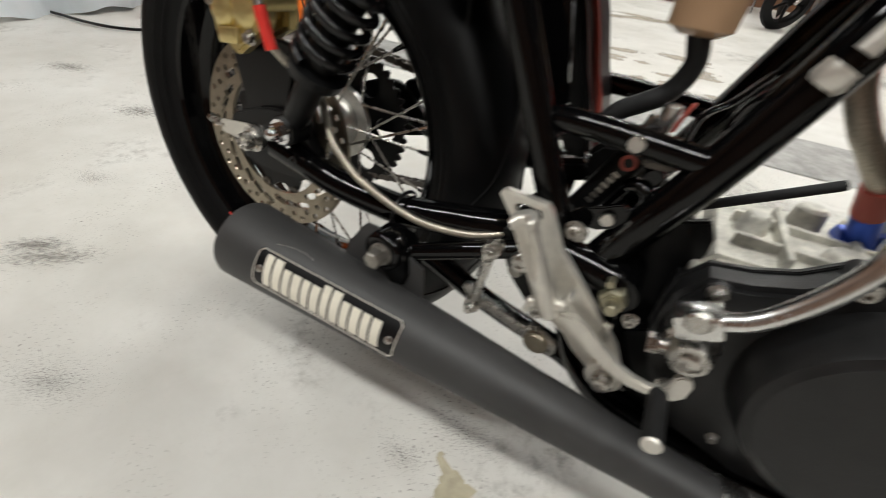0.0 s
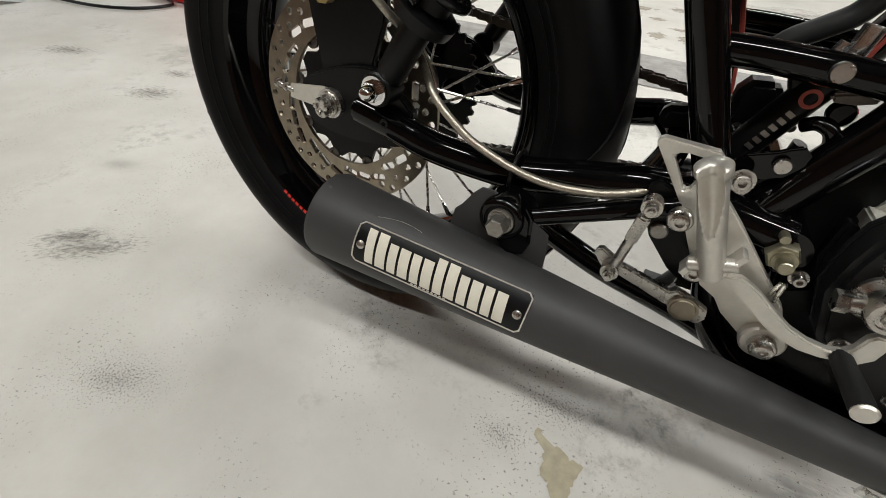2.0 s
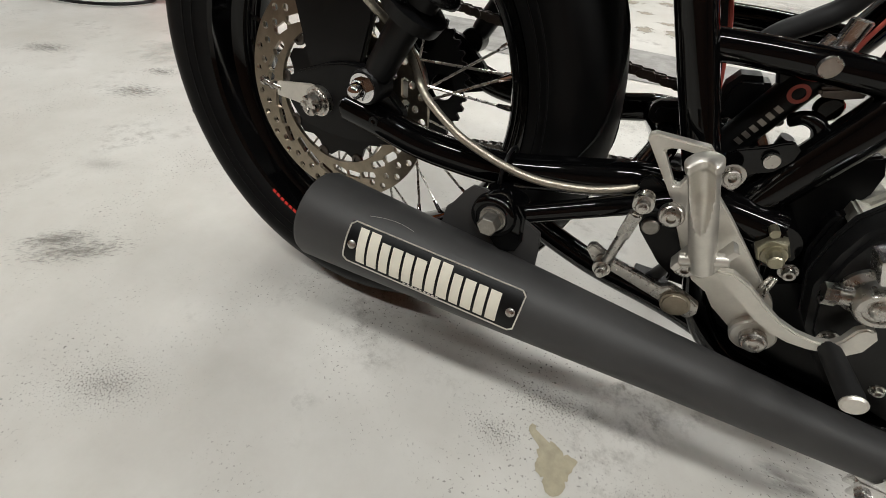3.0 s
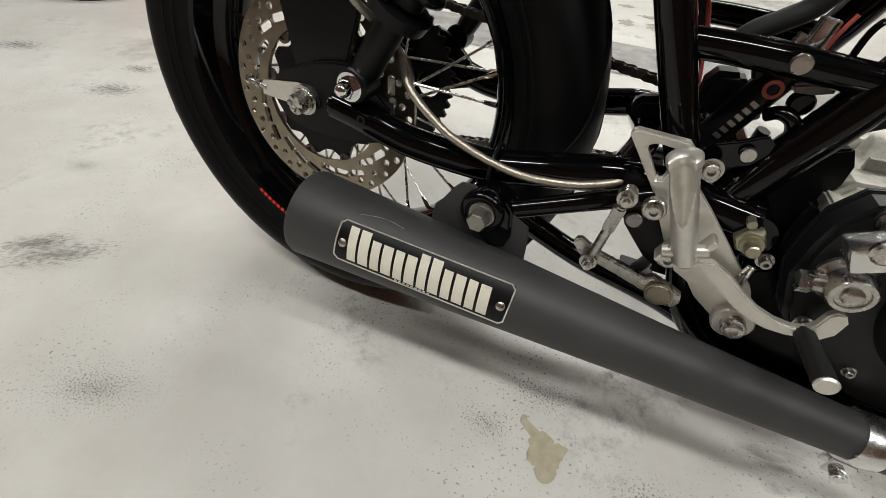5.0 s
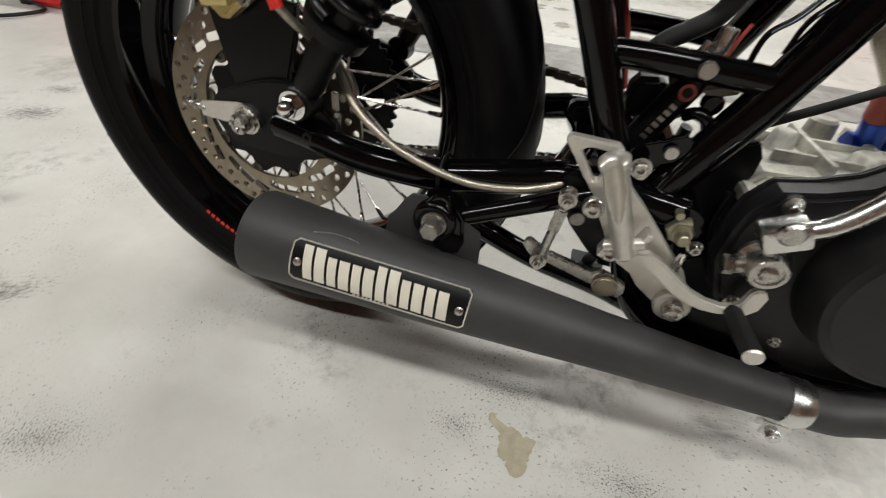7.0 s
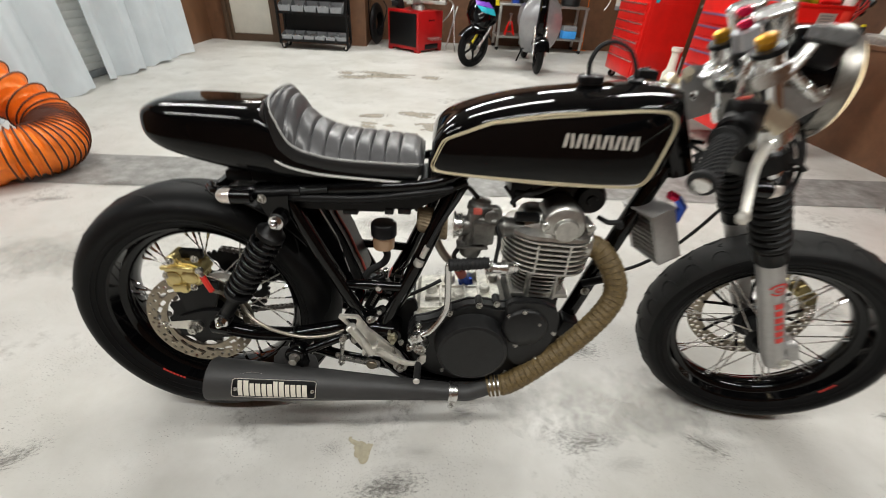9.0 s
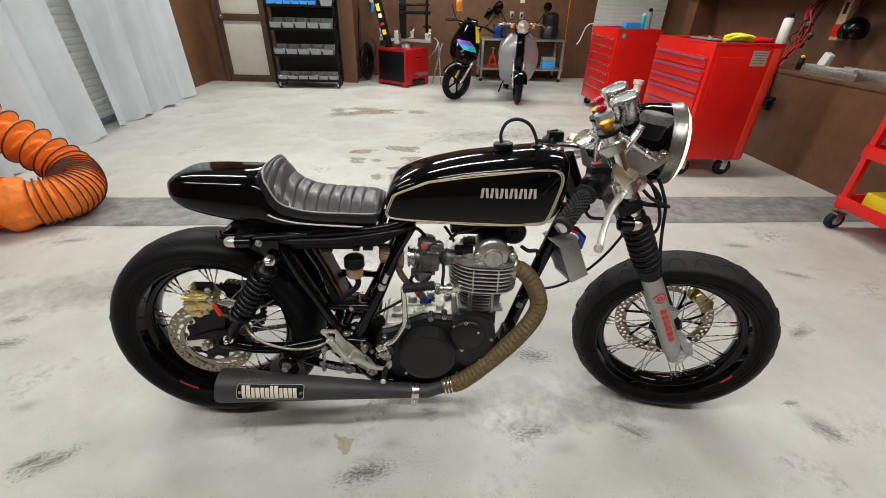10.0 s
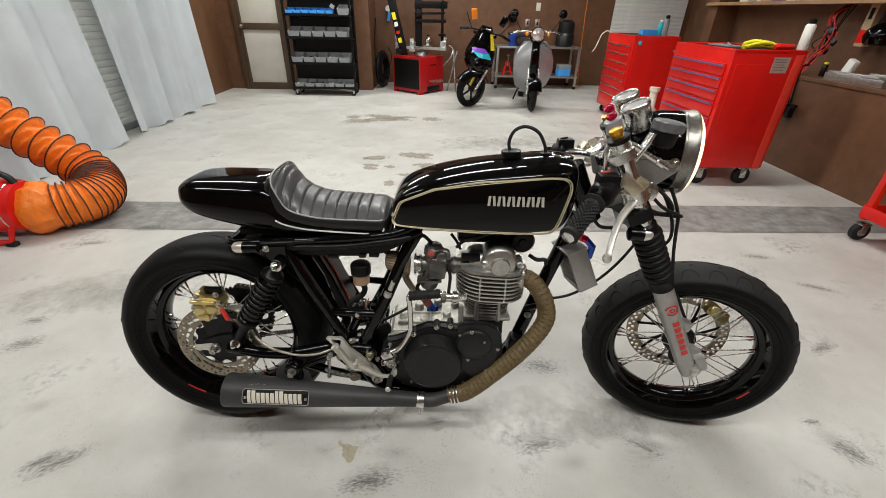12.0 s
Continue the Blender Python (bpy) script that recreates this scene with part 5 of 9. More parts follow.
for x, z, y in ((0.7068, 0.4117, -0.143), (0.7365, 0.4289, -0.150), (0.7714, 0.3991, -0.150), (0.8103, 0.3676, -0.142), (0.7297, 0.3346, -0.148), (0.7831, 0.2914, -0.142), (0.7203, 0.2303, -0.128), (0.5719, 0.2296, -0.128)):
    bm = bm_new()
    capscrew(bm, (x, y, z), (0, -1, 0), 0.0036, 0.005)
    part("engine_bolt", bm, "steel", bike, "bright socket bolt of the engine case")
for x, z in ((0.5148, 0.3630), (0.5803, 0.4010), (0.6424, 0.4255), (0.6792, 0.4310), (0.520, 0.262)):
    bm = bm_new()
    rod(bm, (x, -0.10, z), (x, -0.128, z), 0.0085, seg=16, bevel=0.001)
    part("bolt_boss", bm, "engine_black", bike, "black cast bolt boss")
    bm = bm_new()
    capscrew(bm, (x, -0.128, z), (0, -1, 0), 0.0048, 0.007)
    part("engine_bolt", bm, "steel", bike, "bright socket bolt of the engine case")
# cylinder and head


def rounded(cx, cy, hx, hy, r, n=6):
    out = []
    for sx, sy, a0 in ((1, 1, 0), (-1, 1, 90), (-1, -1, 180), (1, -1, 270)):
        for k in range(n + 1):
            a = radians(a0 + 90 * k / n)
            out.append((cx + sx * (hx - r) + r * math.cos(a), cy + sy * (hy - r) + r * math.sin(a)))
    return out


def fin(bm, cx, cy, hx, hy, r, z, t, tilt=0.0):
    lo = [(x, y, z - t / 2 + (x - cx) * tilt) for x, y in rounded(cx, cy, hx, hy, r)]
    hi = [(x, y, z + t / 2 + (x - cx) * tilt) for x, y in rounded(cx, cy, hx, hy, r)]
    loft(bm, [lo, hi])


bm = bm_new()
loft(bm, [[(x, y, z) for x, y in rounded(0.782, 0, 0.052, 0.055, 0.045)] for z in (0.40, 0.49)])
box(bm, (0.782, 0, 0.422), (0.13, 0.16, 0.012), 0.004)
cyl = part("cylinder", bm, "alu_cast", bike, "finned cast aluminium cylinder")
for k in range(6):
    bm = bm_new()
    fin(bm, 0.781, 0, 0.062 + 0.0015 * k, 0.085, 0.055, 0.4335 + 0.0104 * k, 0.0030, -0.04)
    part("cooling_fin", bm, "alu_cast", cyl)
for x in (0.752, 0.812):
    bm = bm_new()
    rod(bm, (x, -0.076, 0.415), (x, -0.076, 0.49), 0.0068, seg=14)
    part("stud_column", bm, "alu_cast", cyl, "cast stud column between the fins")
bm = bm_new()
loft(bm, [[(x, y, z) for x, y in rounded(0.788, 0, 0.070, 0.072, 0.05)] for z in (0.488, 0.565)])
cyl_head = part("cylinder_head", bm, "alu_cast", bike, "finned cast cylinder head")
for k in range(7):
    bm = bm_new()
    fin(bm, 0.7885, 0, 0.0985 - 0.0006 * (6 - k), 0.101, 0.072, 0.4925 + 0.0120 * k, 0.0042, -0.05)
    part("cooling_fin", bm, "alu_cast", cyl_head)
for x in (0.755, 0.822):
    bm = bm_new()
    rod(bm, (x, -0.0965, 0.490), (x, -0.0965, 0.562), 0.0032, seg=10)
    part("fin_peg", bm, "alu_cast", cyl_head)
bm = bm_new()
secs = []
for z, g in ((0.5700, 0.0), (0.5780, 0.002), (0.5820, 0.010), (0.5860, 0.022), (0.6080, 0.030), (0.6160, 0.042)):
    secs.append([(x, y, z - (x - 0.785) * 0.06) for x, y in rounded(0.785, -0.030, 0.094 - g, 0.068 - g, 0.060 - g)])
loft(bm, secs)
for x, y in ((0.712, -0.052), (0.733, -0.074), (0.862, -0.058)):
    lathe(bm, (x, y, 0.570), (0, 0, 1), [(0, 0.012), (0.010, 0.011), (0.012, 0.008)], 16)
rocker = part("rocker_cover", bm, "alu_cast", bike, "cast rocker cover with round cap")
bm = bm_new()
lathe(bm, (0.8030, -0.020, 0.599), (0, -1, 0), [(0, 0.0470), (0.054, 0.0465), (0.063, 0.0440), (0.068, 0.0380), (0.0690, 0.0)], 52)
part("cam_cover", bm, "alu_cast", rocker, "domed cast cam cover")
bm = bm_new()
lathe(bm, (0.8050, -0.0870, 0.5955), (0, -1, 0), [(0, 0.0250), (0.010, 0.0245), (0.0125, 0.0225), (0.0125, 0.0)], 40)
part("cam_cap", bm, "alu_cast", rocker, "round flat cap on the cam cover")
for x, z in ((0.764, 0.601), (0.856, 0.601)):
    bm = bm_new()
    rod(bm, (x, -0.045, z), (x, -0.0915, z), 0.0090, seg=16, bevel=0.002)
    lathe(bm, (x, -0.0915, z), (0, -1, 0), [(0, 0.0050), (0.004, 0.0048)], 6)
    part("cover_bolt", bm, "alu_cast", rocker)
bm = bm_new()
box(bm, (0.728, -0.066, 0.610), (0.050, 0.020, 0.016), 0.004)
part("valve_cap", bm, "black_satin", rocker, "dark inspection plug")
bm = bm_new()
box(bm, (0.735, 0.015, 0.655), (0.085, 0.08, 0.050), 0.012)
part("ignition_coil", bm, "black_satin", bike, "black ignition coil under the tank")
bm = bm_new()
box(bm, (0.820, 0.020, 0.648), (0.10, 0.07, 0.060), 0.014)
lathe(bm, (0.868, 0.000, 0.636), (0, -1, 0), [(0, 0.034), (0.020, 0.034), (0.028, 0.028), (0.028, 0.012), (0.032, 0.010)], 28)
part("horn", bm, "black_satin", bike, "round black horn under the tank")
for pts, r in (([(0.89, -0.03, 0.600), (0.905, -0.05, 0.598), (0.925, -0.06, 0.603), (0.930, -0.06, 0.590)], 0.0055), ([(0.70, -0.06, 0.66), (0.72, -0.085, 0.668), (0.77, -0.07, 0.682)], 0.006), ([(0.690, -0.07, 0.640), (0.702, -0.075, 0.655), (0.728, -0.07, 0.672)], 0.0045), ([(0.675, -0.06, 0.672), (0.69, -0.07, 0.655), (0.70, -0.06, 0.630)], 0.004)):
    bm = bm_new()
    tube(bm, pts, r, 10)
    part("ignition_lead", bm, "rubber_soft", bike, "black lead under the tank")
bm = bm_new()
lathe(bm, (0.872, -0.048, 0.545), (1, -0.25, 0.0), [(-0.03, 0.034), (0.004, 0.034), (0.008, 0.031)], 28)
part("exhaust_flange", bm, "alu_cast", bike)
# intake: carburettor and filter; the carburettor's colour holds the shade under the tank
bm = bm_new()
lathe(bm, (0.617, -0.05, 0.503), (0.12, 0, 1), [(0, 0.014), (0.004, 0.021), (0.012, 0.0245), (0.026, 0.0255), (0.028, 0.030), (0.034, 0.030), (0.037, 0.0235), (0.108, 0.0225), (0.112, 0.026), (0.124, 0.026), (0.128, 0.021), (0.134, 0.020)], 30)
rod(bm, (0.590, -0.05, 0.577), (0.665, -0.05, 0.573), 0.0215, seg=24)
rod(bm, (0.660, -0.058, 0.616), (0.660, -0.078, 0.616), 0.0150, seg=22, bevel=0.002)
box(bm, (0.640, -0.075, 0.575), (0.045, 0.025, 0.05), 0.006)
lathe(bm, (0.652, -0.075, 0.612), (0, -1, 0.1), [(0, 0.014), (0.008, 0.014), (0.010, 0.011)], 20)
rod(bm, (0.630, -0.07, 0.60), (0.665, -0.085, 0.604), 0.007)
for x, z in ((0.609, 0.548), (0.648, 0.548), (0.61, 0.625), (0.648, 0.632)):
    capscrew(bm, (x, -0.078, z), (0, -1, 0), 0.0035, 0.005)
box(bm, (0.6200, -0.066, 0.5390), (0.066, 0.030, 0.008), 0.002)
carb = part("carburettor", bm, "carb_shaded", bike, "cast aluminium carburettor, darkened for the tank's shade")
bm = bm_new()
lathe(bm, (0.600, -0.05, 0.576), (-1, 0, 0), [(0, 0.022), (0.004, 0.026), (0.010, 0.027), (0.011, 0.024), (0.015, 0.024), (0.017, 0.029), (0.021, 0.029), (0.022, 0.021)], 32)
part("bell_mouth", bm, "alu_polish", carb, "polished intake ring")
bm = bm_new()
lathe(bm, (0.675, -0.05, 0.576), (1, 0, 0), [(-0.02, 0.018), (0.0, 0.020), (0.006, 0.024), (0.012, 0.024), (0.018, 0.021), (0.05, 0.023)], 26)
part("intake_boot", bm, "carb_shaded", carb, "cast intake manifold")
bm = bm_new()
box(bm, (0.624, -0.077, 0.622), (0.018, 0.012, 0.012), 0.003)
part("choke_tab", bm, "red_faded", carb, "faded red choke tab")
bm = bm_new()
n = 48
secs = []
for s, r in ((0, 0.030), (0.004, 0.033), (0.012, 0.033), (0.06, 0.026), (0.064, 0.020)):
    secs.append([(0.566 - s, -0.045 + (r - (0.0025 if (k % 2 and 0.006 < s < 0.062) else 0)) * math.cos(2 * math.pi * k / n), 0.572 + (r - (0.0025 if (k % 2 and 0.006 < s < 0.062) else 0)) * math.sin(2 * math.pi * k / n) + 0.2 * s) for k in range(n)])
loft(bm, secs)
part("air_filter", bm, "filter", bike, "brown pleated cone air filter", angle=20)
for pts, r in (([(0.625, -0.05, 0.64), (0.60, -0.06, 0.665), (0.58, -0.075, 0.64), (0.555, -0.085, 0.60), (0.535, -0.092, 0.56), (0.52, -0.095, 0.53)], 0.0048),
               ([(0.66, -0.06, 0.60), (0.675, -0.075, 0.56), (0.672, -0.08, 0.50)], 0.0045), ([(0.60, -0.05, 0.53), (0.585, -0.05, 0.50), (0.60, -0.03, 0.47)], 0.005),
               ([(0.50, -0.03, 0.60), (0.52, -0.05, 0.64), (0.56, -0.05, 0.675)], 0.008)):
    bm = bm_new()
    tube(bm, pts, r, 10)
    part("fuel_hose", bm, "rubber_soft", bike, "black rubber hose by the carburettor")
bm = bm_new()
rod(bm, (0.526, -0.094, 0.545), (0.516, -0.095, 0.520), 0.0062)
lathe(bm, (0.512, -0.095, 0.512), (-0.4, 0, -1), [(0, 0.010), (0.010, 0.011), (0.014, 0.009)], 18)
part("cable_end", bm, "alu", bike)
bm = bm_new()
rod(bm, (0.652, -0.088, 0.497), (0.70, -0.088, 0.497), 0.013, seg=20, bevel=0.002)
lathe(bm, (0.652, -0.088, 0.497), (1, 0, 0), [(0.0, 0.0155), (0.014, 0.0155)], 6)
lathe(bm, (0.684, -0.088, 0.497), (1, 0, 0), [(0.0, 0.017), (0.012, 0.017)], 20)
box(bm, (0.712, -0.082, 0.495), (0.022, 0.02, 0.02), 0.003)
part("oil_fitting", bm, "alu_polish", bike, "polished oil line fitting")
bm = bm_new()
rod(bm, (0.608, 0.036, 0.3690), (0.642, 0.040, 0.3720), 0.0115, seg=6)
rod(bm, (0.6265, 0.036, 0.370), (0.6140, 0.024, 0.400), 0.0120, seg=14)
part("blue_fitting", bm, "blue_anod", bike, "blue anodised hose fitting")
bm = bm_new()
rod(bm, (0.6130, 0.022, 0.402), (0.6030, 0.010, 0.428), 0.0130, seg=14)
part("hose_collar", bm, "red_faded", bike, "red hose collar")
bm = bm_new()
tube(bm, [(0.6030, 0.010, 0.428), (0.5920, 0.005, 0.440), (0.5800, 0.004, 0.453), (0.5660, 0.004, 0.468), (0.548, 0.010, 0.500), (0.540, 0.02, 0.55)], 0.0100, 12)
part("oil_hose", bm, "braid", bike, "braided oil hose")
# kick starter
bm = bm_new()
lathe(bm, (0.519, -0.115, 0.312), (0, -1, 0), [(0, 0.022), (0.016, 0.020), (0.020, 0.0155), (0.034, 0.0150), (0.036, 0.0135), (0.036, 0.0105), (0.0345, 0.0100), (0.0345, 0.0070), (0.037, 0.0065), (0.038, 0.0045)], 32)
rod(bm, (0.494, -0.138, 0.306), (0.515, -0.138, 0.311), 0.0075, seg=14, bevel=0.001)
part("kick_shaft", bm, "steel", bike, "cast kick starter shaft boss")
bm = bm_new()
lathe(bm, (0.490, -0.138, 0.305), (1, 0, 0.2), [(0, 0.0085), (0.008, 0.0085)], 6)
part("drain_plug", bm, "steel", bike, "small hex plug")
bm = bm_new()
box(bm, (0.509, -0.150, 0.350), (0.031, 0.024, 0.020), 0.004, rot=(0, -28, 0))
tube(bm, [(0.510, -0.148, 0.350), (0.536, -0.146, 0.362), (0.556, -0.143, 0.386), (0.5705, -0.140, 0.416), (0.5735, -0.137, 0.440), (0.5720, -0.134, 0.490), (0.5690, -0.132, 0.526)], lambda u: 0.0078 - 0.0012 * u, 16)
rod(bm, (0.566, -0.132, 0.5255), (0.655, -0.136, 0.5365), 0.006)
kick = part("kick_starter", bm, "alu_polish", bike, "dull chromed kick starter lever")
bm = bm_new()
lathe(bm, (0.506, -0.163, 0.358), (0, -1, 0), [(0, 0.009), (0.003, 0.009), (0.005, 0.007)], 18)
part("kick_bolt", bm, "steel", kick)
bm = bm_new()
kd = Vector((0.085, 0, 0.0105)).normalized()
lathe(bm, (0.570, -0.133, 0.5265), kd, [(0, 0.011)] + [(0.003 + 0.0085 * k + e, 0.0135 - 0.0022 * (e > 0.006)) for k in range(9) for e in (0, 0.0062, 0.0066, 0.0082)] + [(0.082, 0.0115)], 20)
part("kick_pedal_rubber", bm, "rubber_soft", kick, "ribbed black rubber kick pedal")
# engine guard at the front: lines on the downtube
bm = bm_new()
rod(bm, (0.90, -0.02, 0.42), (0.935, -0.05, 0.455), 0.009)
part("downtube_stub", bm, "black_satin", bike, "black stub on the downtube")
bm = bm_new()
hexbolt(bm, (0.905, -0.03, 0.405), (0, -1, 0), 0.007, 0.008)
part("mount_bolt", bm, "bolt_grey", bike)
bm = bm_new()
box(bm, (0.88, -0.03, 0.30), (0.05, 0.05, 0.05), 0.01, rot=(0, 15, 0))
part("engine_mount", bm, "black_satin", bike, "black front engine mount")

# tank: lofted sections, flat sides and a crowned top
TANK = [(0.526, 0.712, 0.748, 0.060, 0.076), (0.531, 0.702, 0.772, 0.078, 0.086), (0.552, 0.698, 0.797, 0.088, 0.094), (0.60, 0.697, 0.818, 0.094, 0.100), (0.67, 0.696, 0.838, 0.100, 0.106), (0.75, 0.695, 0.852, 0.104, 0.110),
        (0.83, 0.695, 0.861, 0.104, 0.112), (0.90, 0.697, 0.869, 0.100, 0.111), (0.935, 0.704, 0.871, 0.092, 0.108), (0.957, 0.725, 0.869, 0.075, 0.100), (0.972, 0.765, 0.861, 0.050, 0.082), (0.978, 0.79, 0.850, 0.030, 0.06)]


def tank_half(x, z):
    rows = TANK
    for a, b in zip(rows, rows[1:]):
        if a[0] <= x <= b[0]:
            t = (x - a[0]) / (b[0] - a[0])
            return [p + (q - p) * t for p, q in zip(a, b)]
    return list(rows[0] if x < rows[0][0] else rows[-1])


def tank_section(row, n=9):
    x, zb, zt, top, bot = row
    h = zt - zb
    half = [(0.0, zb), (bot * 0.8, zb), (bot * 0.95, zb + h * 0.02), (bot, zb + h * 0.08), (bot, zb + h * 0.3), (bot * 0.995, zb + h * 0.55), (bot * 0.975, zb + h * 0.73), (bot * 0.935, zb + h * 0.845), (bot * 0.83, zb + h * 0.915), (bot * 0.58, zb + h * 0.968), (bot * 0.28, zb + h * 0.994), (0.0, zt)]
    right = [(x, -y, z) for y, z in half]
    left = [(x, y, z) for y, z in half[-2:0:-1]]
    return right + left


def tank_side(x, z):
    row = tank_half(x, z)
    _, zb, zt, top, bot = row
    s = (z - zb) / (zt - zb)
    ks = [(-0.2, 0.92), (0.0, 0.95), (0.08, 0.995), (0.3, 1.0), (0.55, 0.994), (0.73, 0.972), (0.845, 0.925), (0.915, 0.815), (0.968, 0.58), (1.0, 0.2)]
    for (a, p), (b, q) in zip(ks, ks[1:]):
        if a <= s <= b:
            return bot * (p + (q - p) * (s - a) / (b - a))
    return bot * 0.95


bm = bm_new()
loft(bm, [tank_section(r) for r in TANK])
tank = part("fuel_tank", bm, "black_gloss", bike, "glossy black fuel tank with gold pinstripe", angle=60)
sub = tank.modifiers.new("round", "SUBSURF")
sub.levels = sub.render_levels = 2
bm = bm_new()
PIN = [(0.5386, 0.7075), (0.600, 0.7045), (0.6994, 0.7025), (0.780, 0.7010), (0.8395, 0.7000), (0.895, 0.7005), (0.9140, 0.7035), (0.9230, 0.7150), (0.9320, 0.7380), (0.9460, 0.7880), (0.9495, 0.8060), (0.9470, 0.8220), (0.9380, 0.8310), (0.9220, 0.8350), (0.8722, 0.8335), (0.7406, 0.8180), (0.6480, 0.8030), (0.6250, 0.7970), (0.5700, 0.7740), (0.5560, 0.7670), (0.5480, 0.7570), (0.5340, 0.7230), (0.5330, 0.7130)]
fine = [PIN[i] for i in range(len(PIN))]
sm = spline([(x, 0, z) for x, z in fine] + [(fine[0][0], 0, fine[0][1])], 8)[:-1]
for off, r in ((0.0, 0.0013), (-0.0048, 0.0022)):
    cx, cz = 0.745, 0.765
    pts = []
    for v in sm:
        dx, dz = cx - v.x, cz - v.z
        L = math.hypot(dx, dz)
        x, z = v.x + dx / L * off, v.z + dz / L * off
        pts.append((x, -tank_side(x, z) - 0.0002, z))
    tube(bm, pts, r, 6, smooth=False, closed=True, flat=1.0)
part("pinstripe", bm, "gold_pin", tank, "double gold pinstripe")
# maker's mark on the tank as plain silver bars
for k in range(6):
    bm = bm_new()
    x0 = 0.7585 + k * 0.0228
    z0 = 0.7815
    for dx, w, s in ((0.0, 0.0062, 0.08), (0.0112, 0.0062, -0.08)):
        z1, z2 = z0 - 0.0118, z0 + 0.0118
        vs = []
        for x, z in ((x0 + dx - s * 0.014, z1), (x0 + dx + w - s * 0.014, z1), (x0 + dx + w + s * 0.014, z2), (x0 + dx + s * 0.014, z2)):
            vs.append((x, z))
        fr = [bm.verts.new((x, -tank_side(x, z) - 0.0022, z)) for x, z in vs]
        bk = [bm.verts.new((x, -tank_side(x, z) + 0.004, z)) for x, z in vs]
        bm.faces.new(fr)
        for i in range(4):
            bm.faces.new((fr[i], fr[(i + 1) % 4], bk[(i + 1) % 4], bk[i]))
    part("tank_mark", bm, "letter_silver", tank, "silver bar of the maker's mark", smooth=False)
bm = bm_new()
lathe(bm, (0.820, 0, 0.856), (-0.06, 0, 1), [(0, 0.020), (0.006, 0.020), (0.007, 0.0245)] + [(0.008, 0.0245), (0.019, 0.0245), (0.021, 0.022), (0.0215, 0.0)], 36)
part("vent_cap", bm, "black_plastic", tank, "black knurled vent cap")
bm = bm_new()
tube(bm, [(0.815, 0, 0.872), (0.812, 0, 0.90), (0.824, 0, 0.925), (0.850, 0, 0.934), (0.880, 0, 0.922), (0.898, 0, 0.895), (0.906, 0, 0.868)], 0.0042, 12)
part("vent_hose", bm, "rubber_soft", tank, "black looped vent hose")
bm = bm_new()
lathe(bm, (0.905, 0, 0.868), (-0.05, 0, 1), [(0, 0.014), (0.004, 0.014), (0.006, 0.010)], 24)
part("vent_port", bm, "black_satin", tank)
bm = bm_new()
lathe(bm, (0.945, 0, 0.862), (0.1, 0, 1), [(0, 0.030), (0.006, 0.030), (0.008, 0.028), (0.0085, 0.024), (0.006, 0.022), (0.0065, 0.0)], 40)
part("filler_cap", bm, "chrome", tank, "chromed flush filler cap")

# tail cowl
bm = bm_new()
TAIL = [(-0.006, 0.744, 0.776, 0.054), (-0.002, 0.735, 0.790, 0.070), (0.018, 0.722, 0.800, 0.084), (0.05, 0.708, 0.8035, 0.092), (0.12, 0.692, 0.8045, 0.097), (0.19, 0.677, 0.8035, 0.098), (0.232, 0.672, 0.800, 0.098), (0.256, 0.672, 0.752, 0.098), (0.29, 0.673, 0.722, 0.097), (0.34, 0.674, 0.712, 0.096), (0.515, 0.677, 0.705, 0.091)]
secs = []
for x, zb, zt, hw in TAIL:
    h = zt - zb
    half = [(0, zb), (hw * 0.75, zb), (hw * 0.93, zb + h * 0.06), (hw, zb + h * 0.25), (hw * 0.995, zb + h * 0.52), (hw * 0.95, zb + h * 0.78), (hw * 0.84, zb + h * 0.91), (hw * 0.62, zb + h * 0.975), (hw * 0.3, zb + h), (0, zt)]
    secs.append([(x, -y, z) for y, z in half] + [(x, y, z) for y, z in half[-2:0:-1]])
loft(bm, secs)
tail = part("tail_cowl", bm, "black_gloss", bike, "glossy black seat tail cowl", angle=60)
sub = tail.modifiers.new("round", "SUBSURF")
sub.levels = sub.render_levels = 2
bm = bm_new()
tube(bm, [(0.5076, -0.0910, 0.6960), (0.5030, -0.0935, 0.6850), (0.4950, -0.0955, 0.6820), (0.42, -0.0990, 0.6860), (0.3419, -0.1015, 0.6912), (0.300, -0.1020, 0.6965), (0.265, -0.1022, 0.7050), (0.2436, -0.1015, 0.7150)], 0.0021, 8)
part("cowl_trim", bm, "trim_bright", tail, "thin bright trim line")
bm = bm_new()
for x in (0.14, 0.19, 0.235):
    box(bm, (x + 0.02, 0, 0.672), (0.05, 0.15, 0.02), 0.004)
part("cowl_mount", bm, "black_satin", tail)

# seat: channelled grey top with a black welt
def along(ks, x):
    for (a, p), (b, q) in zip(ks, ks[1:]):
        if a <= x <= b:
            t = (x - a) / (b - a)
            t = t * t * (3 - 2 * t) * 0.35 + t * 0.65
            return p + (q - p) * t
    return ks[0][1] if x < ks[0][0] else ks[-1][1]


def seat_top(x):
    return along([(0.231, 0.8080), (0.238, 0.8205), (0.246, 0.8255), (0.256, 0.8225), (0.267, 0.8110), (0.281, 0.7880), (0.297, 0.7730), (0.320, 0.7610), (0.345, 0.7535), (0.394, 0.7485), (0.468, 0.7440), (0.492, 0.7400), (0.505, 0.7320), (0.511, 0.7200)], x)


def seat_low(x):
    return along([(0.234, 0.8150), (0.2417, 0.8040), (0.2507, 0.7795), (0.259, 0.7595), (0.268, 0.7450), (0.284, 0.7345), (0.3046, 0.7280), (0.340, 0.7210), (0.3815, 0.7175), (0.511, 0.7150)], x)


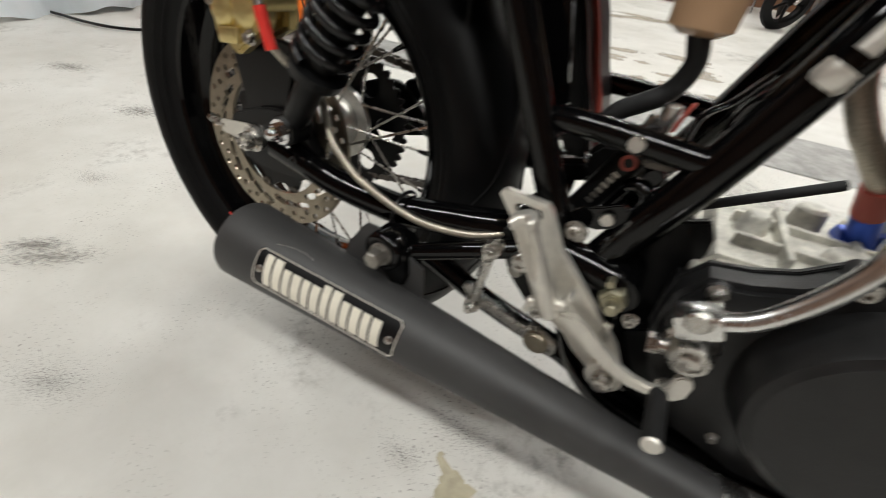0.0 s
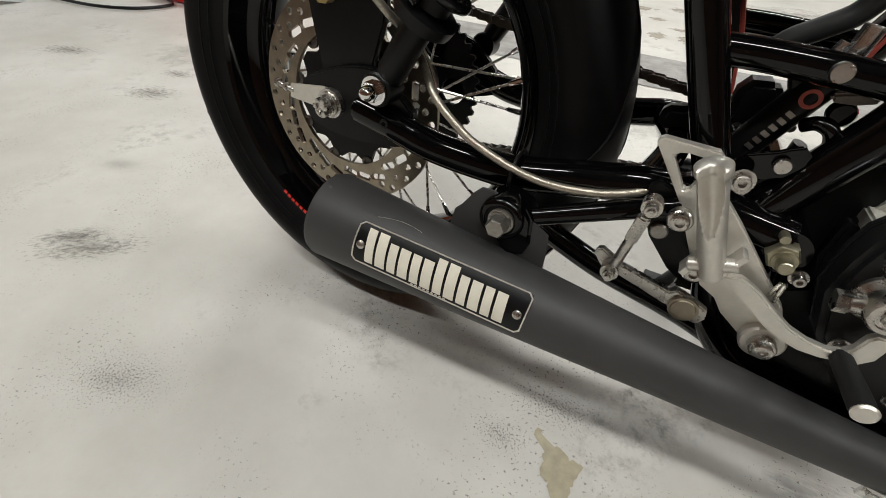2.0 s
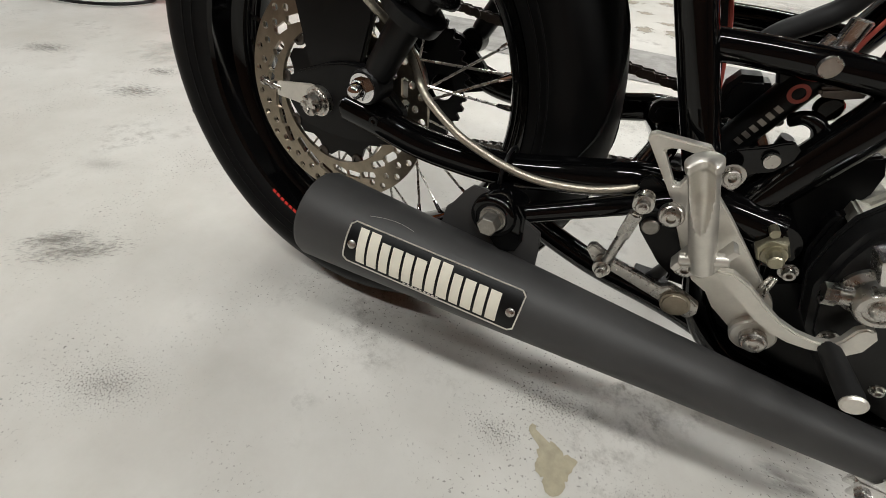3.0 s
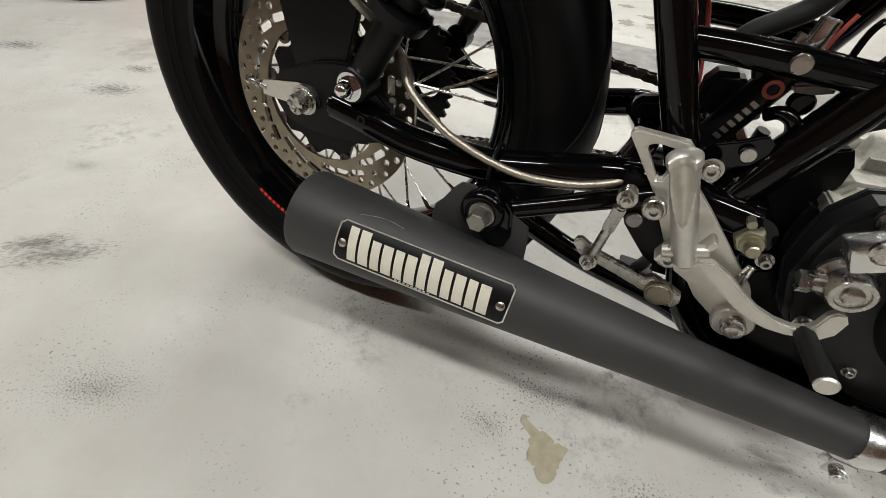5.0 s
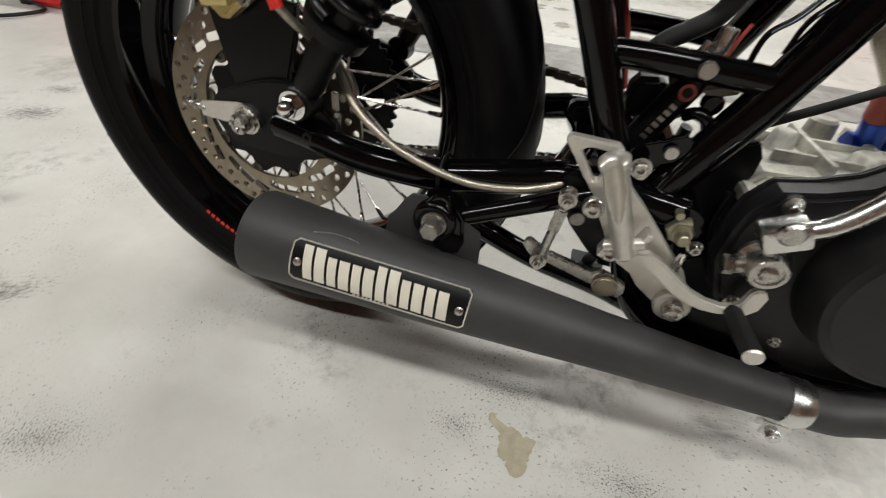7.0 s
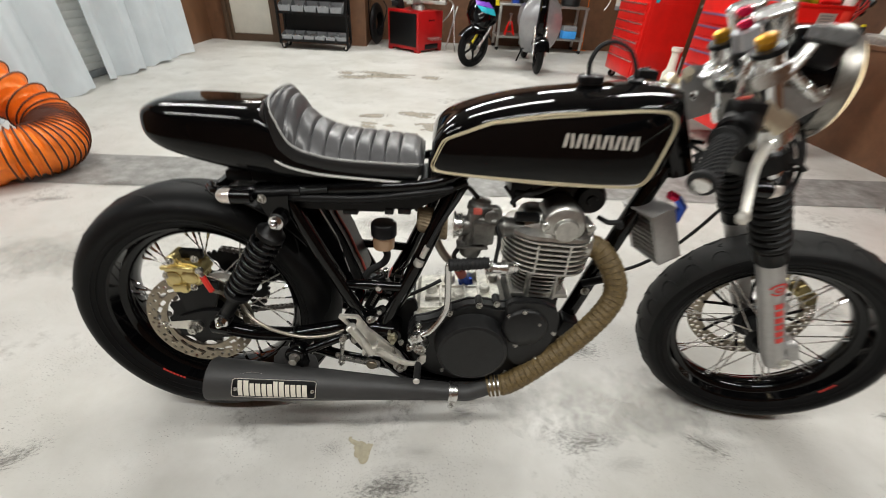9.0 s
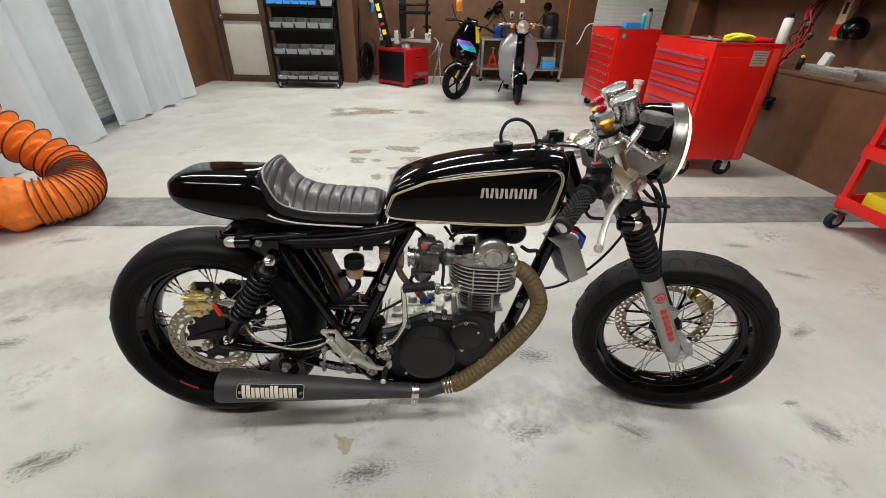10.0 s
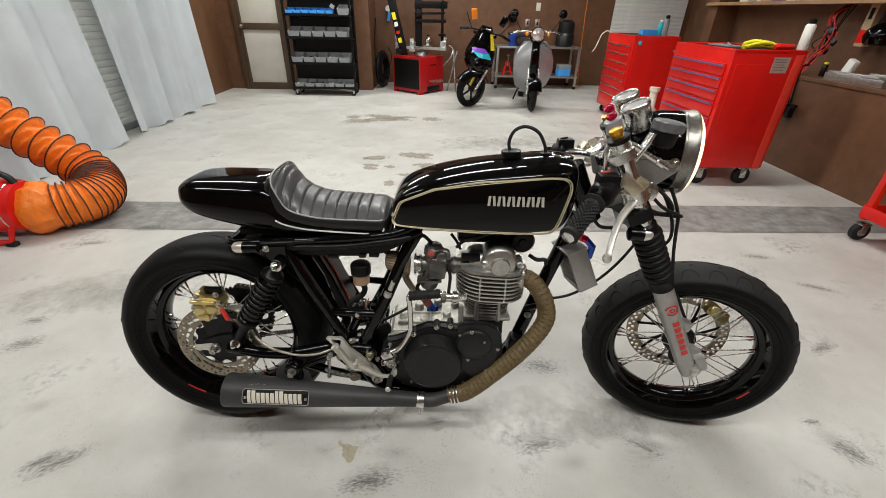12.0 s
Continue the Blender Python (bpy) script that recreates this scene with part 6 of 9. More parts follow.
bm = bm_new()
secs = []
CH = [0.2475, 0.2605, 0.2790, 0.3020, 0.3280, 0.3560, 0.3845, 0.4120, 0.4390, 0.4660]
xs = sorted(set([round(v, 4) for v in np.linspace(0.232, 0.5105, 150)] + CH))
for x in xs:
    dip = 0.0085 * max(math.exp(-((x - c) / 0.0016) ** 2) for c in CH)
    gap = min(abs(x - c) for c in CH)
    puff = 0.0022 * (1 - math.exp(-(gap / 0.005) ** 2))
    zl = seat_low(x)
    zt = max(seat_top(x), zl + 0.003) - dip + puff
    hw = 0.0890 - 0.016 * max(0, (0.250 - x) / 0.016) ** 2 - 0.012 * max(0, (x - 0.496) / 0.0145) ** 2
    sec = [(x, -hw * 0.98, zl - 0.010)]
    for k in range(17):
        s = -1 + k / 8
        h = (1 - abs(s) ** 2.4) * 0.93 + 0.07 * (1 - abs(s) ** 12)
        sec.append((x, s * hw, zl + (zt - zl) * h - (dip * 0.7 if abs(s) > 0.95 else 0)))
    sec.append((x, hw * 0.98, zl - 0.010))
    secs.append(sec)
loft(bm, secs)
seat = part("seat", bm, "leather", bike, "grey leather seat with stitched channels", angle=50)
bm = bm_new()
secs = []
for x in np.linspace(0.228, 0.512, 80):
    zt, zl = seat_low(x) - 0.0005, min(seat_low(x) - 0.026, 0.705)
    hw = 0.0945 - 0.018 * max(0, (0.25 - x) / 0.022) ** 2 - 0.012 * max(0, (x - 0.498) / 0.014) ** 2
    secs.append([(x, s * hw, zl + (zt - zl) * h) for s, h in ((-0.97, 0), (-1, 0.2), (-1, 0.80), (-0.965, 1), (0.965, 1), (1, 0.80), (1, 0.2), (0.97, 0))])
loft(bm, secs)
part("seat_base", bm, "leather_dark", seat, "black vinyl seat side")
# piping with its highlight put into the colour
bm = bm_new()
for q in (-1, 1):
    tube(bm, [(0.236, 0.0, 0.8245), (0.236, q * 0.035, 0.8235), (0.2370, q * 0.062, 0.8190), (0.2395, q * 0.080, 0.8090), (0.2430, q * 0.088, 0.7980), (0.2515, q * 0.0905, 0.7795), (0.2600, q * 0.0908, 0.7595), (0.2695, q * 0.0910, 0.7450), (0.2860, q * 0.0912, 0.7345), (0.3060, q * 0.0912, 0.7280), (0.340, q * 0.0912, 0.7212), (0.3815, q * 0.0912, 0.7180), (0.44, q * 0.0910, 0.7168), (0.488, q * 0.0900, 0.7160), (0.503, q * 0.0840, 0.7155)], 0.0021, 10)
part("seat_piping", bm, "piping_sheen", seat, "seat piping, its gloss highlight painted pale grey")
bm = bm_new()
secs = []
for x, zt, hw in ((0.208, 0.782, 0.064), (0.218, 0.806, 0.080), (0.228, 0.8195, 0.083), (0.236, 0.8215, 0.076)):
    zl = 0.73
    secs.append([(x, s * hw, zl + (zt - zl) * h) for s, h in ((-1, 0), (-1.02, 0.4), (-0.97, 0.75), (-0.8, 0.94), (-0.4, 1), (0, 1.005), (0.4, 1), (0.8, 0.94), (0.97, 0.75), (1.02, 0.4), (1, 0))])
loft(bm, secs)
part("seat_back", bm, "leather_dark", seat, "black back of the seat hump")

# ---- front end ----
FY0, FY1, STEER = -0.112, 0.076, 0.25
FORK_A, FORK_B = Vector((1.362, 0, 0.285)), Vector((1.201, -0.024, 0.586))


def fork(y, near):
    dx = (y - FY0) * STEER
    a, b = Vector((FORK_A.x + dx, y, FORK_A.z)), Vector((FORK_B.x + dx, y + FORK_B.y, FORK_B.z))
    d = (b - a).normalized()
    L = (b - a).length
    bm = bm_new()
    lathe(bm, a - d * 0.012, d, [(0, 0.014), (0.003, 0.020), (0.03, 0.0225), (0.06, 0.0245), (L + 0.012, 0.0255)], 32)
    rod(bm, (1.368 + dx, y - 0.024, 0.298), (1.368 + dx, y + 0.024, 0.298), 0.0185, seg=24, bevel=0.002)
    box(bm, Vector((1.388 + dx, y, 0.316)), (0.03, 0.03, 0.05), 0.006, rot=(0, -26, 0))
    leg = part("fork_leg", bm, "alu_fork", bike, "grey aluminium fork lower with red print")
    bm = bm_new()
    s = -1 if near else 1
    lathe(bm, (1.368 + dx, y + s * 0.024, 0.298), (0, s, 0), [(0, 0.012), (0.004, 0.012), (0.0045, 0.006), (0.002, 0.005)], 20)
    part("axle_cap", bm, "alu_pale", leg)
    bm = bm_new()
    prof = [(0, 0.0285), (0.03, 0.0285), (0.032, 0.030)]
    for k in range(8):
        s0 = 0.036 + 0.0175 * k
        prof += [(s0, 0.0285), (s0 + 0.004, 0.0335), (s0 + 0.009, 0.0345), (s0 + 0.0135, 0.0335), (s0 + 0.0172, 0.0285)]
    prof += [(0.180, 0.028), (0.196, 0.027)]
    lathe(bm, b - d * 0.012, d, prof, 32)
    part("fork_gaiter", bm, "rubber", bike, "black ribbed fork gaiter")
    bm = bm_new()
    rod(bm, b + d * 0.17, b + d * 0.40, 0.0195, seg=24)
    part("fork_tube", bm, "chrome", bike, "chromed fork stanchion")
    if near:
        bm = bm_new()
        f = Vector((0.0, -1, 0))
        for k in range(6):
            p = a + d * (0.092 + 0.0225 * k)
            n = 5
            for i in range(n):
                t0, t1 = -0.0085 + 0.017 * i / n, -0.0085 + 0.017 * (i + 1) / n
                perp = Vector((d.z, 0, -d.x))
                rr = 0.0262
                q = []
                for t, s2 in ((t0, 0), (t1, 0), (t1, 0.0160), (t0, 0.0160)):
                    off = t
                    q.append(bm.verts.new(p + d * s2 + perp * off + Vector((0, -math.sqrt(rr * rr - off * off), 0))))
                bm.faces.new(q)
        part("fork_print", bm, "red_print", leg, "red bars of the brand print")
        bm = bm_new()
        cpt = a + d * 0.262
        for r0, r1, a0, a1 in ((0.0125, 0.0170, -2.6, 2.9), (0.0035, 0.0075, 0, 6.2832)):
            n = 22
            perp = Vector((d.z, 0, -d.x))
            g = []
            for i in range(n + 1):
                t = a0 + (a1 - a0) * i / n
                row = []
                for r in (r0, r1):
                    u, v = r * math.cos(t), r * math.sin(t)
                    row.append(bm.verts.new(cpt + d * v + perp * u + Vector((0, -math.sqrt(0.0262 ** 2 - u * u), 0))))
                g.append(row)
            for p, q in zip(g, g[1:]):
                bm.faces.new((p[0], p[1], q[1], q[0]))
        part("fork_roundel", bm, "red_print", leg, "red round brand mark")


fork(FY0, True)
fork(FY1, False)
FD = (FORK_B - FORK_A).normalized()


def on_fork(s, y, fwd=0.0):
    """s metres up the fork from the gaiter's foot."""
    return Vector((FORK_B.x + (y - FY0) * STEER, y + FORK_B.y, FORK_B.z)) + FD * s + Vector((FD.z, 0, -FD.x)) * fwd


for s, t, finish, words in ((0.20, 0.03, "black_satin", "black lower triple clamp"), (0.355, 0.022, "alu_polish", "polished top triple clamp")):
    bm = bm_new()
    mid = (FY0 + FY1) / 2
    secs = []
    for k in (0, 1):
        c = on_fork(s + t * k, 0)
        c0x = c.x
        ring = []
        for y, f in ((FY0 - 0.030, 0.0), (FY0 - 0.022, 0.024), (FY0 + 0.02, 0.026), (mid, 0.012), (FY1 - 0.02, 0.026), (FY1 + 0.022, 0.024), (FY1 + 0.030, 0.0), (FY1 + 0.02, -0.03), (mid + 0.04, -0.055), (mid - 0.04, -0.055), (FY0 - 0.02, -0.03)):
            ring.append(Vector((c0x + y * STEER, y + c.y, c.z)) + Vector((FD.z, 0, -FD.x)) * f)
        secs.append(ring)
    loft(bm, secs)
    part("triple_clamp", bm, finish, bike, words)
bm = bm_new()
c = on_fork(0.378, (FY0 + FY1) / 2, -0.050)
lathe(bm, c, FD, [(0, 0.020), (0.008, 0.020), (0.009, 0.016)], 6)
part("stem_nut", bm, "alu_polish", bike, "polished steering stem nut")
for y, col in ((FY0, "gold_orange"), (FY1, "gold_orange")):
    bm = bm_new()
    lathe(bm, on_fork(0.378, y), FD, [(0, 0.0215), (0.022, 0.0215), (0.024, 0.019)], 28)
    cap = part("fork_cap", bm, "alu_polish", bike, "polished fork cap")
    bm = bm_new()
    lathe(bm, on_fork(0.400, y), FD, [(0, 0.0235), (0.008, 0.0235), (0.009, 0.021)], 28)
    part("cap_ring", bm, "black_satin", cap)
    bm = bm_new()
    lathe(bm, on_fork(0.408, y), FD, [(0, 0.012), (0.008, 0.012), (0.010, 0.014), (0.018, 0.014), (0.020, 0.010)], 8)
    part("preload_adjuster", bm, col, cap, "gold preload adjuster")
# switch pod and red knob between the clamps
bm = bm_new()
c = on_fork(0.380, -0.025, 0.004)
lathe(bm, c, FD, [(0, 0.022), (0.02, 0.022), (0.022, 0.018)], 26)
part("meter_base", bm, "black_satin", bike)
bm = bm_new()
lathe(bm, c + FD * 0.022, FD, [(0, 0.019), (0.028, 0.019), (0.030, 0.016)], 26)
part("damper_body", bm, "silver_paint", bike, "silver damper body")
bm = bm_new()
for o in (0.0, 0.020):
    lathe(bm, c + FD * (0.052 + o), FD, [(0, 0.008), (0.004, 0.012), (0.010, 0.012), (0.013, 0.008)], 10)
part("damper_knob", bm, "red_lens", bike, "red anodised damper knob")


def gauge(p):
    d = Vector((-0.46, -0.05, 0.88)).normalized()
    bm = bm_new()
    lathe(bm, p, d, [(-0.062, 0.012), (-0.058, 0.022), (-0.050, 0.0285), (-0.004, 0.0305), (0.0, 0.0325), (0.006, 0.0325), (0.009, 0.030), (0.008, 0.0275), (0.003, 0.027)], 44, close=False)
    g = part("gauge", bm, "alu_polish", bike, "chromed gauge cup")
    bm = bm_new()
    lathe(bm, p, d, [(0.003, 0.0275), (0.0032, 0.0)], 40)
    part("gauge_face", bm, "gauge_face", g, "pale gauge face under glass")
    bm = bm_new()
    lathe(bm, p - d * 0.06, d, [(-0.02, 0.010), (0.0, 0.014)], 16)
    part("gauge_stem", bm, "black_plastic", g)


gauge(Vector((1.083, -0.045, 0.990)))
gauge(Vector((1.093, 0.045, 1.000)))

# headlight
hl = Vector((1.186, -0.018, 0.887))
hd = Vector((0.97, -0.24, -0.02)).normalized()
bm = bm_new()
lathe(bm, hl, hd, [(-0.092, 0.010), (-0.090, 0.045), (-0.082, 0.066), (-0.060, 0.084), (-0.030, 0.0930), (0.024, 0.0945)], 56)
head = part("headlight", bm, "black_gloss", bike, "round headlight with black bucket, lit")
bm = bm_new()
lathe(bm, hl, hd, [(0.016, 0.0940), (0.017, 0.0965), (0.020, 0.0970), (0.022, 0.0955), (0.036, 0.0965), (0.039, 0.0985), (0.044, 0.0985), (0.048, 0.096), (0.046, 0.090), (0.02, 0.088)], 64, close=False)
part("headlight_ring", bm, "bolt_grey", head, "polished headlight ring")
bm = bm_new()
lathe(bm, hl, hd, [(0.042, 0.0950), (0.052, 0.0920), (0.060, 0.080), (0.068, 0.050), (0.071, 0.0)], 48)
part("headlight_lens", bm, "head_glow", head, "glowing warm headlight lens")
bm = bm_new()
plate(bm, [(-0.105, 0.05), (-0.085, 0.055), (0.055, 0.010), (0.068, 0.0), (0.068, -0.012), (0.055, -0.020), (-0.04, -0.055), (-0.09, -0.058), (-0.105, -0.04)], 0.004,
      Matrix.Translation((1.114, -0.118, 0.862)) @ Matrix.Rotation(radians(-18), 4, "Y"), bevel=0.001)
ear = part("headlight_ear", bm, "alu_fork", bike, "polished headlight bracket")
for p, r in (((1.163, -0.118, 0.881), 0.009), ((1.20, -0.09, 0.815), 0.004)):
    bm = bm_new()
    hexbolt(bm, p, (0, -1, 0), r, r * 0.8)
    part("ear_bolt", bm, "steel", ear)
bm = bm_new()
plate(bm, [(-0.105, 0.05), (-0.085, 0.055), (0.055, 0.010), (0.068, 0.0), (0.068, -0.012), (0.055, -0.020), (-0.04, -0.055), (-0.09, -0.058), (-0.105, -0.04)], 0.004,
      Matrix.Translation((1.150, 0.090, 0.870)) @ Matrix.Rotation(radians(-18), 4, "Y"))
part("headlight_ear", bm, "alu_fork", bike, "polished headlight bracket")


# clip-on bars
def clipon(s):
    y0 = FY0 if s < 0 else FY1
    mid = (FY0 + FY1) / 2
    def P(x, y, z):
        return Vector((x, mid + s * y, z))
    bm = bm_new()
    c = on_fork(0.270, y0)
    lathe(bm, c - FD * 0.018, FD, [(0, 0.027), (0.002, 0.029), (0.034, 0.029), (0.036, 0.027)], 28)
    tube(bm, [P(1.085, 0.110, 0.836), P(1.035, 0.140, 0.846), P(0.962, 0.205, 0.824), P(0.905, 0.274, 0.786)], 0.011, 16, 6)
    bar = part("handlebar", bm, "alu_polish", bike, "polished clip-on handlebar")
    ga, gb = P(0.964, 0.204, 0.823), P(0.899, 0.281, 0.781)
    gd = (gb - ga).normalized()
    bm = bm_new()
    L = (gb - ga).length
    lathe(bm, ga, gd, [(0, 0.024), (0.004, 0.025), (0.008, 0.0175), (0.012, 0.0165), (L - 0.01, 0.0165), (L - 0.004, 0.0195), (L, 0.0195), (L + 0.002, 0.016)], 28)
    _, u, v = frame_axes(gd)
    for i in range(15):
        for k in range(14):
            an = 2 * math.pi * (k + 0.5 * (i % 2)) / 14
            p = ga + gd * (0.018 + (L - 0.034) * i / 14) + (u * math.cos(an) + v * math.sin(an)) * 0.0158
            r = bmesh.ops.create_cone(bm, segments=4, radius1=0.0046, radius2=0.0012, depth=0.0042, cap_ends=True)
            out = (u * math.cos(an) + v * math.sin(an))
            bmesh.ops.transform(bm, matrix=Matrix.Translation(p + out * 0.0015) @ out.to_track_quat("Z", "Y").to_matrix().to_4x4(), verts=r["verts"])
    grip = part("grip", bm, "rubber_soft", bar, "black diamond-pattern rubber grip", angle=25)
    bm = bm_new()
    lathe(bm, gb, gd, [(0.0, 0.013), (0.004, 0.013), (0.006, 0.010)], 20)
    part("bar_end", bm, "alu_polish", bar)
    bm = bm_new()
    hp0 = P(0.994, 0.176, 0.842)
    rod(bm, hp0 - gd * 0.014, hp0 + gd * 0.028, 0.028, seg=26, bevel=0.004)
    box(bm, hp0 + Vector((0.0, 0, 0.020)), (0.045, 0.035, 0.030), 0.006)
    part("throttle_housing" if s < 0 else "switch_housing", bm, "black_plastic", bar, "black control housing")
    bm = bm_new()
    box(bm, hp0 + Vector((-0.006, -0.004 * s, 0.037)), (0.022, 0.006, 0.004), 0.001, rot=(0, -8, 12))
    part("kill_switch", bm, "red_faded" if s < 0 else "black_plastic", bar, "small switch tab")
    # lever, its perch and the master cylinder
    bm = bm_new()
    tube(bm, [P(1.074, 0.150, 0.814), P(1.056, 0.168, 0.804), P(1.026, 0.202, 0.786), P(1.004, 0.238, 0.760), P(0.990, 0.266, 0.734)], lambda t: 0.0108 - 0.0042 * min(1, t * 1.4), 14, flat=0.65)
    lathe(bm, P(0.988, 0.268, 0.728), (0, 0, 1), [(-0.010, 0.003), (-0.008, 0.007), (0, 0.010), (0.008, 0.007), (0.010, 0.003)], 20)
    lv = part("brake_lever" if s < 0 else "clutch_lever", bm, "alu", bar, "bead-blasted aluminium hand lever")
    bm = bm_new()
    lathe(bm, P(1.068, 0.152, 0.815), (0, -0.4, 1), [(0, 0.012), (0.006, 0.012), (0.008, 0.009)], 20)
    part("lever_pivot", bm, "chrome", lv)
    bm = bm_new()
    box(bm, P(1.052, 0.158, 0.850), (0.05, 0.030, 0.026), 0.005, rot=(0, 38, 20 * s))
    box(bm, P(1.070, 0.146, 0.838), (0.034, 0.026, 0.050), 0.005, rot=(0, 24, 30 * s))
    rod(bm, P(1.045, 0.10, 0.885), P(1.075, 0.15, 0.835), 0.011)
    part("lever_perch", bm, "brass_alu", bar, "champagne aluminium lever perch")
    return bar


bar_r = clipon(-1)
clipon(1)
bm = bm_new()
rc = Vector((1.114, -0.137, 0.922))
lathe(bm, rc, (0.12, -0.05, 1), [(0, 0.018), (0.006, 0.024), (0.034, 0.026)], 30)
resv = part("brake_reservoir", bm, "black_plastic", bike, "black front brake reservoir")
bm = bm_new()
n = 40
rd = Vector((0.12, -0.05, 1)).normalized()
_, ru, rv2 = frame_axes(rd)
rings = []
for s0, r0 in ((0.034, 0.029), (0.036, 0.0315), (0.052, 0.0315), (0.0545, 0.0285), (0.0535, 0.0215), (0.0545, 0.0200)):
    rings.append([rc + rd * s0 + (ru * math.cos(2 * math.pi * k / n) + rv2 * math.sin(2 * math.pi * k / n)) * (r0 + (0.0014 if k % 4 < 2 and r0 > 0.0310 else 0)) for k in range(n)])
loft(bm, rings)
part("reservoir_cap", bm, "cap_grey", resv, "scalloped grey reservoir cap")
bm = bm_new()
tube(bm, [(1.000, -0.160, 0.872), (0.994, -0.162, 0.910), (0.998, -0.162, 0.930), (1.014, -0.160, 0.937), (1.050, -0.156, 0.926), (1.075, -0.150, 0.912)], 0.0072, 12)
part("brake_pipe", bm, "alu_polish", bike, "bent polished brake pipe")
bm = bm_new()
lathe(bm, (1.000, -0.160, 0.862), (0, 0, 1), [(0, 0.011), (0.010, 0.011), (0.012, 0.0085), (0.020, 0.0085)], 6)
part("pipe_union", bm, "steel", bike)
bm = bm_new()
tube(bm, [(1.040, -0.150, 0.872), (1.060, -0.150, 0.902), (1.078, -0.150, 0.934), (1.086, -0.150, 0.952)], lambda u: 0.0135 - 0.002 * u, 14, flat=0.6)
part("reservoir_arm", bm, "alu_polish", bike, "polished reservoir arm")
bm = bm_new()
rod(bm, (1.072, -0.146, 0.914), (1.108, -0.142, 0.894), 0.0075, seg=14)
rod(bm, (1.108, -0.142, 0.894), (1.128, -0.140, 0.883), 0.0095, seg=14, bevel=0.002)
rod(bm, (1.128, -0.140, 0.883), (1.142, -0.138, 0.875), 0.005, seg=12)
part("lever_linkage", bm, "alu_polish", bike, "polished threaded linkage")
bm = bm_new()
box(bm, (1.095, -0.10, 0.880), (0.07, 0.03, 0.035), 0.006, rot=(0, 24, 0))
part("master_cylinder", bm, "alu_polish", bike, "polished front master cylinder")
bm = bm_new()
lathe(bm, (1.108, -0.132, 0.822), (0, -1, 0), [(0, 0.024), (0.012, 0.024), (0.014, 0.021), (0.014, 0.009), (0.010, 0.008)], 28)
part("clamp_boss", bm, "alu_polish", bike, "polished round clamp boss")
bm = bm_new()
lathe(bm, on_fork(0.385, -0.07, -0.01), FD, [(0, 0.010), (0.012, 0.010), (0.014, 0.007)], 6)
part("clamp_nut", bm, "steel", bike)
# front indicator
for q, y in ((-1, -0.165), (1, 0.12)):
    bm = bm_new()
    lathe(bm, (1.075, y, 0.730), (1, 0, -0.02), [(0, 0.008), (0.004, 0.0155), (0.034, 0.0165)], 24)
    rod(bm, (1.10, y, 0.735), (1.13, y - q * 0.04, 0.742), 0.005)
    ind = part("front_indicator", bm, "black_gloss", bike, "small black bullet indicator")
    bm = bm_new()
    lathe(bm, (1.109, y, 0.7293), (1, 0, -0.02), [(0, 0.0165), (0.010, 0.0165), (0.016, 0.0155), (0.022, 0.010)], 24)
    part("indicator_lens", bm, "lens_clear", ind, "clear chromed indicator lens")
# cables at the steering head
LOOPS = [[(1.12, -0.09, 0.825), (1.17, -0.10, 0.775), (1.225, -0.085, 0.748), (1.235, -0.07, 0.738), (1.16, -0.04, 0.735), (1.08, -0.03, 0.745), (1.02, -0.05, 0.77)],
         [(1.15, -0.09, 0.82), (1.185, -0.10, 0.79), (1.205, -0.09, 0.76), (1.19, -0.07, 0.745), (1.12, -0.05, 0.76), (1.04, -0.04, 0.745)],
         [(1.175, -0.08, 0.84), (1.205, -0.085, 0.79), (1.232, -0.075, 0.74), (1.245, -0.065, 0.69), (1.262, -0.055, 0.62), (1.285, -0.05, 0.54), (1.325, -0.06, 0.46), (1.365, -0.065, 0.39)],
         [(1.16, -0.07, 0.83), (1.20, -0.075, 0.77), (1.228, -0.07, 0.71), (1.24, -0.05, 0.66), (1.25, 0.02, 0.60), (1.28, 0.05, 0.52), (1.36, 0.06, 0.42)],
         [(1.03, -0.07, 0.76), (1.025, -0.08, 0.735), (1.04, -0.09, 0.715), (1.07, -0.11, 0.72)],
         [(1.20, 0.03, 0.62), (1.17, 0.05, 0.54), (1.12, 0.055, 0.475), (1.05, 0.06, 0.42), (0.98, 0.06, 0.405), (0.93, 0.05, 0.42)]]
for lp in LOOPS:
    bm = bm_new()
    tube(bm, lp, 0.0042, 10)
    part("control_cable", bm, "rubber_soft", bike, "black control cable")
# oil cooler
cool = Vector((1.018, -0.02, 0.575))
cm = Matrix.Translation(cool) @ Matrix.Rotation(radians(-24), 4, "Y") @ Matrix.Rotation(radians(12), 4, "Z")
bm = bm_new()
for k in range(9):
    box(bm, (0, 0, -0.050 + 0.0125 * k), (0.046, 0.085, 0.003), 0)
    for j in range(14):
        box(bm, (0, -0.039 + 0.006 * j, -0.044 + 0.0125 * k), (0.042, 0.0012, 0.010), 0)
bmesh.ops.transform(bm, matrix=cm, verts=bm.verts)
cooler = part("oil_cooler", bm, "bolt_grey", bike, "finned aluminium oil cooler", smooth=False)
bm = bm_new()
for y in (-0.046, 0.046):
    box(bm, (0, y, 0), (0.052, 0.012, 0.118), 0.003)
box(bm, (0, 0, 0.060), (0.056, 0.106, 0.004), 0.001)
box(bm, (0, 0, -0.060), (0.054, 0.104, 0.004), 0.001)
bmesh.ops.transform(bm, matrix=cm, verts=bm.verts)
part("cooler_frame", bm, "alu_fork", cooler, "aluminium end tanks")
bm = bm_new()
rod(bm, (1.0400, -0.055, 0.612), (1.0430, -0.060, 0.648), 0.0092, seg=12)
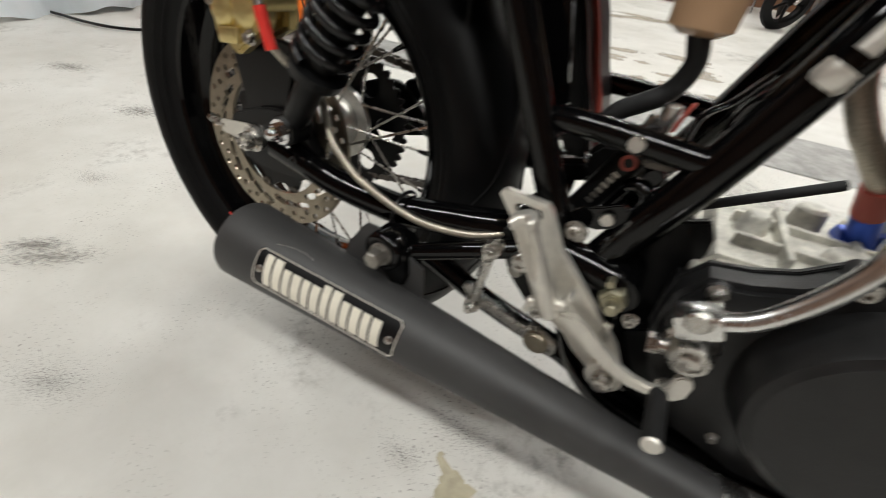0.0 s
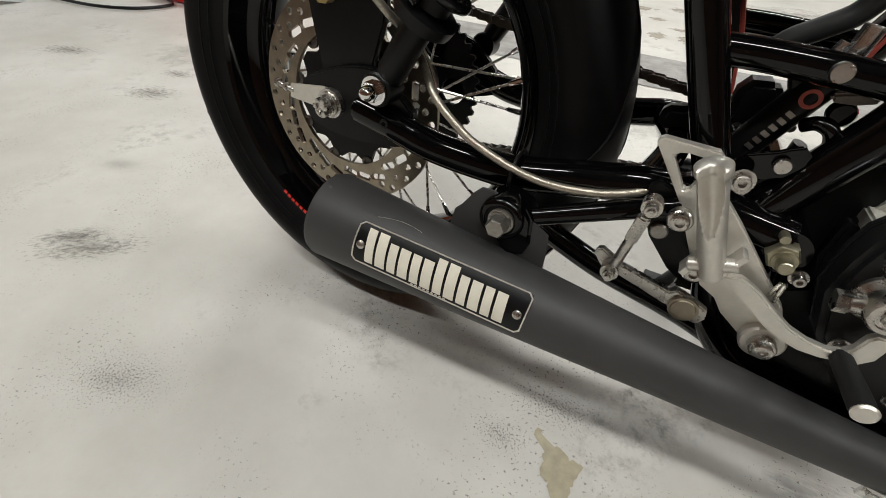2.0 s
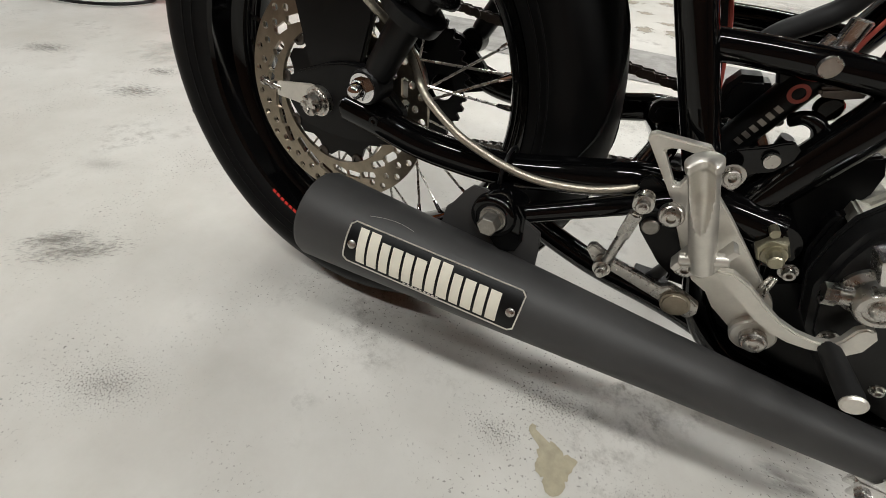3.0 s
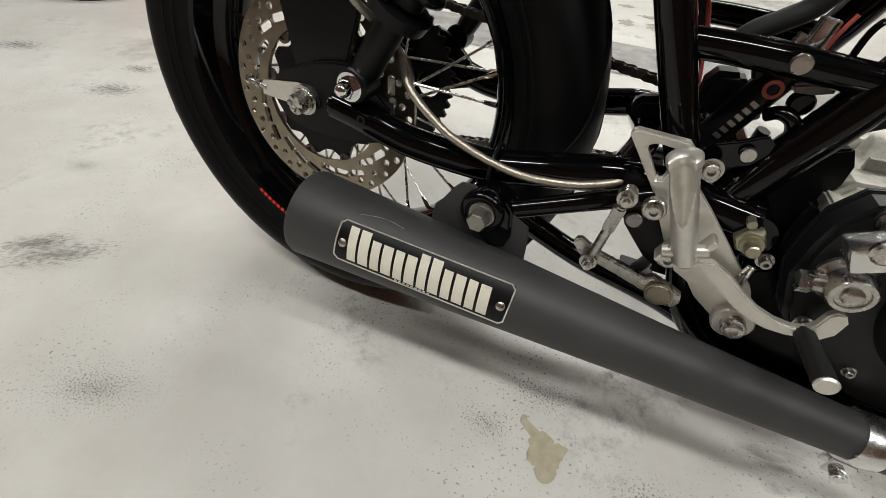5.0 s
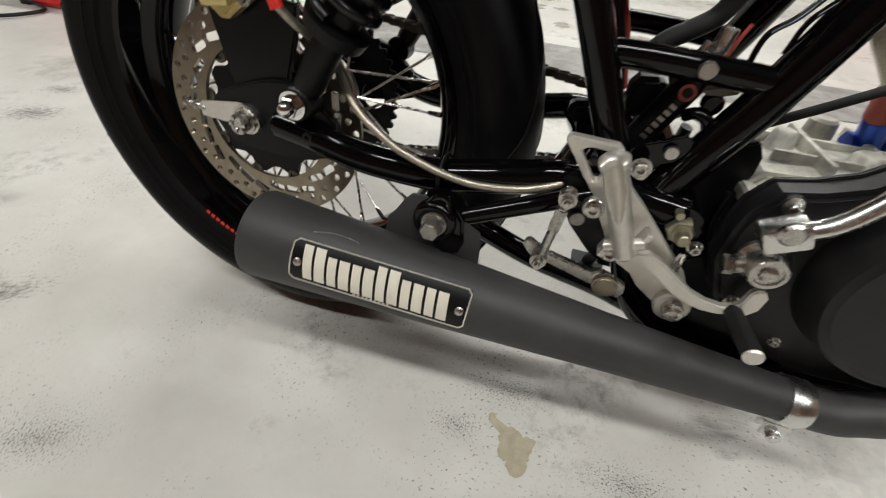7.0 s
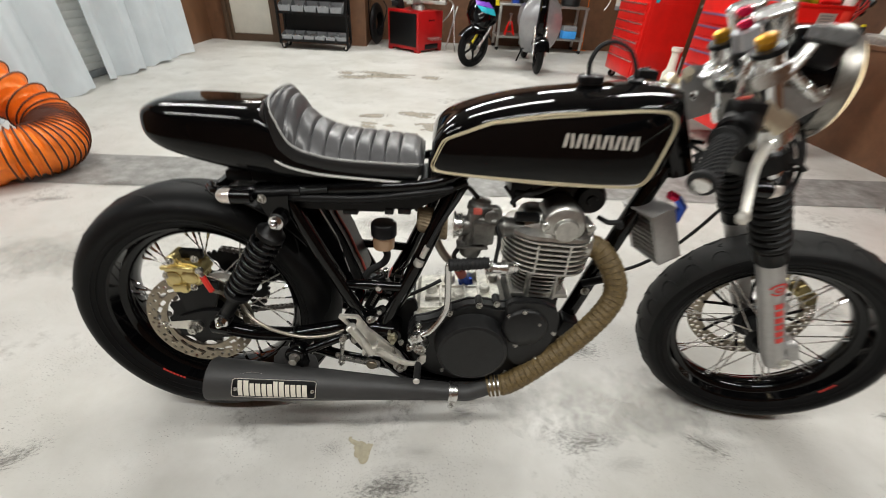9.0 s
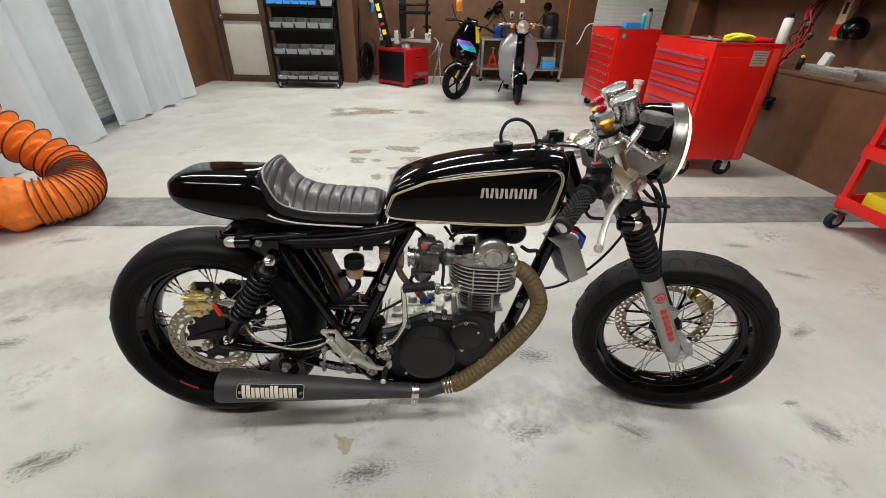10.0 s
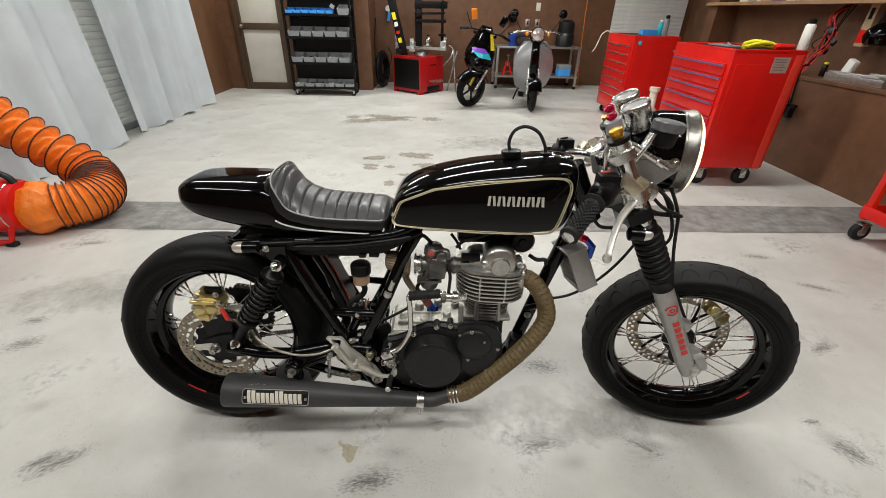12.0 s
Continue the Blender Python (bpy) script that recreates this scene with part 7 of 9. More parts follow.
rod(bm, (1.0435, -0.060, 0.644), (1.0238, -0.060, 0.6646), 0.0092, seg=6)
part("cooler_fitting", bm, "blue_anod", cooler, "blue anodised hose fitting")
bm = bm_new()
rod(bm, (1.0238, -0.060, 0.6646), (1.0079, -0.060, 0.6708), 0.0098, seg=6)
part("cooler_collar", bm, "red_lens", cooler, "red anodised collar")
# front caliper on the far side
bm = bm_new()
ca = FA + Vector((0.105, 0.058, 0.096))
box(bm, ca, (0.036, 0.05, 0.084), 0.010, rot=(0, -58, 0), seg=3)
for k in (-1, 1):
    lathe(bm, ca + Vector((0.018 * k, -0.026, -0.016 * k)), (0, -1, 0), [(0, 0.015), (0.005, 0.014)], 20)
part("front_caliper", bm, "gold", bike, "gold front brake caliper")
for z0 in (0.34, 0.43):
    bm = bm_new()
    x0 = 1.362 - (z0 - 0.285) * 0.53
    box(bm, (x0 + 0.035, FY0 + 0.02, z0), (0.04, 0.03, 0.030), 0.006, rot=(0, 20, 0))
    part("caliper_lug", bm, "alu_fork", bike, "unused caliper lug on the fork")
# side stand, folded down on the far side
bm = bm_new()
tube(bm, [(0.50, 0.10, 0.19), (0.47, 0.17, 0.11), (0.45, 0.215, 0.020)], 0.011, 12)
box(bm, (0.45, 0.222, 0.013), (0.06, 0.045, 0.012), 0.003)
part("side_stand", bm, "black_satin", bike, "black side stand on the floor")


# ---- openings and fixed parts of the room ----
def wavy_sheet(bm, x0, y0, y1, z0, z1, amp, waves, thick=0.004, seed=0, flare=0.0):
    rnd = random.Random(seed)
    ph = rnd.uniform(0, 6)
    ny, nz = 70, 14
    g = []
    for i in range(ny + 1):
        u = i / ny
        row = []
        for j in range(nz + 1):
            v = j / nz
            low = (1 - v) ** 2
            a = amp * (0.45 + 0.55 * (1 - v))
            x = x0 + a * math.sin(2 * math.pi * waves * u + ph + 0.5 * v) + 0.5 * a * math.sin(2 * math.pi * waves * 2.3 * u + 1.7 * ph - v) + flare * low
            y = y0 + (y1 - y0) * u + 0.05 * math.sin(5 * u + ph) * (1 - v)
            z = z0 + (z1 - z0) * v + (0.018 * math.sin(2 * math.pi * waves * u + ph) if j == 0 else 0)
            row.append((Vector((x, y, z)), v))
        g.append(row)
    fr = [[bm.verts.new(p) for p, _ in row] for row in g]
    bk = [[bm.verts.new(p - Vector((thick, 0, 0))) for p, _ in row] for row in g]
    for i in range(ny):
        for j in range(nz):
            bm.faces.new((fr[i][j], fr[i + 1][j], fr[i + 1][j + 1], fr[i][j + 1]))
            bm.faces.new((bk[i][j], bk[i][j + 1], bk[i + 1][j + 1], bk[i + 1][j]))
    for i in range(ny):
        bm.faces.new((fr[i][0], bk[i][0], bk[i + 1][0], fr[i + 1][0]))
    for j in range(nz):
        bm.faces.new((fr[0][j], fr[0][j + 1], bk[0][j + 1], bk[0][j]))
        bm.faces.new((fr[ny][j], bk[ny][j], bk[ny][j + 1], fr[ny][j + 1]))


for ya, yb, wv, sd, fl, lab in ((0.35, 3.02, 5.0, 3, 0.10, "milky white plastic dust sheet hanging beside the shutter"), (3.24, 4.95, 3.0, 8, 0.03, "milky white plastic dust sheet hanging near the door")):
    bm = bm_new()
    wavy_sheet(bm, -2.44, ya, yb, 0.012, 2.6, 0.055, wv, seed=sd, flare=fl)
    tagged(link("plastic_sheet", bm, "sheet", angle=80), lab, "plastic sheet", "hanging dust sheets")
bm = bm_new()
rod(bm, (-2.45, -0.5, 2.60), (-2.45, 5.1, 2.60), 0.012)
rail = tagged(link("sheet_rail", bm, "steel"), "thin steel rail holding the dust sheets", "rail")
for y in (-0.4, 2.0, 5.0):
    bm = bm_new()
    rod(bm, (-2.45, y, 2.60), (-2.45, y, CEILING), 0.006)
    part("hanger", bm, "steel", rail)


def shutter(name, at, width, height, label, pitch=0.062):
    """Slats facing -y of its own pose, its foot at z = 0."""
    root = tagged(new(name), label, "shutter", kind="structure")
    root.matrix_world = at
    bm = bm_new()
    prof = [(0.002, 0.0), (-0.004, 0.003), (-0.007, pitch * 0.35), (-0.007, pitch * 0.75), (-0.003, pitch * 0.95), (0.003, pitch)]
    vs = []
    for x in (0, width):
        vs.append([bm.verts.new((x, y, z)) for y, z in prof] + [bm.verts.new((x, 0.012, pitch)), bm.verts.new((x, 0.012, 0))])
    n = len(vs[0])
    for k in range(n):
        bm.faces.new((vs[0][k], vs[1][k], vs[1][(k + 1) % n], vs[0][(k + 1) % n]))
    bm.faces.new(vs[0])
    bm.faces.new(vs[1][::-1])
    slat = link("slat", bm, "shutter", root, angle=50)
    for k in range(1, int(height / pitch)):
        o = bpy.data.objects.new("slat", slat.data)
        scene.collection.objects.link(o)
        o.parent = root
        o.matrix_basis = Matrix.Translation((0, 0, pitch * k))
    bm = bm_new()
    box(bm, (width / 2, 0.0, -0.03), (width, 0.04, 0.06), 0.004)
    part("bottom_rail", bm, "grey_plastic", root, "dark bottom rail")
    return root


shutter("shutter_1", Matrix.Translation((XL + 0.03, 0.2, 0.065)) @ Matrix.Rotation(radians(90), 4, "Z"), 4.7, 2.6, "pale steel roller shutter behind the dust sheets")
shutter("shutter_2", Matrix.Translation((3.74, YB2 - 0.02, 0.70)), 1.25, 1.95, "pale steel roller shutter in the back wall")

# door with two white panels in a bronze frame
door = tagged(new("door_1"), "closed white two-panel door in a bronze frame", "door", kind="structure")
door.matrix_world = Matrix.Translation((-2.40, YB1, 0))
for nm, c, s, m in (("jamb", (0.02, -0.03, 1.03), (0.06, 0.06, 2.06), "door_frame"), ("jamb", (0.74, -0.03, 1.03), (0.06, 0.06, 2.06), "door_frame"), ("lintel", (0.38, -0.03, 2.085), (0.78, 0.06, 0.05), "door_frame"),
                    ("bottom_rail", (0.38, -0.024, 0.05), (0.66, 0.04, 0.10), "door_frame"), ("lock_rail", (0.38, -0.026, 0.905), (0.66, 0.045, 0.09), "door_frame"), ("top_rail", (0.38, -0.024, 2.02), (0.66, 0.04, 0.08), "door_frame"),
                    ("stile", (0.075, -0.024, 1.03), (0.05, 0.042, 1.96), "door_frame"), ("stile", (0.685, -0.024, 1.03), (0.05, 0.042, 1.96), "door_frame"),
                    ("panel", (0.38, -0.012, 0.48), (0.56, 0.02, 0.76), "door_white"), ("panel", (0.38, -0.012, 1.465), (0.56, 0.02, 1.03), "door_white")):
    bm = bm_new()
    box(bm, c, s, 0.004)
    part(nm, bm, m, door)
bm = bm_new()
lathe(bm, (0.105, -0.048, 0.905), (0, -1, 0), [(0, 0.026), (0.006, 0.026), (0.008, 0.012), (0.03, 0.012), (0.034, 0.024), (0.055, 0.026), (0.062, 0.018)], 24)
part("door_knob", bm, "steel", door, "round steel door knob")

# worn concrete strip across the floor
bm = bm_new()
n = 80
lo, hi = [], []
for i in range(n + 1):
    x = XL + (XR + 0.4 - XL) * i / n
    lo.append(bm.verts.new((x, 1.225 + 0.006 * noise.noise((x * 5, 0, 0)), 0.0025)))
    hi.append(bm.verts.new((x, 1.63 + 0.012 * noise.noise((x * 3, 4, 0)), 0.0025)))
for i in range(n):
    bm.faces.new((lo[i], lo[i + 1], hi[i + 1], hi[i]))
tagged(link("floor_strip", bm, "strip"), "worn bare concrete strip across the floor", "floor strip", kind="structure")


def blot(name, cx, cy, r, material, label, seed, sx=1.0, sy=1.0, rag=0.35, z=0.0012):
    bm = bm_new()
    n = 56
    rim = []
    for k in range(n):
        a = 2 * math.pi * k / n
        q = r * (1 + rag * noise.noise((math.cos(a) * 1.6 + seed, math.sin(a) * 1.6, seed)) + rag * 0.5 * noise.noise((math.cos(a) * 5 + seed, math.sin(a) * 5, seed)))
        rim.append(bm.verts.new((cx + q * sx * math.cos(a), cy + q * sy * math.sin(a), z)))
    bm.faces.new(rim)
    return tagged(link(name, bm, material, smooth=False), label, "stain", kind="stuff")


blot("spill_stain", 0.362, -0.238, 0.028, "stain", "dried beige spill on the concrete floor", 3, 0.85, 1.0, 0.5)
bm = bm_new()
tube(bm, [(0.352, -0.222, 0.0008), (0.338, -0.214, 0.0008), (0.326, -0.206, 0.0008), (0.326, -0.198, 0.0008)], lambda u: 0.008 * (1 - 0.6 * u), 8, 6, flat=0.15)
tagged(link("spill_stain", bm, "stain"), "dried beige drip beside the spill", "stain", kind="stuff")


LEVEL = [0.0010]


def patch(name, cx, cy, sx, sy, rz, material, label):
    """A thin film of dirt on the floor, each a little above the last."""
    LEVEL[0] += 0.00004
    bm = bm_new()
    n = 40
    c, s = math.cos(radians(rz)), math.sin(radians(rz))
    rim = [bm.verts.new((sx * math.cos(2 * math.pi * k / n), sy * math.sin(2 * math.pi * k / n), 0)) for k in range(n)]
    bm.faces.new(rim)
    ob = link(name, bm, material, smooth=False)
    ob.matrix_world = pose(cx, cy, LEVEL[0], 0, 0, rz)
    return tagged(ob, label, "stain", kind="stuff")


rs = random.Random(5)
for k in range(12):
    patch("water_stain", rs.gauss(0.06, 0.27), rs.gauss(4.25, 0.15), rs.uniform(0.10, 0.24), rs.uniform(0.06, 0.14), rs.uniform(-12, 12), "wet", "old brownish water stain on the floor")
for k in range(15):
    patch("water_stain", rs.gauss(0.28, 0.24), rs.gauss(2.42, 0.21), rs.uniform(0.05, 0.15), rs.uniform(0.04, 0.10), rs.uniform(-15, 15), "wet", "old brownish water stain on the floor")
SCUFFS = [(-1.00, 0.24, 0.14, 0.08, 20), (-0.48, -0.26, 0.15, 0.05, 38), (-1.07, 0.38, 0.10, 0.05, 10), (1.03, 0.11, 0.15, 0.08, -10), (1.88, -0.145, 0.06, 0.03, 8), (2.44, 0.93, 0.16, 0.05, -8), (0.43, -0.33, 0.16, 0.06, 12),
          (1.92, -0.26, 0.10, 0.07, -35), (2.54, 0.63, 0.18, 0.05, -25), (1.27, -0.23, 0.12, 0.03, -30), (-0.54, -0.26, 0.10, 0.04, 40), (-1.55, 0.33, 0.16, 0.08, 15), (-1.10, 1.24, 0.22, 0.07, 5),
          (-1.30, 1.05, 0.18, 0.05, 12), (0.95, -0.22, 0.14, 0.05, 15), (2.2, 0.2, 0.14, 0.05, 30), (-0.75, 0.62, 0.15, 0.05, 8)]
for x, y, a, b, r in SCUFFS:
    patch("floor_scuff", x, y, a, b, r, "scuff_mark", "dark scuffed dirt worn into the floor paint")
for x, y, a, b, r in ((0.34, -0.16, 0.16, 0.07, 5), (-0.20, -0.40, 0.20, 0.10, 20), (0.28, -0.23, 0.09, 0.05, 0), (0.50, -0.24, 0.16, 0.07, 0), (-0.53, -0.25, 0.14, 0.07, 35), (0.93, -0.19, 0.25, 0.10, 10),
                      (1.04, -0.28, 0.20, 0.08, 0), (0.42, -0.33, 0.22, 0.09, 8), (1.30, -0.22, 0.22, 0.06, -20), (1.9, -0.22, 0.20, 0.10, -20), (-0.70, -0.06, 0.14, 0.08, 15)):
    patch("floor_grit", x, y, a, b, r, "grit", "fine dark grit scattered on the floor")
for x, y, a, b, r in ((1.10, -0.10, 0.40, 0.14, 5), (1.9, 0.4, 0.45, 0.16, -20), (0.6, 0.9, 0.7, 0.15, 4), (-0.9, 0.6, 0.5, 0.2, 10), (1.4, 3.2, 0.8, 0.3, 5)):
    patch("floor_smear", x, y, a, b, r, "haze", "faint grey smear on the floor paint")

# ceiling lamps
for lx, ly in LAMPS:
    fx = thing("ceiling_lamp", (lx, ly, CEILING), "white twin-tube ceiling lamp, lit", "ceiling lamp", group="ceiling lamps")
    bm = bm_new()
    box(bm, (0, 0, -0.03), (1.28, 0.20, 0.06), 0.006)
    part("housing", bm, "white_plastic", fx)
    for q in (-1, 1):
        bm = bm_new()
        rod(bm, (-0.61, q * 0.05, -0.075), (0.61, q * 0.05, -0.075), 0.013, seg=12)
        part("tube", bm, "lamp_glow", fx, "glowing fluorescent tube")


# ---- wheeled tool chests ----
def caster(bm_w, bm_f, x, y, r):
    rod(bm_w, (x, y - 0.018, r), (x, y + 0.018, r), r, seg=22, bevel=0.005)
    box(bm_f, (x, y, r * 1.9), (r * 1.2, 0.06, 0.008), 0.002)
    for q in (-1, 1):
        box(bm_f, (x, y + q * 0.024, r * 1.35), (r * 0.7, 0.005, r * 1.2), 0.002)


def tool_chest(x0, x1, y0, y1, z0, z1, rows, handle, label):
    ch = thing("tool_chest", (x0, y0, 0), label, "tool chest", group="rolling tool chests")
    w, d, h = x1 - x0, y1 - y0, z1 - z0
    bm = bm_new()
    box(bm, (w / 2, d / 2, z0 + h / 2), (w, d, h), 0.012)
    body = part("body", bm, "red_paint", ch)
    bm = bm_new()
    box(bm, (w / 2, -0.003, z0 + h / 2 - 0.02), (w * 0.86, 0.006, h * 0.86), 0.002)
    part("side_panel", bm, "red_paint", ch, "pressed red side panel")
    z = z1 - 0.075
    for k, hh in enumerate(rows):
        bm = bm_new()
        box(bm, (-0.006, d / 2, z - hh / 2), (0.014, d * 0.90, hh - 0.008), 0.003)
        dr = part("drawer", bm, "red_paint", ch)
        bm = bm_new()
        box(bm, (-0.018, d / 2, z - 0.020), (0.014, d * 0.88, 0.014), 0.004)
        part("drawer_handle", bm, handle, dr, "bright full-width drawer pull")
        z -= hh
    bm = bm_new()
    for cx, cy, sx, sy in ((w / 2, 0.012, w, 0.024), (w / 2, d - 0.012, w, 0.024), (0.012, d / 2, 0.024, d - 0.05), (w - 0.012, d / 2, 0.024, d - 0.05)):
        box(bm, (cx, cy, z1 + 0.004), (sx, sy, 0.022), 0.004)
    part("top_rim", bm, "red_paint", ch)
    bm = bm_new()
    box(bm, (w / 2, d / 2, z1 + 0.002), (w - 0.05, d - 0.05, 0.006))
    part("top_mat", bm, "black_plastic", ch, "black rubber top mat")
    for px in (0.08, w - 0.08):
        for py in (0.08, d - 0.08):
            bw, bf = bm_new(), bm_new()
            caster(bw, bf, px, py, z0 * 0.45)
            fk = part("caster", bf, "steel", ch)
            part("caster_wheel", bw, "rubber_soft", fk)
    bm = bm_new()
    tube(bm, [(0.02, d + 0.005, z1 - 0.06), (0.02, d + 0.05, z1 - 0.06), (w - 0.02, d + 0.05, z1 - 0.06), (w - 0.02, d + 0.005, z1 - 0.06)], 0.010, 10, smooth=False)
    part("push_handle", bm, "steel", ch)
    return ch, w, d


ch, _, _ = tool_chest(2.66, 3.17, 2.02, 2.80, 0.15, 0.965, [0.085, 0.085, 0.085, 0.11, 0.11, 0.12, 0.13], "purple", "red rolling tool chest with purple drawer pulls and oddments on top")
bm = bm_new()
box(bm, (0.34, -0.008, 0.885), (0.115, 0.002, 0.10))
lab = part("data_label", bm, "letter_silver", ch, "pale data label")
bm = bm_new()
for k in range(5):
    box(bm, (0.335, -0.0095, 0.92 - 0.016 * k), (0.085 - 0.012 * (k % 3), 0.001, 0.005))
part("label_print", bm, "grey_plastic", lab, "rows of unreadable print")
bm = bm_new()
box(bm, (0.455, -0.0075, 0.55), (0.055, 0.003, 0.80), 0.001)
part("side_rib", bm, "red_light", ch, "lighter red side rib")
ch1, _, _ = tool_chest(2.90, 3.43, 4.16, 4.95, 0.10, 0.945, [0.095, 0.095, 0.095, 0.095, 0.095, 0.095, 0.18], "alu_polish", "red rolling tool chest with steel drawer pulls")
bm = bm_new()
rod(bm, (0.07, -0.006, 0.89), (0.07, -0.002, 0.89), 0.022, seg=20)
part("round_badge", bm, "teal", ch1, "small green round badge")
bm = bm_new()
tube(bm, [(2.92, 4.90, 0.955), (2.86, 4.92, 0.98), (2.80, 4.93, 0.94), (2.77, 4.93, 0.86), (2.74, 4.92, 0.78), (2.70, 4.9, 0.74)], 0.006, 8)
tagged(link("air_line", bm, "white_plastic"), "white air line hanging off the tool chest", "air line")

# on the near chest
bm = bm_new()
r2 = random.Random(2)
for k in range(9):
    a = k / 8
    tube(bm, [(2.80 + 0.05 * a, 2.16 + 0.02 * math.sin(k), 0.985 + 0.010 * (k % 3)), (2.87 + 0.02 * math.sin(k * 2), 2.14 + 0.03 * math.cos(k), 1.01 + 0.014 * math.sin(k)), (2.95 + 0.03 * a, 2.15 + 0.03 * math.sin(k * 1.7), 0.995 + 0.014 * (k % 2)), (3.00 + 0.01 * k / 3, 2.13, 0.983)], 0.020, 8, 6, flat=0.7)
tagged(link("work_cloth", bm, "yellow", angle=80), "crumpled yellow cloth on the tool chest", "cloth")
for (px, py), nm in (((3.045, 2.10), "air_ratchet"), ((3.05, 2.17), "air_ratchet")):
    t = thing(nm, (px, py, 0.972), "small red air ratchet lying on the chest", "air tool", rz=8, group="air tools")
    bm = bm_new()
    lathe(bm, (-0.07, 0, 0.022), (1, 0, 0), [(0, 0.012), (0.01, 0.02), (0.08, 0.021), (0.11, 0.016), (0.14, 0.018), (0.15, 0.012)], 20)
    part("body", bm, "red_paint", t)
    bm = bm_new()
    lathe(bm, (0.08, 0, 0.022), (1, 0, 0), [(0, 0.010), (0.02, 0.014), (0.028, 0.010)], 14)
    part("nose", bm, "steel", t)


def bottle(name, x, y, z, r, h, body, cap, label, cat, group=""):
    t = thing(name, (x, y, z), label, cat, group=group)
    bm = bm_new()
    lathe(bm, (0, 0, 0), (0, 0, 1), [(0, r * 0.92), (0.005, r), (h * 0.76, r), (h * 0.82, r * 0.8), (h * 0.84, r * 0.45)], 24)
    part("body", bm, body, t)
    bm = bm_new()
    lathe(bm, (0, 0, h * 0.83), (0, 0, 1), [(0, r * 0.5), (h * 0.03, r * 0.72), (h * 0.13, r * 0.70), (h * 0.17, r * 0.4)], 20)
    part("cap", bm, cap, t)
    return t


bottle("spray_can", 3.135, 2.05, 0.980, 0.031, 0.19, "white_plastic", "black_plastic", "white spray can with black cap on the chest", "spray can", "spray cans")
bottle("spray_can", 3.24, 4.20, 0.960, 0.030, 0.21, "grey_plastic", "black_plastic", "grey spray can with dark cap on the chest", "spray can", "spray cans")
bottle("spray_can", 3.21, 4.26, 0.960, 0.026, 0.16, "teal", "white_plastic", "teal spray can with white cap on the chest", "spray can", "spray cans")
t = thing("plastic_crate", (3.10, 4.30, 0.955), "small blue plastic crate on the chest", "crate")
for c, s in (((0, 0, 0.005), (0.17, 0.11, 0.008)), ((-0.083, 0, 0.035), (0.005, 0.11, 0.06)), ((0.083, 0, 0.035), (0.005, 0.11, 0.06)), ((0, -0.053, 0.035), (0.16, 0.005, 0.06)), ((0, 0.053, 0.035), (0.16, 0.005, 0.06))):
    bm = bm_new()
    box(bm, c, s, 0.001)
    part("crate_side", bm, "blue_plastic", t)
bm = bm_new()
for k in range(5):
    rod(bm, (2.99 + 0.02 * k, 4.28 + 0.015 * k, 0.965), (3.03 + 0.02 * k, 4.34, 0.975), 0.010)
tagged(link("loose_sockets", bm, "steel"), "loose steel sockets lying on the chest", "sockets", kind="stuff")
bm = bm_new()
box(bm, (2.86, 2.45, 0.978), (0.10, 0.30, 0.012), 0.004)
rod(bm, (2.80, 2.30, 0.985), (2.98, 2.62, 0.985), 0.008)
tagged(link("tool_tray", bm, "grey_plastic"), "grey tray with a bar on the tool chest", "tray")
t = thing("hand_pump", (2.64, 2.86, 0.0), "cream plastic pump standing behind the chest", "pump")
bm = bm_new()
lathe(bm, (0, 0.06, 0), (0, 0, 1), [(0, 0.06), (0.4, 0.06), (0.43, 0.035), (0.56, 0.032), (0.57, 0.045), (0.60, 0.045)], 20)
part("body", bm, "letter_cream", t)

# ---- wheeled bin rack ----
rack = thing("bin_rack", (-1.50, 5.72, 0), "black wheeled rack carrying rows of parts bins", "bin rack")
for x in (0.015, 0.945):
    for y in (0.0, 0.30):
        bm = bm_new()
        box(bm, (x, y + (0.0 if y else 0.0), 0.93), (0.03, 0.03, 1.74), 0.003)
        part("post", bm, "black_satin", rack)
for z in (0.10, 0.44, 0.78, 1.07, 1.36, 1.62):
    bm = bm_new()
    box(bm, (0.48, 0.15, z), (0.93, 0.33, 0.014), 0.003, rot=(-6 if z > 0.2 else 0, 0, 0))
    box(bm, (0.48, -0.02, z + 0.012), (0.93, 0.012, 0.035), 0.002)
    part("shelf_board", bm, "black_satin", rack)
bm = bm_new()
box(bm, (0.48, 0.31, 0.95), (0.90, 0.006, 1.60))
part("back_panel", bm, "black_satin", rack)
for x in (0.05, 0.91):
    for y in (0.03, 0.27):
        bw, bf = bm_new(), bm_new()
        caster(bw, bf, x, y, 0.035)
        fk = part("caster", bf, "steel", rack)
        part("caster_wheel", bw, "rubber_soft", fk)


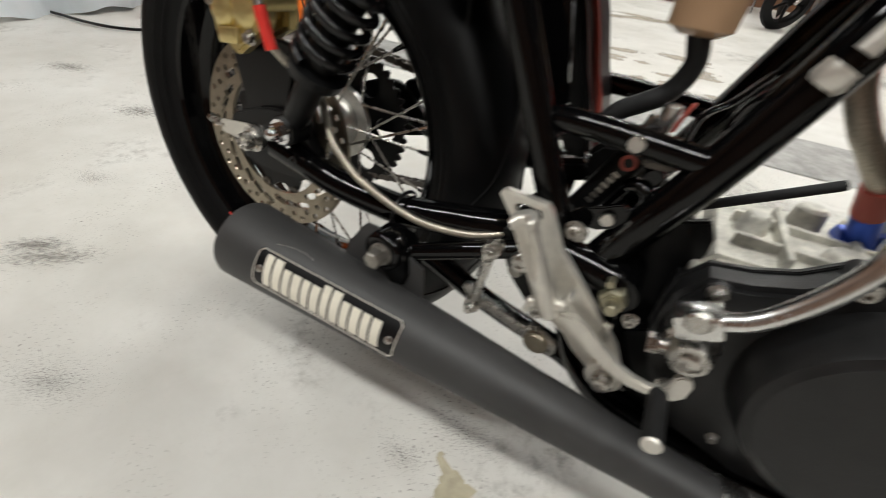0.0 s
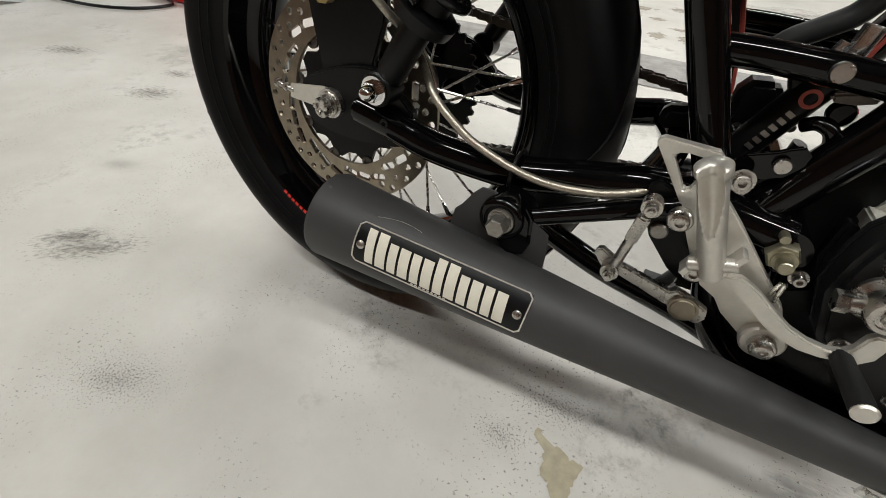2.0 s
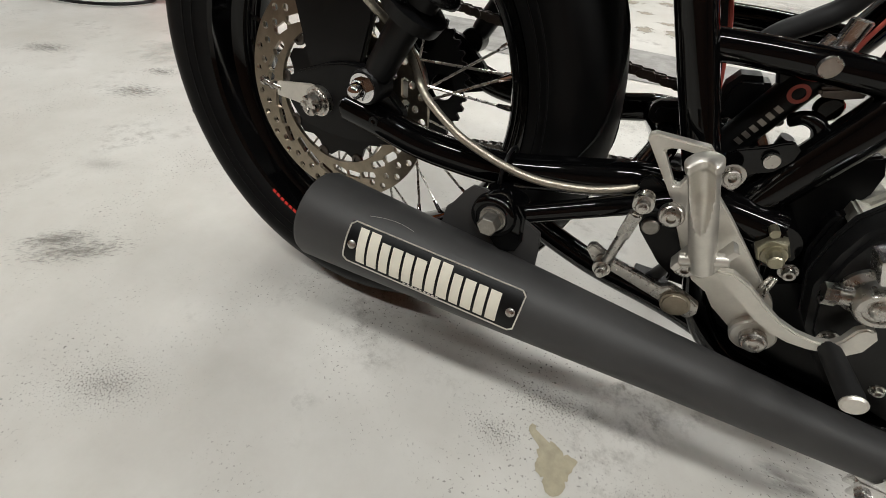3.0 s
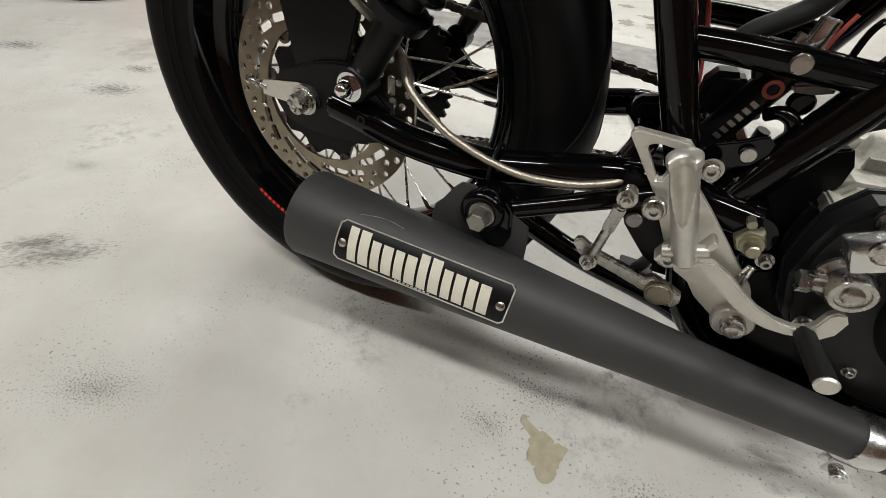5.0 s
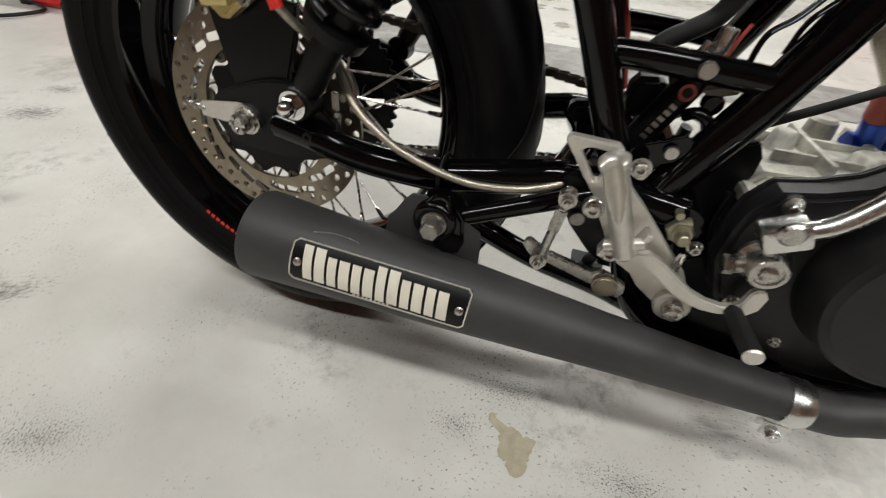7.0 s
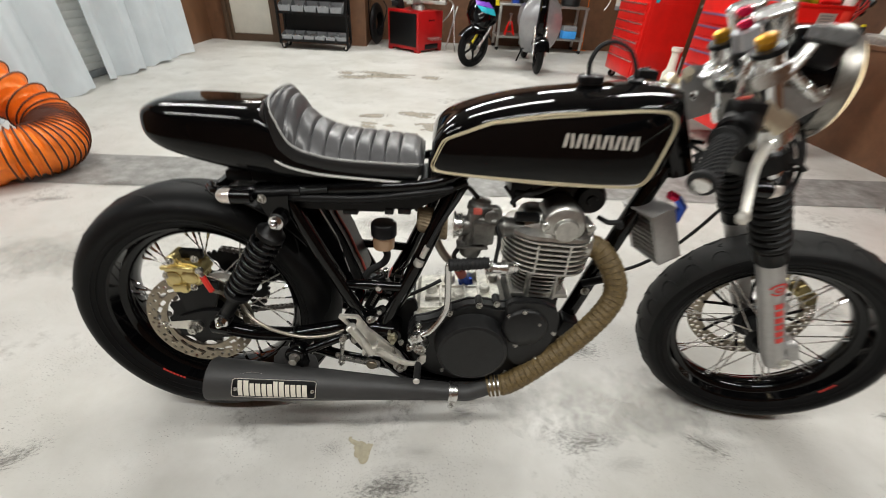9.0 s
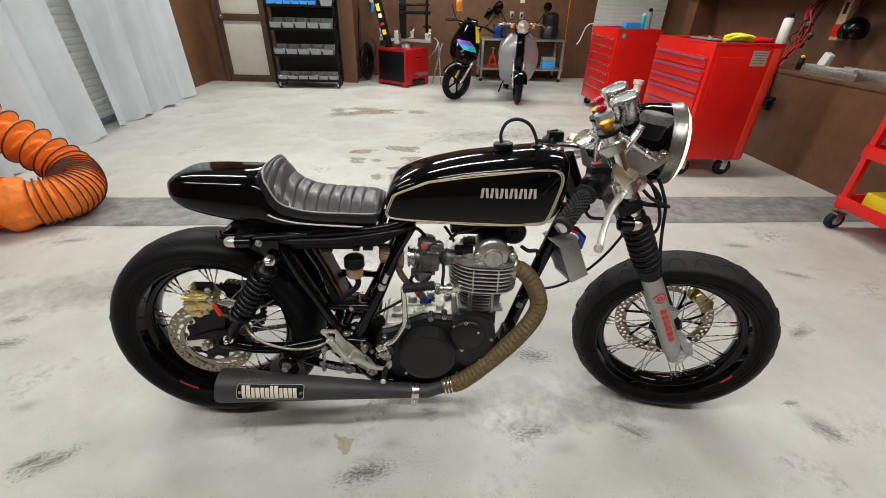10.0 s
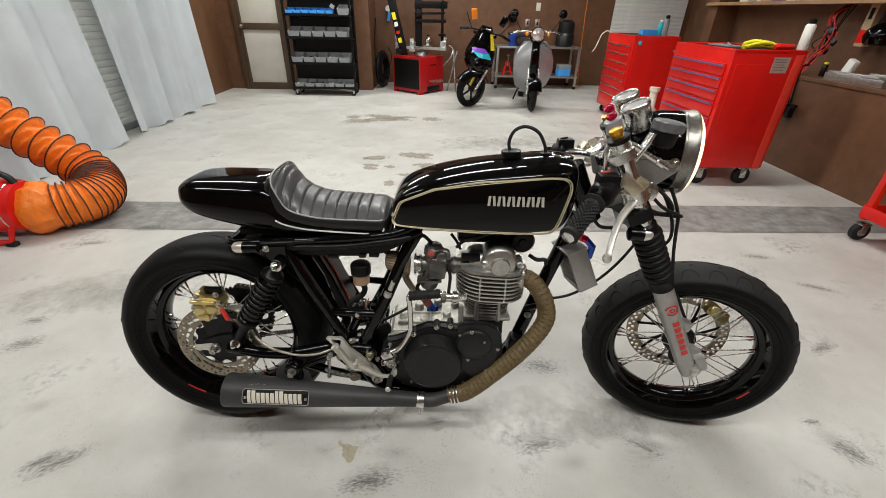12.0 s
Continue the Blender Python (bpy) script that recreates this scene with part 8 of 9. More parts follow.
def parts_bin(x, y, z, w, d, h, material, label, full):
    t = thing("parts_bin", (x, y, z), label, "parts bin", group="parts bins on the rack")
    bm = bm_new()
    k = 0.82
    outer = [[(-w / 2 * s, -d / 2, zz), (w / 2 * s, -d / 2, zz), (w / 2 * s, d / 2, zz), (-w / 2 * s, d / 2, zz)] for s, zz in ((k, 0.0), (1.0, h * 0.62))]
    lo = [bm.verts.new(v) for v in outer[0]]
    hi = [bm.verts.new(Vector(v) + Vector((0, 0, h * 0.38 if i > 1 else 0.0))) for i, v in enumerate(outer[1])]
    th = 0.004
    lo2 = [bm.verts.new((v.co.x * 0.93, v.co.y * 0.93, th)) for v in lo]
    hi2 = [bm.verts.new((v.co.x * 0.93, v.co.y * 0.93, v.co.z)) for v in hi]
    bm.faces.new(lo[::-1])
    bm.faces.new(lo2)
    for i in range(4):
        j = (i + 1) % 4
        bm.faces.new((lo[i], lo[j], hi[j], hi[i]))
        bm.faces.new((lo2[i], hi2[i], hi2[j], lo2[j]))
        bm.faces.new((hi[i], hi[j], hi2[j], hi2[i]))
    part("shell", bm, material, t, smooth=False)
    if full:
        rr = random.Random(full)
        bm = bm_new()
        for _ in range(9):
            box(bm, (rr.uniform(-w * 0.3, w * 0.3), rr.uniform(-d * 0.35, d * 0.2), h * rr.uniform(0.28, 0.55)), (rr.uniform(0.015, 0.05), rr.uniform(0.015, 0.04), 0.018), 0.003,
                rot=(rr.uniform(0, 60), rr.uniform(0, 60), rr.uniform(0, 180)))
        part("contents", bm, ("steel", "white_plastic", "steel_dark")[full % 3], t, "mixed small hardware")


BX0 = -1.50
for k in range(6):
    parts_bin(BX0 + 0.10 + 0.112 * k, 5.78, 1.085, 0.108, 0.14, 0.085, "blue_plastic", "small blue plastic parts bin on the rack", 0)
parts_bin(BX0 + 0.86, 5.78, 1.085, 0.17, 0.19, 0.13, "grey_plastic", "large grey plastic parts bin on the rack", 0)
for z, off in ((0.795, 1), (0.455, 4)):
    for k in range(5):
        parts_bin(BX0 + 0.125 + 0.172 * k, 5.80, z, 0.166, 0.19, 0.135, "grey_plastic", "grey plastic parts bin with hardware", (k + off) if (k + off) % 3 else 0)
for k in range(6):
    parts_bin(BX0 + 0.11 + 0.15 * k, 5.80, 0.115, 0.145, 0.20, 0.10, "grey_plastic", "shallow grey parts bin with hardware", k + 1)
t = thing("paper_tag", (BX0 + 0.70, 5.76, 1.17), "small white tag standing in a bin", "tag")
bm = bm_new()
box(bm, (0, 0, 0.02), (0.06, 0.004, 0.05), 0, rot=(0, 35, 0))
part("card", bm, "white_plastic", t)

# ---- tyre changer ----
tc_ = thing("tyre_changer", Matrix.Translation((0.39, 6.26, 0)) @ Matrix.Rotation(radians(50), 4, "Z") @ Matrix.Translation((-0.34, -0.26, 0)), "red tyre changing machine with steel clamps and black column", "tyre changer")
bm = bm_new()
box(bm, (0.34, 0.26, 0.285), (0.56, 0.60, 0.51), 0.01)
cab = part("cabinet", bm, "red_dark", tc_)
bm = bm_new()
box(bm, (0.058, 0.26, 0.290), (0.012, 0.52, 0.43), 0.003)
part("side_cover", bm, "black_satin", cab, "black side cover")
bm = bm_new()
for k in range(4):
    tube(bm, [(0.28 + 0.07 * k, 0.02, 0.19), (0.28 + 0.07 * k, -0.08, 0.185), (0.28 + 0.07 * k, -0.13, 0.175)], 0.014, 8)
part("foot_pedal", bm, "steel", tc_, "row of steel foot pedals")
bm = bm_new()
box(bm, (0.36, -0.042, 0.075), (0.30, 0.012, 0.07), 0.002)
part("pedal_slot", bm, "black_plastic", cab)
bm = bm_new()
for k in range(5):
    box(bm, (0.30 + 0.03 * k, -0.042, 0.42), (0.02, 0.004, 0.016))
part("brand_print", bm, "black_plastic", cab, "dark bars of unread print")
for c, s in (((0.09, 0.0, 0.015), (0.07, 0.07, 0.03)), ((0.58, 0.0, 0.015), (0.07, 0.07, 0.03)), ((0.09, 0.52, 0.015), (0.07, 0.07, 0.03)), ((0.58, 0.52, 0.015), (0.07, 0.07, 0.03))):
    bm = bm_new()
    box(bm, c, s, 0.004)
    part("foot", bm, "red_dark", tc_)
bm = bm_new()
lathe(bm, (0.36, 0.22, 0.54), (0, 0, 1), [(0, 0.10), (0.05, 0.09), (0.07, 0.05), (0.10, 0.05)], 24)
for k in range(4):
    a = k * math.pi / 2 + 0.4
    box(bm, (0.36 + 0.20 * math.cos(a), 0.22 + 0.20 * math.sin(a), 0.645), (0.44, 0.09, 0.04), 0.006, rot=(0, 0, math.degrees(a)))
part("turntable", bm, "alu_cast", tc_, "cast cross turntable")
for k in range(4):
    a = k * math.pi / 2 + 0.4
    bm = bm_new()
    box(bm, (0.36 + 0.37 * math.cos(a), 0.22 + 0.37 * math.sin(a), 0.705), (0.10, 0.075, 0.11), 0.014, rot=(0, 0, math.degrees(a)))
    box(bm, (0.36 + 0.40 * math.cos(a), 0.22 + 0.40 * math.sin(a), 0.775), (0.045, 0.06, 0.07), 0.008, rot=(0, 20, math.degrees(a)))
    part("clamp_jaw", bm, "alu_polish", tc_, "bright clamping jaw")
bm = bm_new()
box(bm, (0.36, 0.58, 0.95), (0.11, 0.11, 1.25), 0.01)
box(bm, (0.56, 0.56, 1.24), (0.52, 0.10, 0.10), 0.012)
rod(bm, (0.30, 0.50, 1.12), (0.78, 0.50, 1.13), 0.018, seg=14)
lathe(bm, (0.36, 0.50, 1.12), (0, -1, 0), [(0, 0.06), (0.05, 0.055), (0.06, 0.03)], 20)
box(bm, (0.55, 0.50, 1.02), (0.50, 0.05, 0.05), 0.008)
box(bm, (0.36, 0.55, 0.30), (0.16, 0.10, 0.55), 0.01)
TC_COL = Matrix.Translation((0.57, 0.45, 0)) @ Matrix.Rotation(radians(-50), 4, "Z") @ Matrix.Translation((-0.36, -0.58, 0))
part("column", bm, "black_satin", tc_, "black column and swing arm").matrix_basis = TC_COL
bm = bm_new()
rod(bm, (0.74, 0.50, 0.70), (0.74, 0.50, 1.30), 0.022, seg=16)
lathe(bm, (0.74, 0.50, 0.80), (0, 0, 1), [(0, 0.02), (0.02, 0.07), (0.035, 0.07), (0.05, 0.02)], 20)
part("mount_arm", bm, "black_satin", tc_).matrix_basis = TC_COL
bm = bm_new()
box(bm, (-0.045, 0.25, 0.98), (0.12, 0.09, 0.92), 0.012, rot=(0, -13, 0))
TC_ARM = Matrix.Translation((0.185, 0.522, 0)) @ Matrix.Rotation(radians(-50), 4, "Z") @ Matrix.Translation((0.02, -0.25, 0))
part("bead_lever", bm, "black_satin", tc_, "leaning black bead breaker arm").matrix_basis = TC_ARM
for k, (m, h) in enumerate((("yellow_paint", 0.10), ("white_plastic", 0.06), ("red_paint", 0.04), ("yellow_paint", 0.07))):
    bm = bm_new()
    z = 1.08 - 0.11 * k
    box(bm, (-0.03 - (z - 0.86) * 0.25, 0.204, z), (0.055, 0.004, h), 0, rot=(0, -14, 0))
    part("warning_sticker", bm, m, tc_, "warning sticker").matrix_basis = TC_ARM
bm = bm_new()
box(bm, (-0.02, 0.20, 0.60), (0.10, 0.14, 0.07), 0.01)
part("lever_base", bm, "black_satin", tc_).matrix_basis = TC_ARM
bm = bm_new()
tube(bm, [(0.60, 0.0, 0.35), (0.78, -0.05, 0.50), (0.84, -0.05, 0.62), (0.80, 0.0, 0.68)], 0.010, 8)
part("air_pipe", bm, "steel", tc_)

bm = bm_new()
c = Vector((-0.22, 6.62, 0.29))
lathe(bm, c - Vector((0.05, 0, 0)), (1, -0.25, 0), [(0.0, 0.17), (0.004, 0.22), (0.02, 0.27), (0.05, 0.29), (0.08, 0.27), (0.096, 0.22), (0.10, 0.17), (0.06, 0.165), (0.04, 0.165), (0.0, 0.17)], 48, close=False)
tagged(link("spare_tyre", bm, "rubber"), "worn black motorcycle tyre standing against the wall", "tyre")
bm = bm_new()
tube(bm, [(-0.30, 6.60, 1.05), (-0.33, 6.58, 0.7), (-0.32, 6.52, 0.34), (-0.22, 6.48, 0.22), (-0.12, 6.50, 0.30), (-0.06, 6.56, 0.5), (-0.12, 6.62, 0.62)], 0.008, 8)
tagged(link("extension_lead", bm, "black_plastic"), "grey power cord looped over the tyre", "cord")
t = thing("tyre_inflator", (-0.24, 7.08, 1.05), "blue and white tyre inflator hanging on the wall", "tyre inflator")
bm = bm_new()
box(bm, (0.12, -0.02, 0.02), (0.05, 0.05, 0.16), 0.012, rot=(0, 12, 0))
part("handle", bm, "blue_plastic", t)
bm = bm_new()
lathe(bm, (0.11, -0.02, 0.13), (0, -1, 0), [(0, 0.045), (0.03, 0.045)], 20)
part("dial", bm, "white_plastic", t)
bm = bm_new()
rod(bm, (0.12, 0.0, 0.10), (0.12, 0.07, 0.10), 0.006)
part("hook", bm, "steel", t)


# ---- scooters ----
def scooter(at, paint, shield_w, style, label):
    """Front wheel's foot at the origin, the rear goes to +y."""
    s = thing("scooter", at, label, "scooter", group="parked scooters")
    R = 0.245 if style == "sport" else 0.205
    turn = Matrix.Rotation(radians(-46 if style == "sport" else 0), 4, "Z")
    bm = bm_new()
    lathe(bm, (-0.045, 0, R), (1, 0, 0), [(0.0, R - 0.075), (0.006, R - 0.04), (0.02, R - 0.01), (0.045, R), (0.07, R - 0.01), (0.084, R - 0.04), (0.09, R - 0.075), (0.045, R - 0.085), (0.0, R - 0.075)], 40, close=False)
    fw = part("front_tyre", bm, "rubber", s)
    bm = bm_new()
    for k in range(5):
        a = 2 * math.pi * k / 5
        rod(bm, (0, 0.02 * math.cos(a), R + 0.02 * math.sin(a)), (0, (R - 0.08) * math.cos(a), R + (R - 0.08) * math.sin(a)), 0.014, seg=8)
    lathe(bm, (-0.035, 0, R), (1, 0, 0), [(0, 0.03), (0.07, 0.03)], 20)
    lathe(bm, (-0.03, 0, R), (1, 0, 0), [(0, R - 0.083), (0, R - 0.073), (0.06, R - 0.073), (0.06, R - 0.083)], 32, close=False)
    part("front_rim", bm, "black_satin", fw)
    fw.matrix_basis = turn
    for q in (-1, 1):
        bm = bm_new()
        rod(bm, (q * 0.07, 0.01, R), (q * 0.07, 0.14, 0.52), 0.017, seg=14)
        part("fork_tube", bm, "yellow_paint" if style == "sport" and q < 0 else "steel", s).matrix_basis = turn
    bm = bm_new()
    secs = []
    for k in range(11):
        a = math.pi * (0.12 + 0.70 * k / 10)
        cy, cz = -math.cos(a) * (R + 0.03), R + math.sin(a) * (R + 0.03)
        sec = [(x * 0.085, cy * (1 - 0.10 * abs(x)), R + (cz - R) * (1 - 0.16 * x * x)) for x in (-1, -0.8, -0.4, 0, 0.4, 0.8, 1)]
        sec += [(x * 0.078, cy * 0.96 * (1 - 0.10 * abs(x)), R + (cz - R) * 0.96 * (1 - 0.16 * x * x)) for x in (1, 0.8, 0.4, 0, -0.4, -0.8, -1)]
        secs.append(sec)
    loft(bm, secs)
    part("front_fender", bm, "black_gloss", s, angle=50).matrix_basis = turn
    # leg shield
    bm = bm_new()
    rows = [(0.20, 0.26, 0.55), (0.32, 0.20, 0.86), (0.48, 0.13, 1.0), (0.62, 0.12, 0.98), (0.76, 0.15, 0.80), (0.84, 0.18, 0.52)]
    if style == "sport":
        rows = [(0.40, -0.02, 0.22), (0.47, -0.06, 0.62), (0.58, -0.06, 1.0), (0.70, -0.01, 1.0), (0.82, 0.06, 0.82), (0.94, 0.13, 0.58), (1.02, 0.18, 0.36)]
    secs = []
    for z, y, w in rows:
        hw = shield_w / 2 * w
        bow = 0.16 if style == "sport" else 0.09
        sec = [(x * hw, y + bow * x * x, z) for x in (-1, -0.85, -0.6, -0.3, 0, 0.3, 0.6, 0.85, 1)]
        sec += [(x * hw * 0.97, y + 0.03 + bow * x * x, z) for x in (1, 0.85, 0.6, 0.3, 0, -0.3, -0.6, -0.85, -1)]
        secs.append(sec)
    loft(bm, secs)
    shield = part("leg_shield", bm, paint, s, angle=50)
    bm = bm_new()
    secs = []
    for z, y, w in ((0.42, 0.10, 0.05), (0.55, 0.085, 0.06), (0.72, 0.10, 0.055), (0.84, 0.13, 0.05)):
        secs.append([(-w, y + 0.02, z), (-w * 0.7, y - 0.01, z), (0, y - 0.02, z), (w * 0.7, y - 0.01, z), (w, y + 0.02, z), (w, y + 0.06, z), (-w, y + 0.06, z)])
    loft(bm, secs)
    if style == "round":
        part("horn_cover", bm, "black_gloss", shield, "glossy black centre cover")
    else:
        part("steering_cover", bm, "black_plastic", shield, "black cover behind the fairing")
    # handlebar head
    bm = bm_new()
    lathe(bm, (0, 0.20 if style == "round" else 0.26, 0.90), (0, -1, 0.1), [(-0.12, 0.03), (-0.08, 0.08), (0.0, 0.10), (0.05, 0.095), (0.06, 0.08)], 28)
    part("handlebar_cover", bm, "black_gloss", s)
    bm = bm_new()
    if style == "round":
        lathe(bm, (0, 0.135, 0.925), (0, -1, 0.1), [(0, 0.088), (0.02, 0.088), (0.03, 0.080)], 32)
    else:
        box(bm, (0, 0.16, 0.98), (0.14, 0.06, 0.06), 0.02, rot=(30, 0, 0))
    lamp_ob = part("headlight_ring", bm, "chrome" if style == "round" else "black_gloss", s)
    bm = bm_new()
    if style == "round":
        lathe(bm, (0, 0.108, 0.928), (0, -1, 0.1), [(0, 0.078), (0.012, 0.06), (0.018, 0.0)], 30)
    else:
        box(bm, (0, 0.145, 0.985), (0.10, 0.05, 0.035), 0.01, rot=(30, 0, 0))
    part("headlight_lens", bm, "lens_clear" if style == "round" else "black_gloss", lamp_ob)
    bm = bm_new()
    tube(bm, [(-0.34, 0.36, 0.92), (-0.22, 0.27, 0.95), (0, 0.22, 0.95), (0.22, 0.27, 0.95), (0.34, 0.36, 0.92)], 0.012, 10)
    hb = part("handlebar", bm, "steel" if style == "round" else "black_satin", s)
    for q in (-1, 1):
        bm = bm_new()
        rod(bm, (q * 0.24, 0.285, 0.945), (q * 0.35, 0.37, 0.917), 0.018, seg=12)
        part("grip", bm, "rubber_soft", hb)
        bm = bm_new()
        tube(bm, [(q * 0.19, 0.22, 0.955), (q * 0.26, 0.24, 0.94), (q * 0.33, 0.30, 0.915)], 0.006, 8)
        part("lever", bm, "alu_polish" if style == "round" else "black_satin", hb)
        bm = bm_new()
        lathe(bm, (q * 0.13, 0.15, 0.925), (q * 0.4, -1, 0), [(0, 0.016), (0.02, 0.024), (0.035, 0.016)], 18)
        part("indicator", bm, "orange_lens" if style == "round" else "black_gloss", s)
        bm = bm_new()
        tube(bm, [(q * 0.20, 0.26, 0.96), (q * 0.26, 0.24, 1.05), (q * 0.30, 0.24, 1.12)], 0.006, 8)
        st = part("mirror_stalk", bm, "black_satin", s)
        bm = bm_new()
        if style == "round":
            lathe(bm, (q * 0.31, 0.25, 1.15), (0, -1, 0.1), [(-0.015, 0.03), (-0.01, 0.05), (0.012, 0.052), (0.016, 0.045)], 24)
        else:
            box(bm, (q * 0.20, 0.22, 1.12), (0.08, 0.025, 0.13), 0.012, rot=(0, 18 * q, 0))
        part("mirror", bm, "orange_lens" if style == "sport" and q < 0 else "black_gloss", st)
    # floorboard, body, seat, rear wheel
    bm = bm_new()
    box(bm, (0, 0.55, 0.26), (0.34, 0.50, 0.06), 0.02)
    part("floorboard", bm, "black_plastic", s)
    bm = bm_new()
    secs = []
    for y, z0, z1, hw in ((0.74, 0.26, 0.66, 0.13), (0.85, 0.26, 0.72, 0.17), (1.10, 0.34, 0.73, 0.18), (1.35, 0.48, 0.74, 0.14), (1.48, 0.58, 0.74, 0.08)):
        secs.append([(hw * math.cos(2 * math.pi * k / 20), y, (z0 + z1) / 2 + (z1 - z0) / 2 * math.sin(2 * math.pi * k / 20)) for k in range(20)])
    loft(bm, secs)
    part("rear_body", bm, paint, s, angle=60)
    bm = bm_new()
    secs = []
    for y, z, hw in ((0.72, 0.72, 0.09), (0.80, 0.76, 0.13), (1.05, 0.79, 0.15), (1.30, 0.81, 0.13), (1.42, 0.80, 0.07)):
        secs.append([(hw * math.cos(2 * math.pi * k / 16), y, z - 0.02 + 0.05 * math.sin(2 * math.pi * k / 16)) for k in range(16)])
    loft(bm, secs)
    part("seat", bm, "leather_dark", s, angle=60)
    bm = bm_new()
    lathe(bm, (-0.05, 1.22, R), (1, 0, 0), [(0.0, 0.13), (0.006, 0.165), (0.02, 0.195), (0.05, R), (0.08, 0.195), (0.094, 0.165), (0.10, 0.13), (0.05, 0.12), (0.0, 0.13)], 32, close=False)
    lathe(bm, (-0.03, 1.22, R), (1, 0, 0), [(0, 0.01), (0, 0.125), (0.06, 0.125), (0.06, 0.01)], 24)
    part("rear_wheel", bm, "rubber", s)
    bm = bm_new()
    tube(bm, [(-0.16, 0.80, 0.012), (-0.10, 0.78, 0.20), (0.10, 0.78, 0.20), (0.16, 0.80, 0.012)], 0.012, 10, smooth=False)
    part("centre_stand", bm, "black_satin", s)
    if style == "sport":
        def on_shield(u, z):
            for (z0, y0, w0), (z1, y1, w1) in zip(rows, rows[1:]):
                if z0 <= z <= z1:
                    f = (z - z0) / (z1 - z0)
                    return (u * shield_w / 2 * (w0 + (w1 - w0) * f), y0 + (y1 - y0) * f + 0.16 * u * u - 0.006, z)
        for colour, words, a, b in (("purple_vinyl", "purple sticker", (-0.70, 0.745, 0.25, 0.765), (-0.50, 0.705, 0.60, 0.715)), ("teal", "teal sticker", (-0.50, 0.703, 0.60, 0.713), (-0.05, 0.655, 0.85, 0.645)), ("yellow_paint", "yellow sticker", (0.60, 0.94, 0.95, 0.94), (0.70, 0.76, 1.0, 0.76))):
            bm = bm_new()
            top = [on_shield(a[0] + (a[2] - a[0]) * k / 6, a[1] + (a[3] - a[1]) * k / 6) for k in range(7)]
            low = [on_shield(b[0] + (b[2] - b[0]) * k / 6, b[1] + (b[3] - b[1]) * k / 6) for k in range(7)]
            mid = [on_shield((a[0] + b[0]) / 2 + (a[2] - a[0] + b[2] - b[0]) / 2 * k / 6, (a[1] + b[1]) / 2 + (a[3] - a[1] + b[3] - b[1]) / 2 * k / 6) for k in range(7)]
            rws = [[bm.verts.new(v) for v in line] for line in (top, mid, low)]
            for r0, r1 in zip(rws, rws[1:]):
                for k in range(6):
                    bm.faces.new((r0[k], r0[k + 1], r1[k + 1], r1[k]))
            part("sticker", bm, colour, shield, words)
    return s


scooter(Matrix.Translation((1.10, 5.02, 0)) @ Matrix.Rotation(radians(-8), 4, "Z") @ Matrix.Rotation(radians(12), 4, "Y"), "black_gloss", 0.40, "sport", "black sporty scooter with teal sticker and orange mirror")
scooter(Matrix.Translation((1.955, 4.78, 0)) @ Matrix.Rotation(radians(-4), 4, "Z"), "silver_paint", 0.53, "round", "silver and black retro scooter with round headlight")

# ---- steel table at the back ----
tb = thing("steel_table", (1.70, 6.62, 0), "grey steel work table with lower shelf and clutter", "work table")
for x, y in ((0.02, 0.02), (1.40, 0.02), (0.02, 0.46), (1.40, 0.46)):
    bm = bm_new()
    box(bm, (x, y, 0.35), (0.04, 0.04, 0.60), 0.004)
    leg = part("leg", bm, "alu_cast", tb)
    bm = bm_new()
    rod(bm, (x, y - 0.012, 0.028), (x, y + 0.012, 0.028), 0.028, seg=16)
    box(bm, (x, y, 0.055), (0.03, 0.03, 0.02))
    part("caster", bm, "rubber_soft", leg)
for z, m in ((0.655, "alu_cast"), (0.20, "alu_cast")):
    bm = bm_new()
    box(bm, (0.71, 0.24, z), (1.44, 0.50, 0.03), 0.004)
    part("table_board", bm, m, tb)
t = thing("storage_box", (2.90, 6.75, 0.215), "blue plastic box with white lid on the table shelf", "storage box")
bm = bm_new()
box(bm, (0, 0, 0.055), (0.22, 0.18, 0.11), 0.008)
part("body", bm, "blue_plastic", t)
bm = bm_new()
box(bm, (0, 0, 0.145), (0.22, 0.18, 0.07), 0.008)
part("lid", bm, "grey_plastic", t)
t = thing("axle_stand", (1.92, 6.76, 0.215), "red steel axle stand on the table shelf", "axle stand")
for sx in (-1, 1):
    for sy in (-1, 1):
        bm = bm_new()
        rod(bm, (sx * 0.075, sy * 0.06, 0.0), (sx * 0.02, sy * 0.02, 0.20), 0.010, seg=8)
        part("leg", bm, "red_paint", t)
bm = bm_new()
rod(bm, (0, 0, 0.14), (0, 0, 0.30), 0.016)
box(bm, (0, 0, 0.305), (0.06, 0.03, 0.02), 0.004)
part("ratchet_bar", bm, "steel", t)
bm = bm_new()
for z in (0.05, 0.19):
    box(bm, (0, 0, z), (0.13 - z * 0.4, 0.10 - z * 0.3, 0.012), 0.003)
part("plate", bm, "red_paint", t)
t = thing("tool_bag", (2.88, 6.86, 0.67), "dark grey tool bag on the table", "bag")
bm = bm_new()
lathe(bm, (0, 0, 0), (0, 0, 1), [(0, 0.13), (0.02, 0.15), (0.16, 0.155), (0.20, 0.13), (0.22, 0.14), (0.36, 0.13), (0.40, 0.08)], 28)
part("body", bm, "leather_dark", t)
t = thing("plastic_case", (2.25, 6.82, 0.67), "black plastic case lying on the table", "case")
bm = bm_new()
box(bm, (0, 0, 0.09), (0.46, 0.26, 0.18), 0.03)
part("body", bm, "black_plastic", t)
t = thing("small_box", (1.98, 6.80, 0.67), "small blue box on the table", "box")
bm = bm_new()
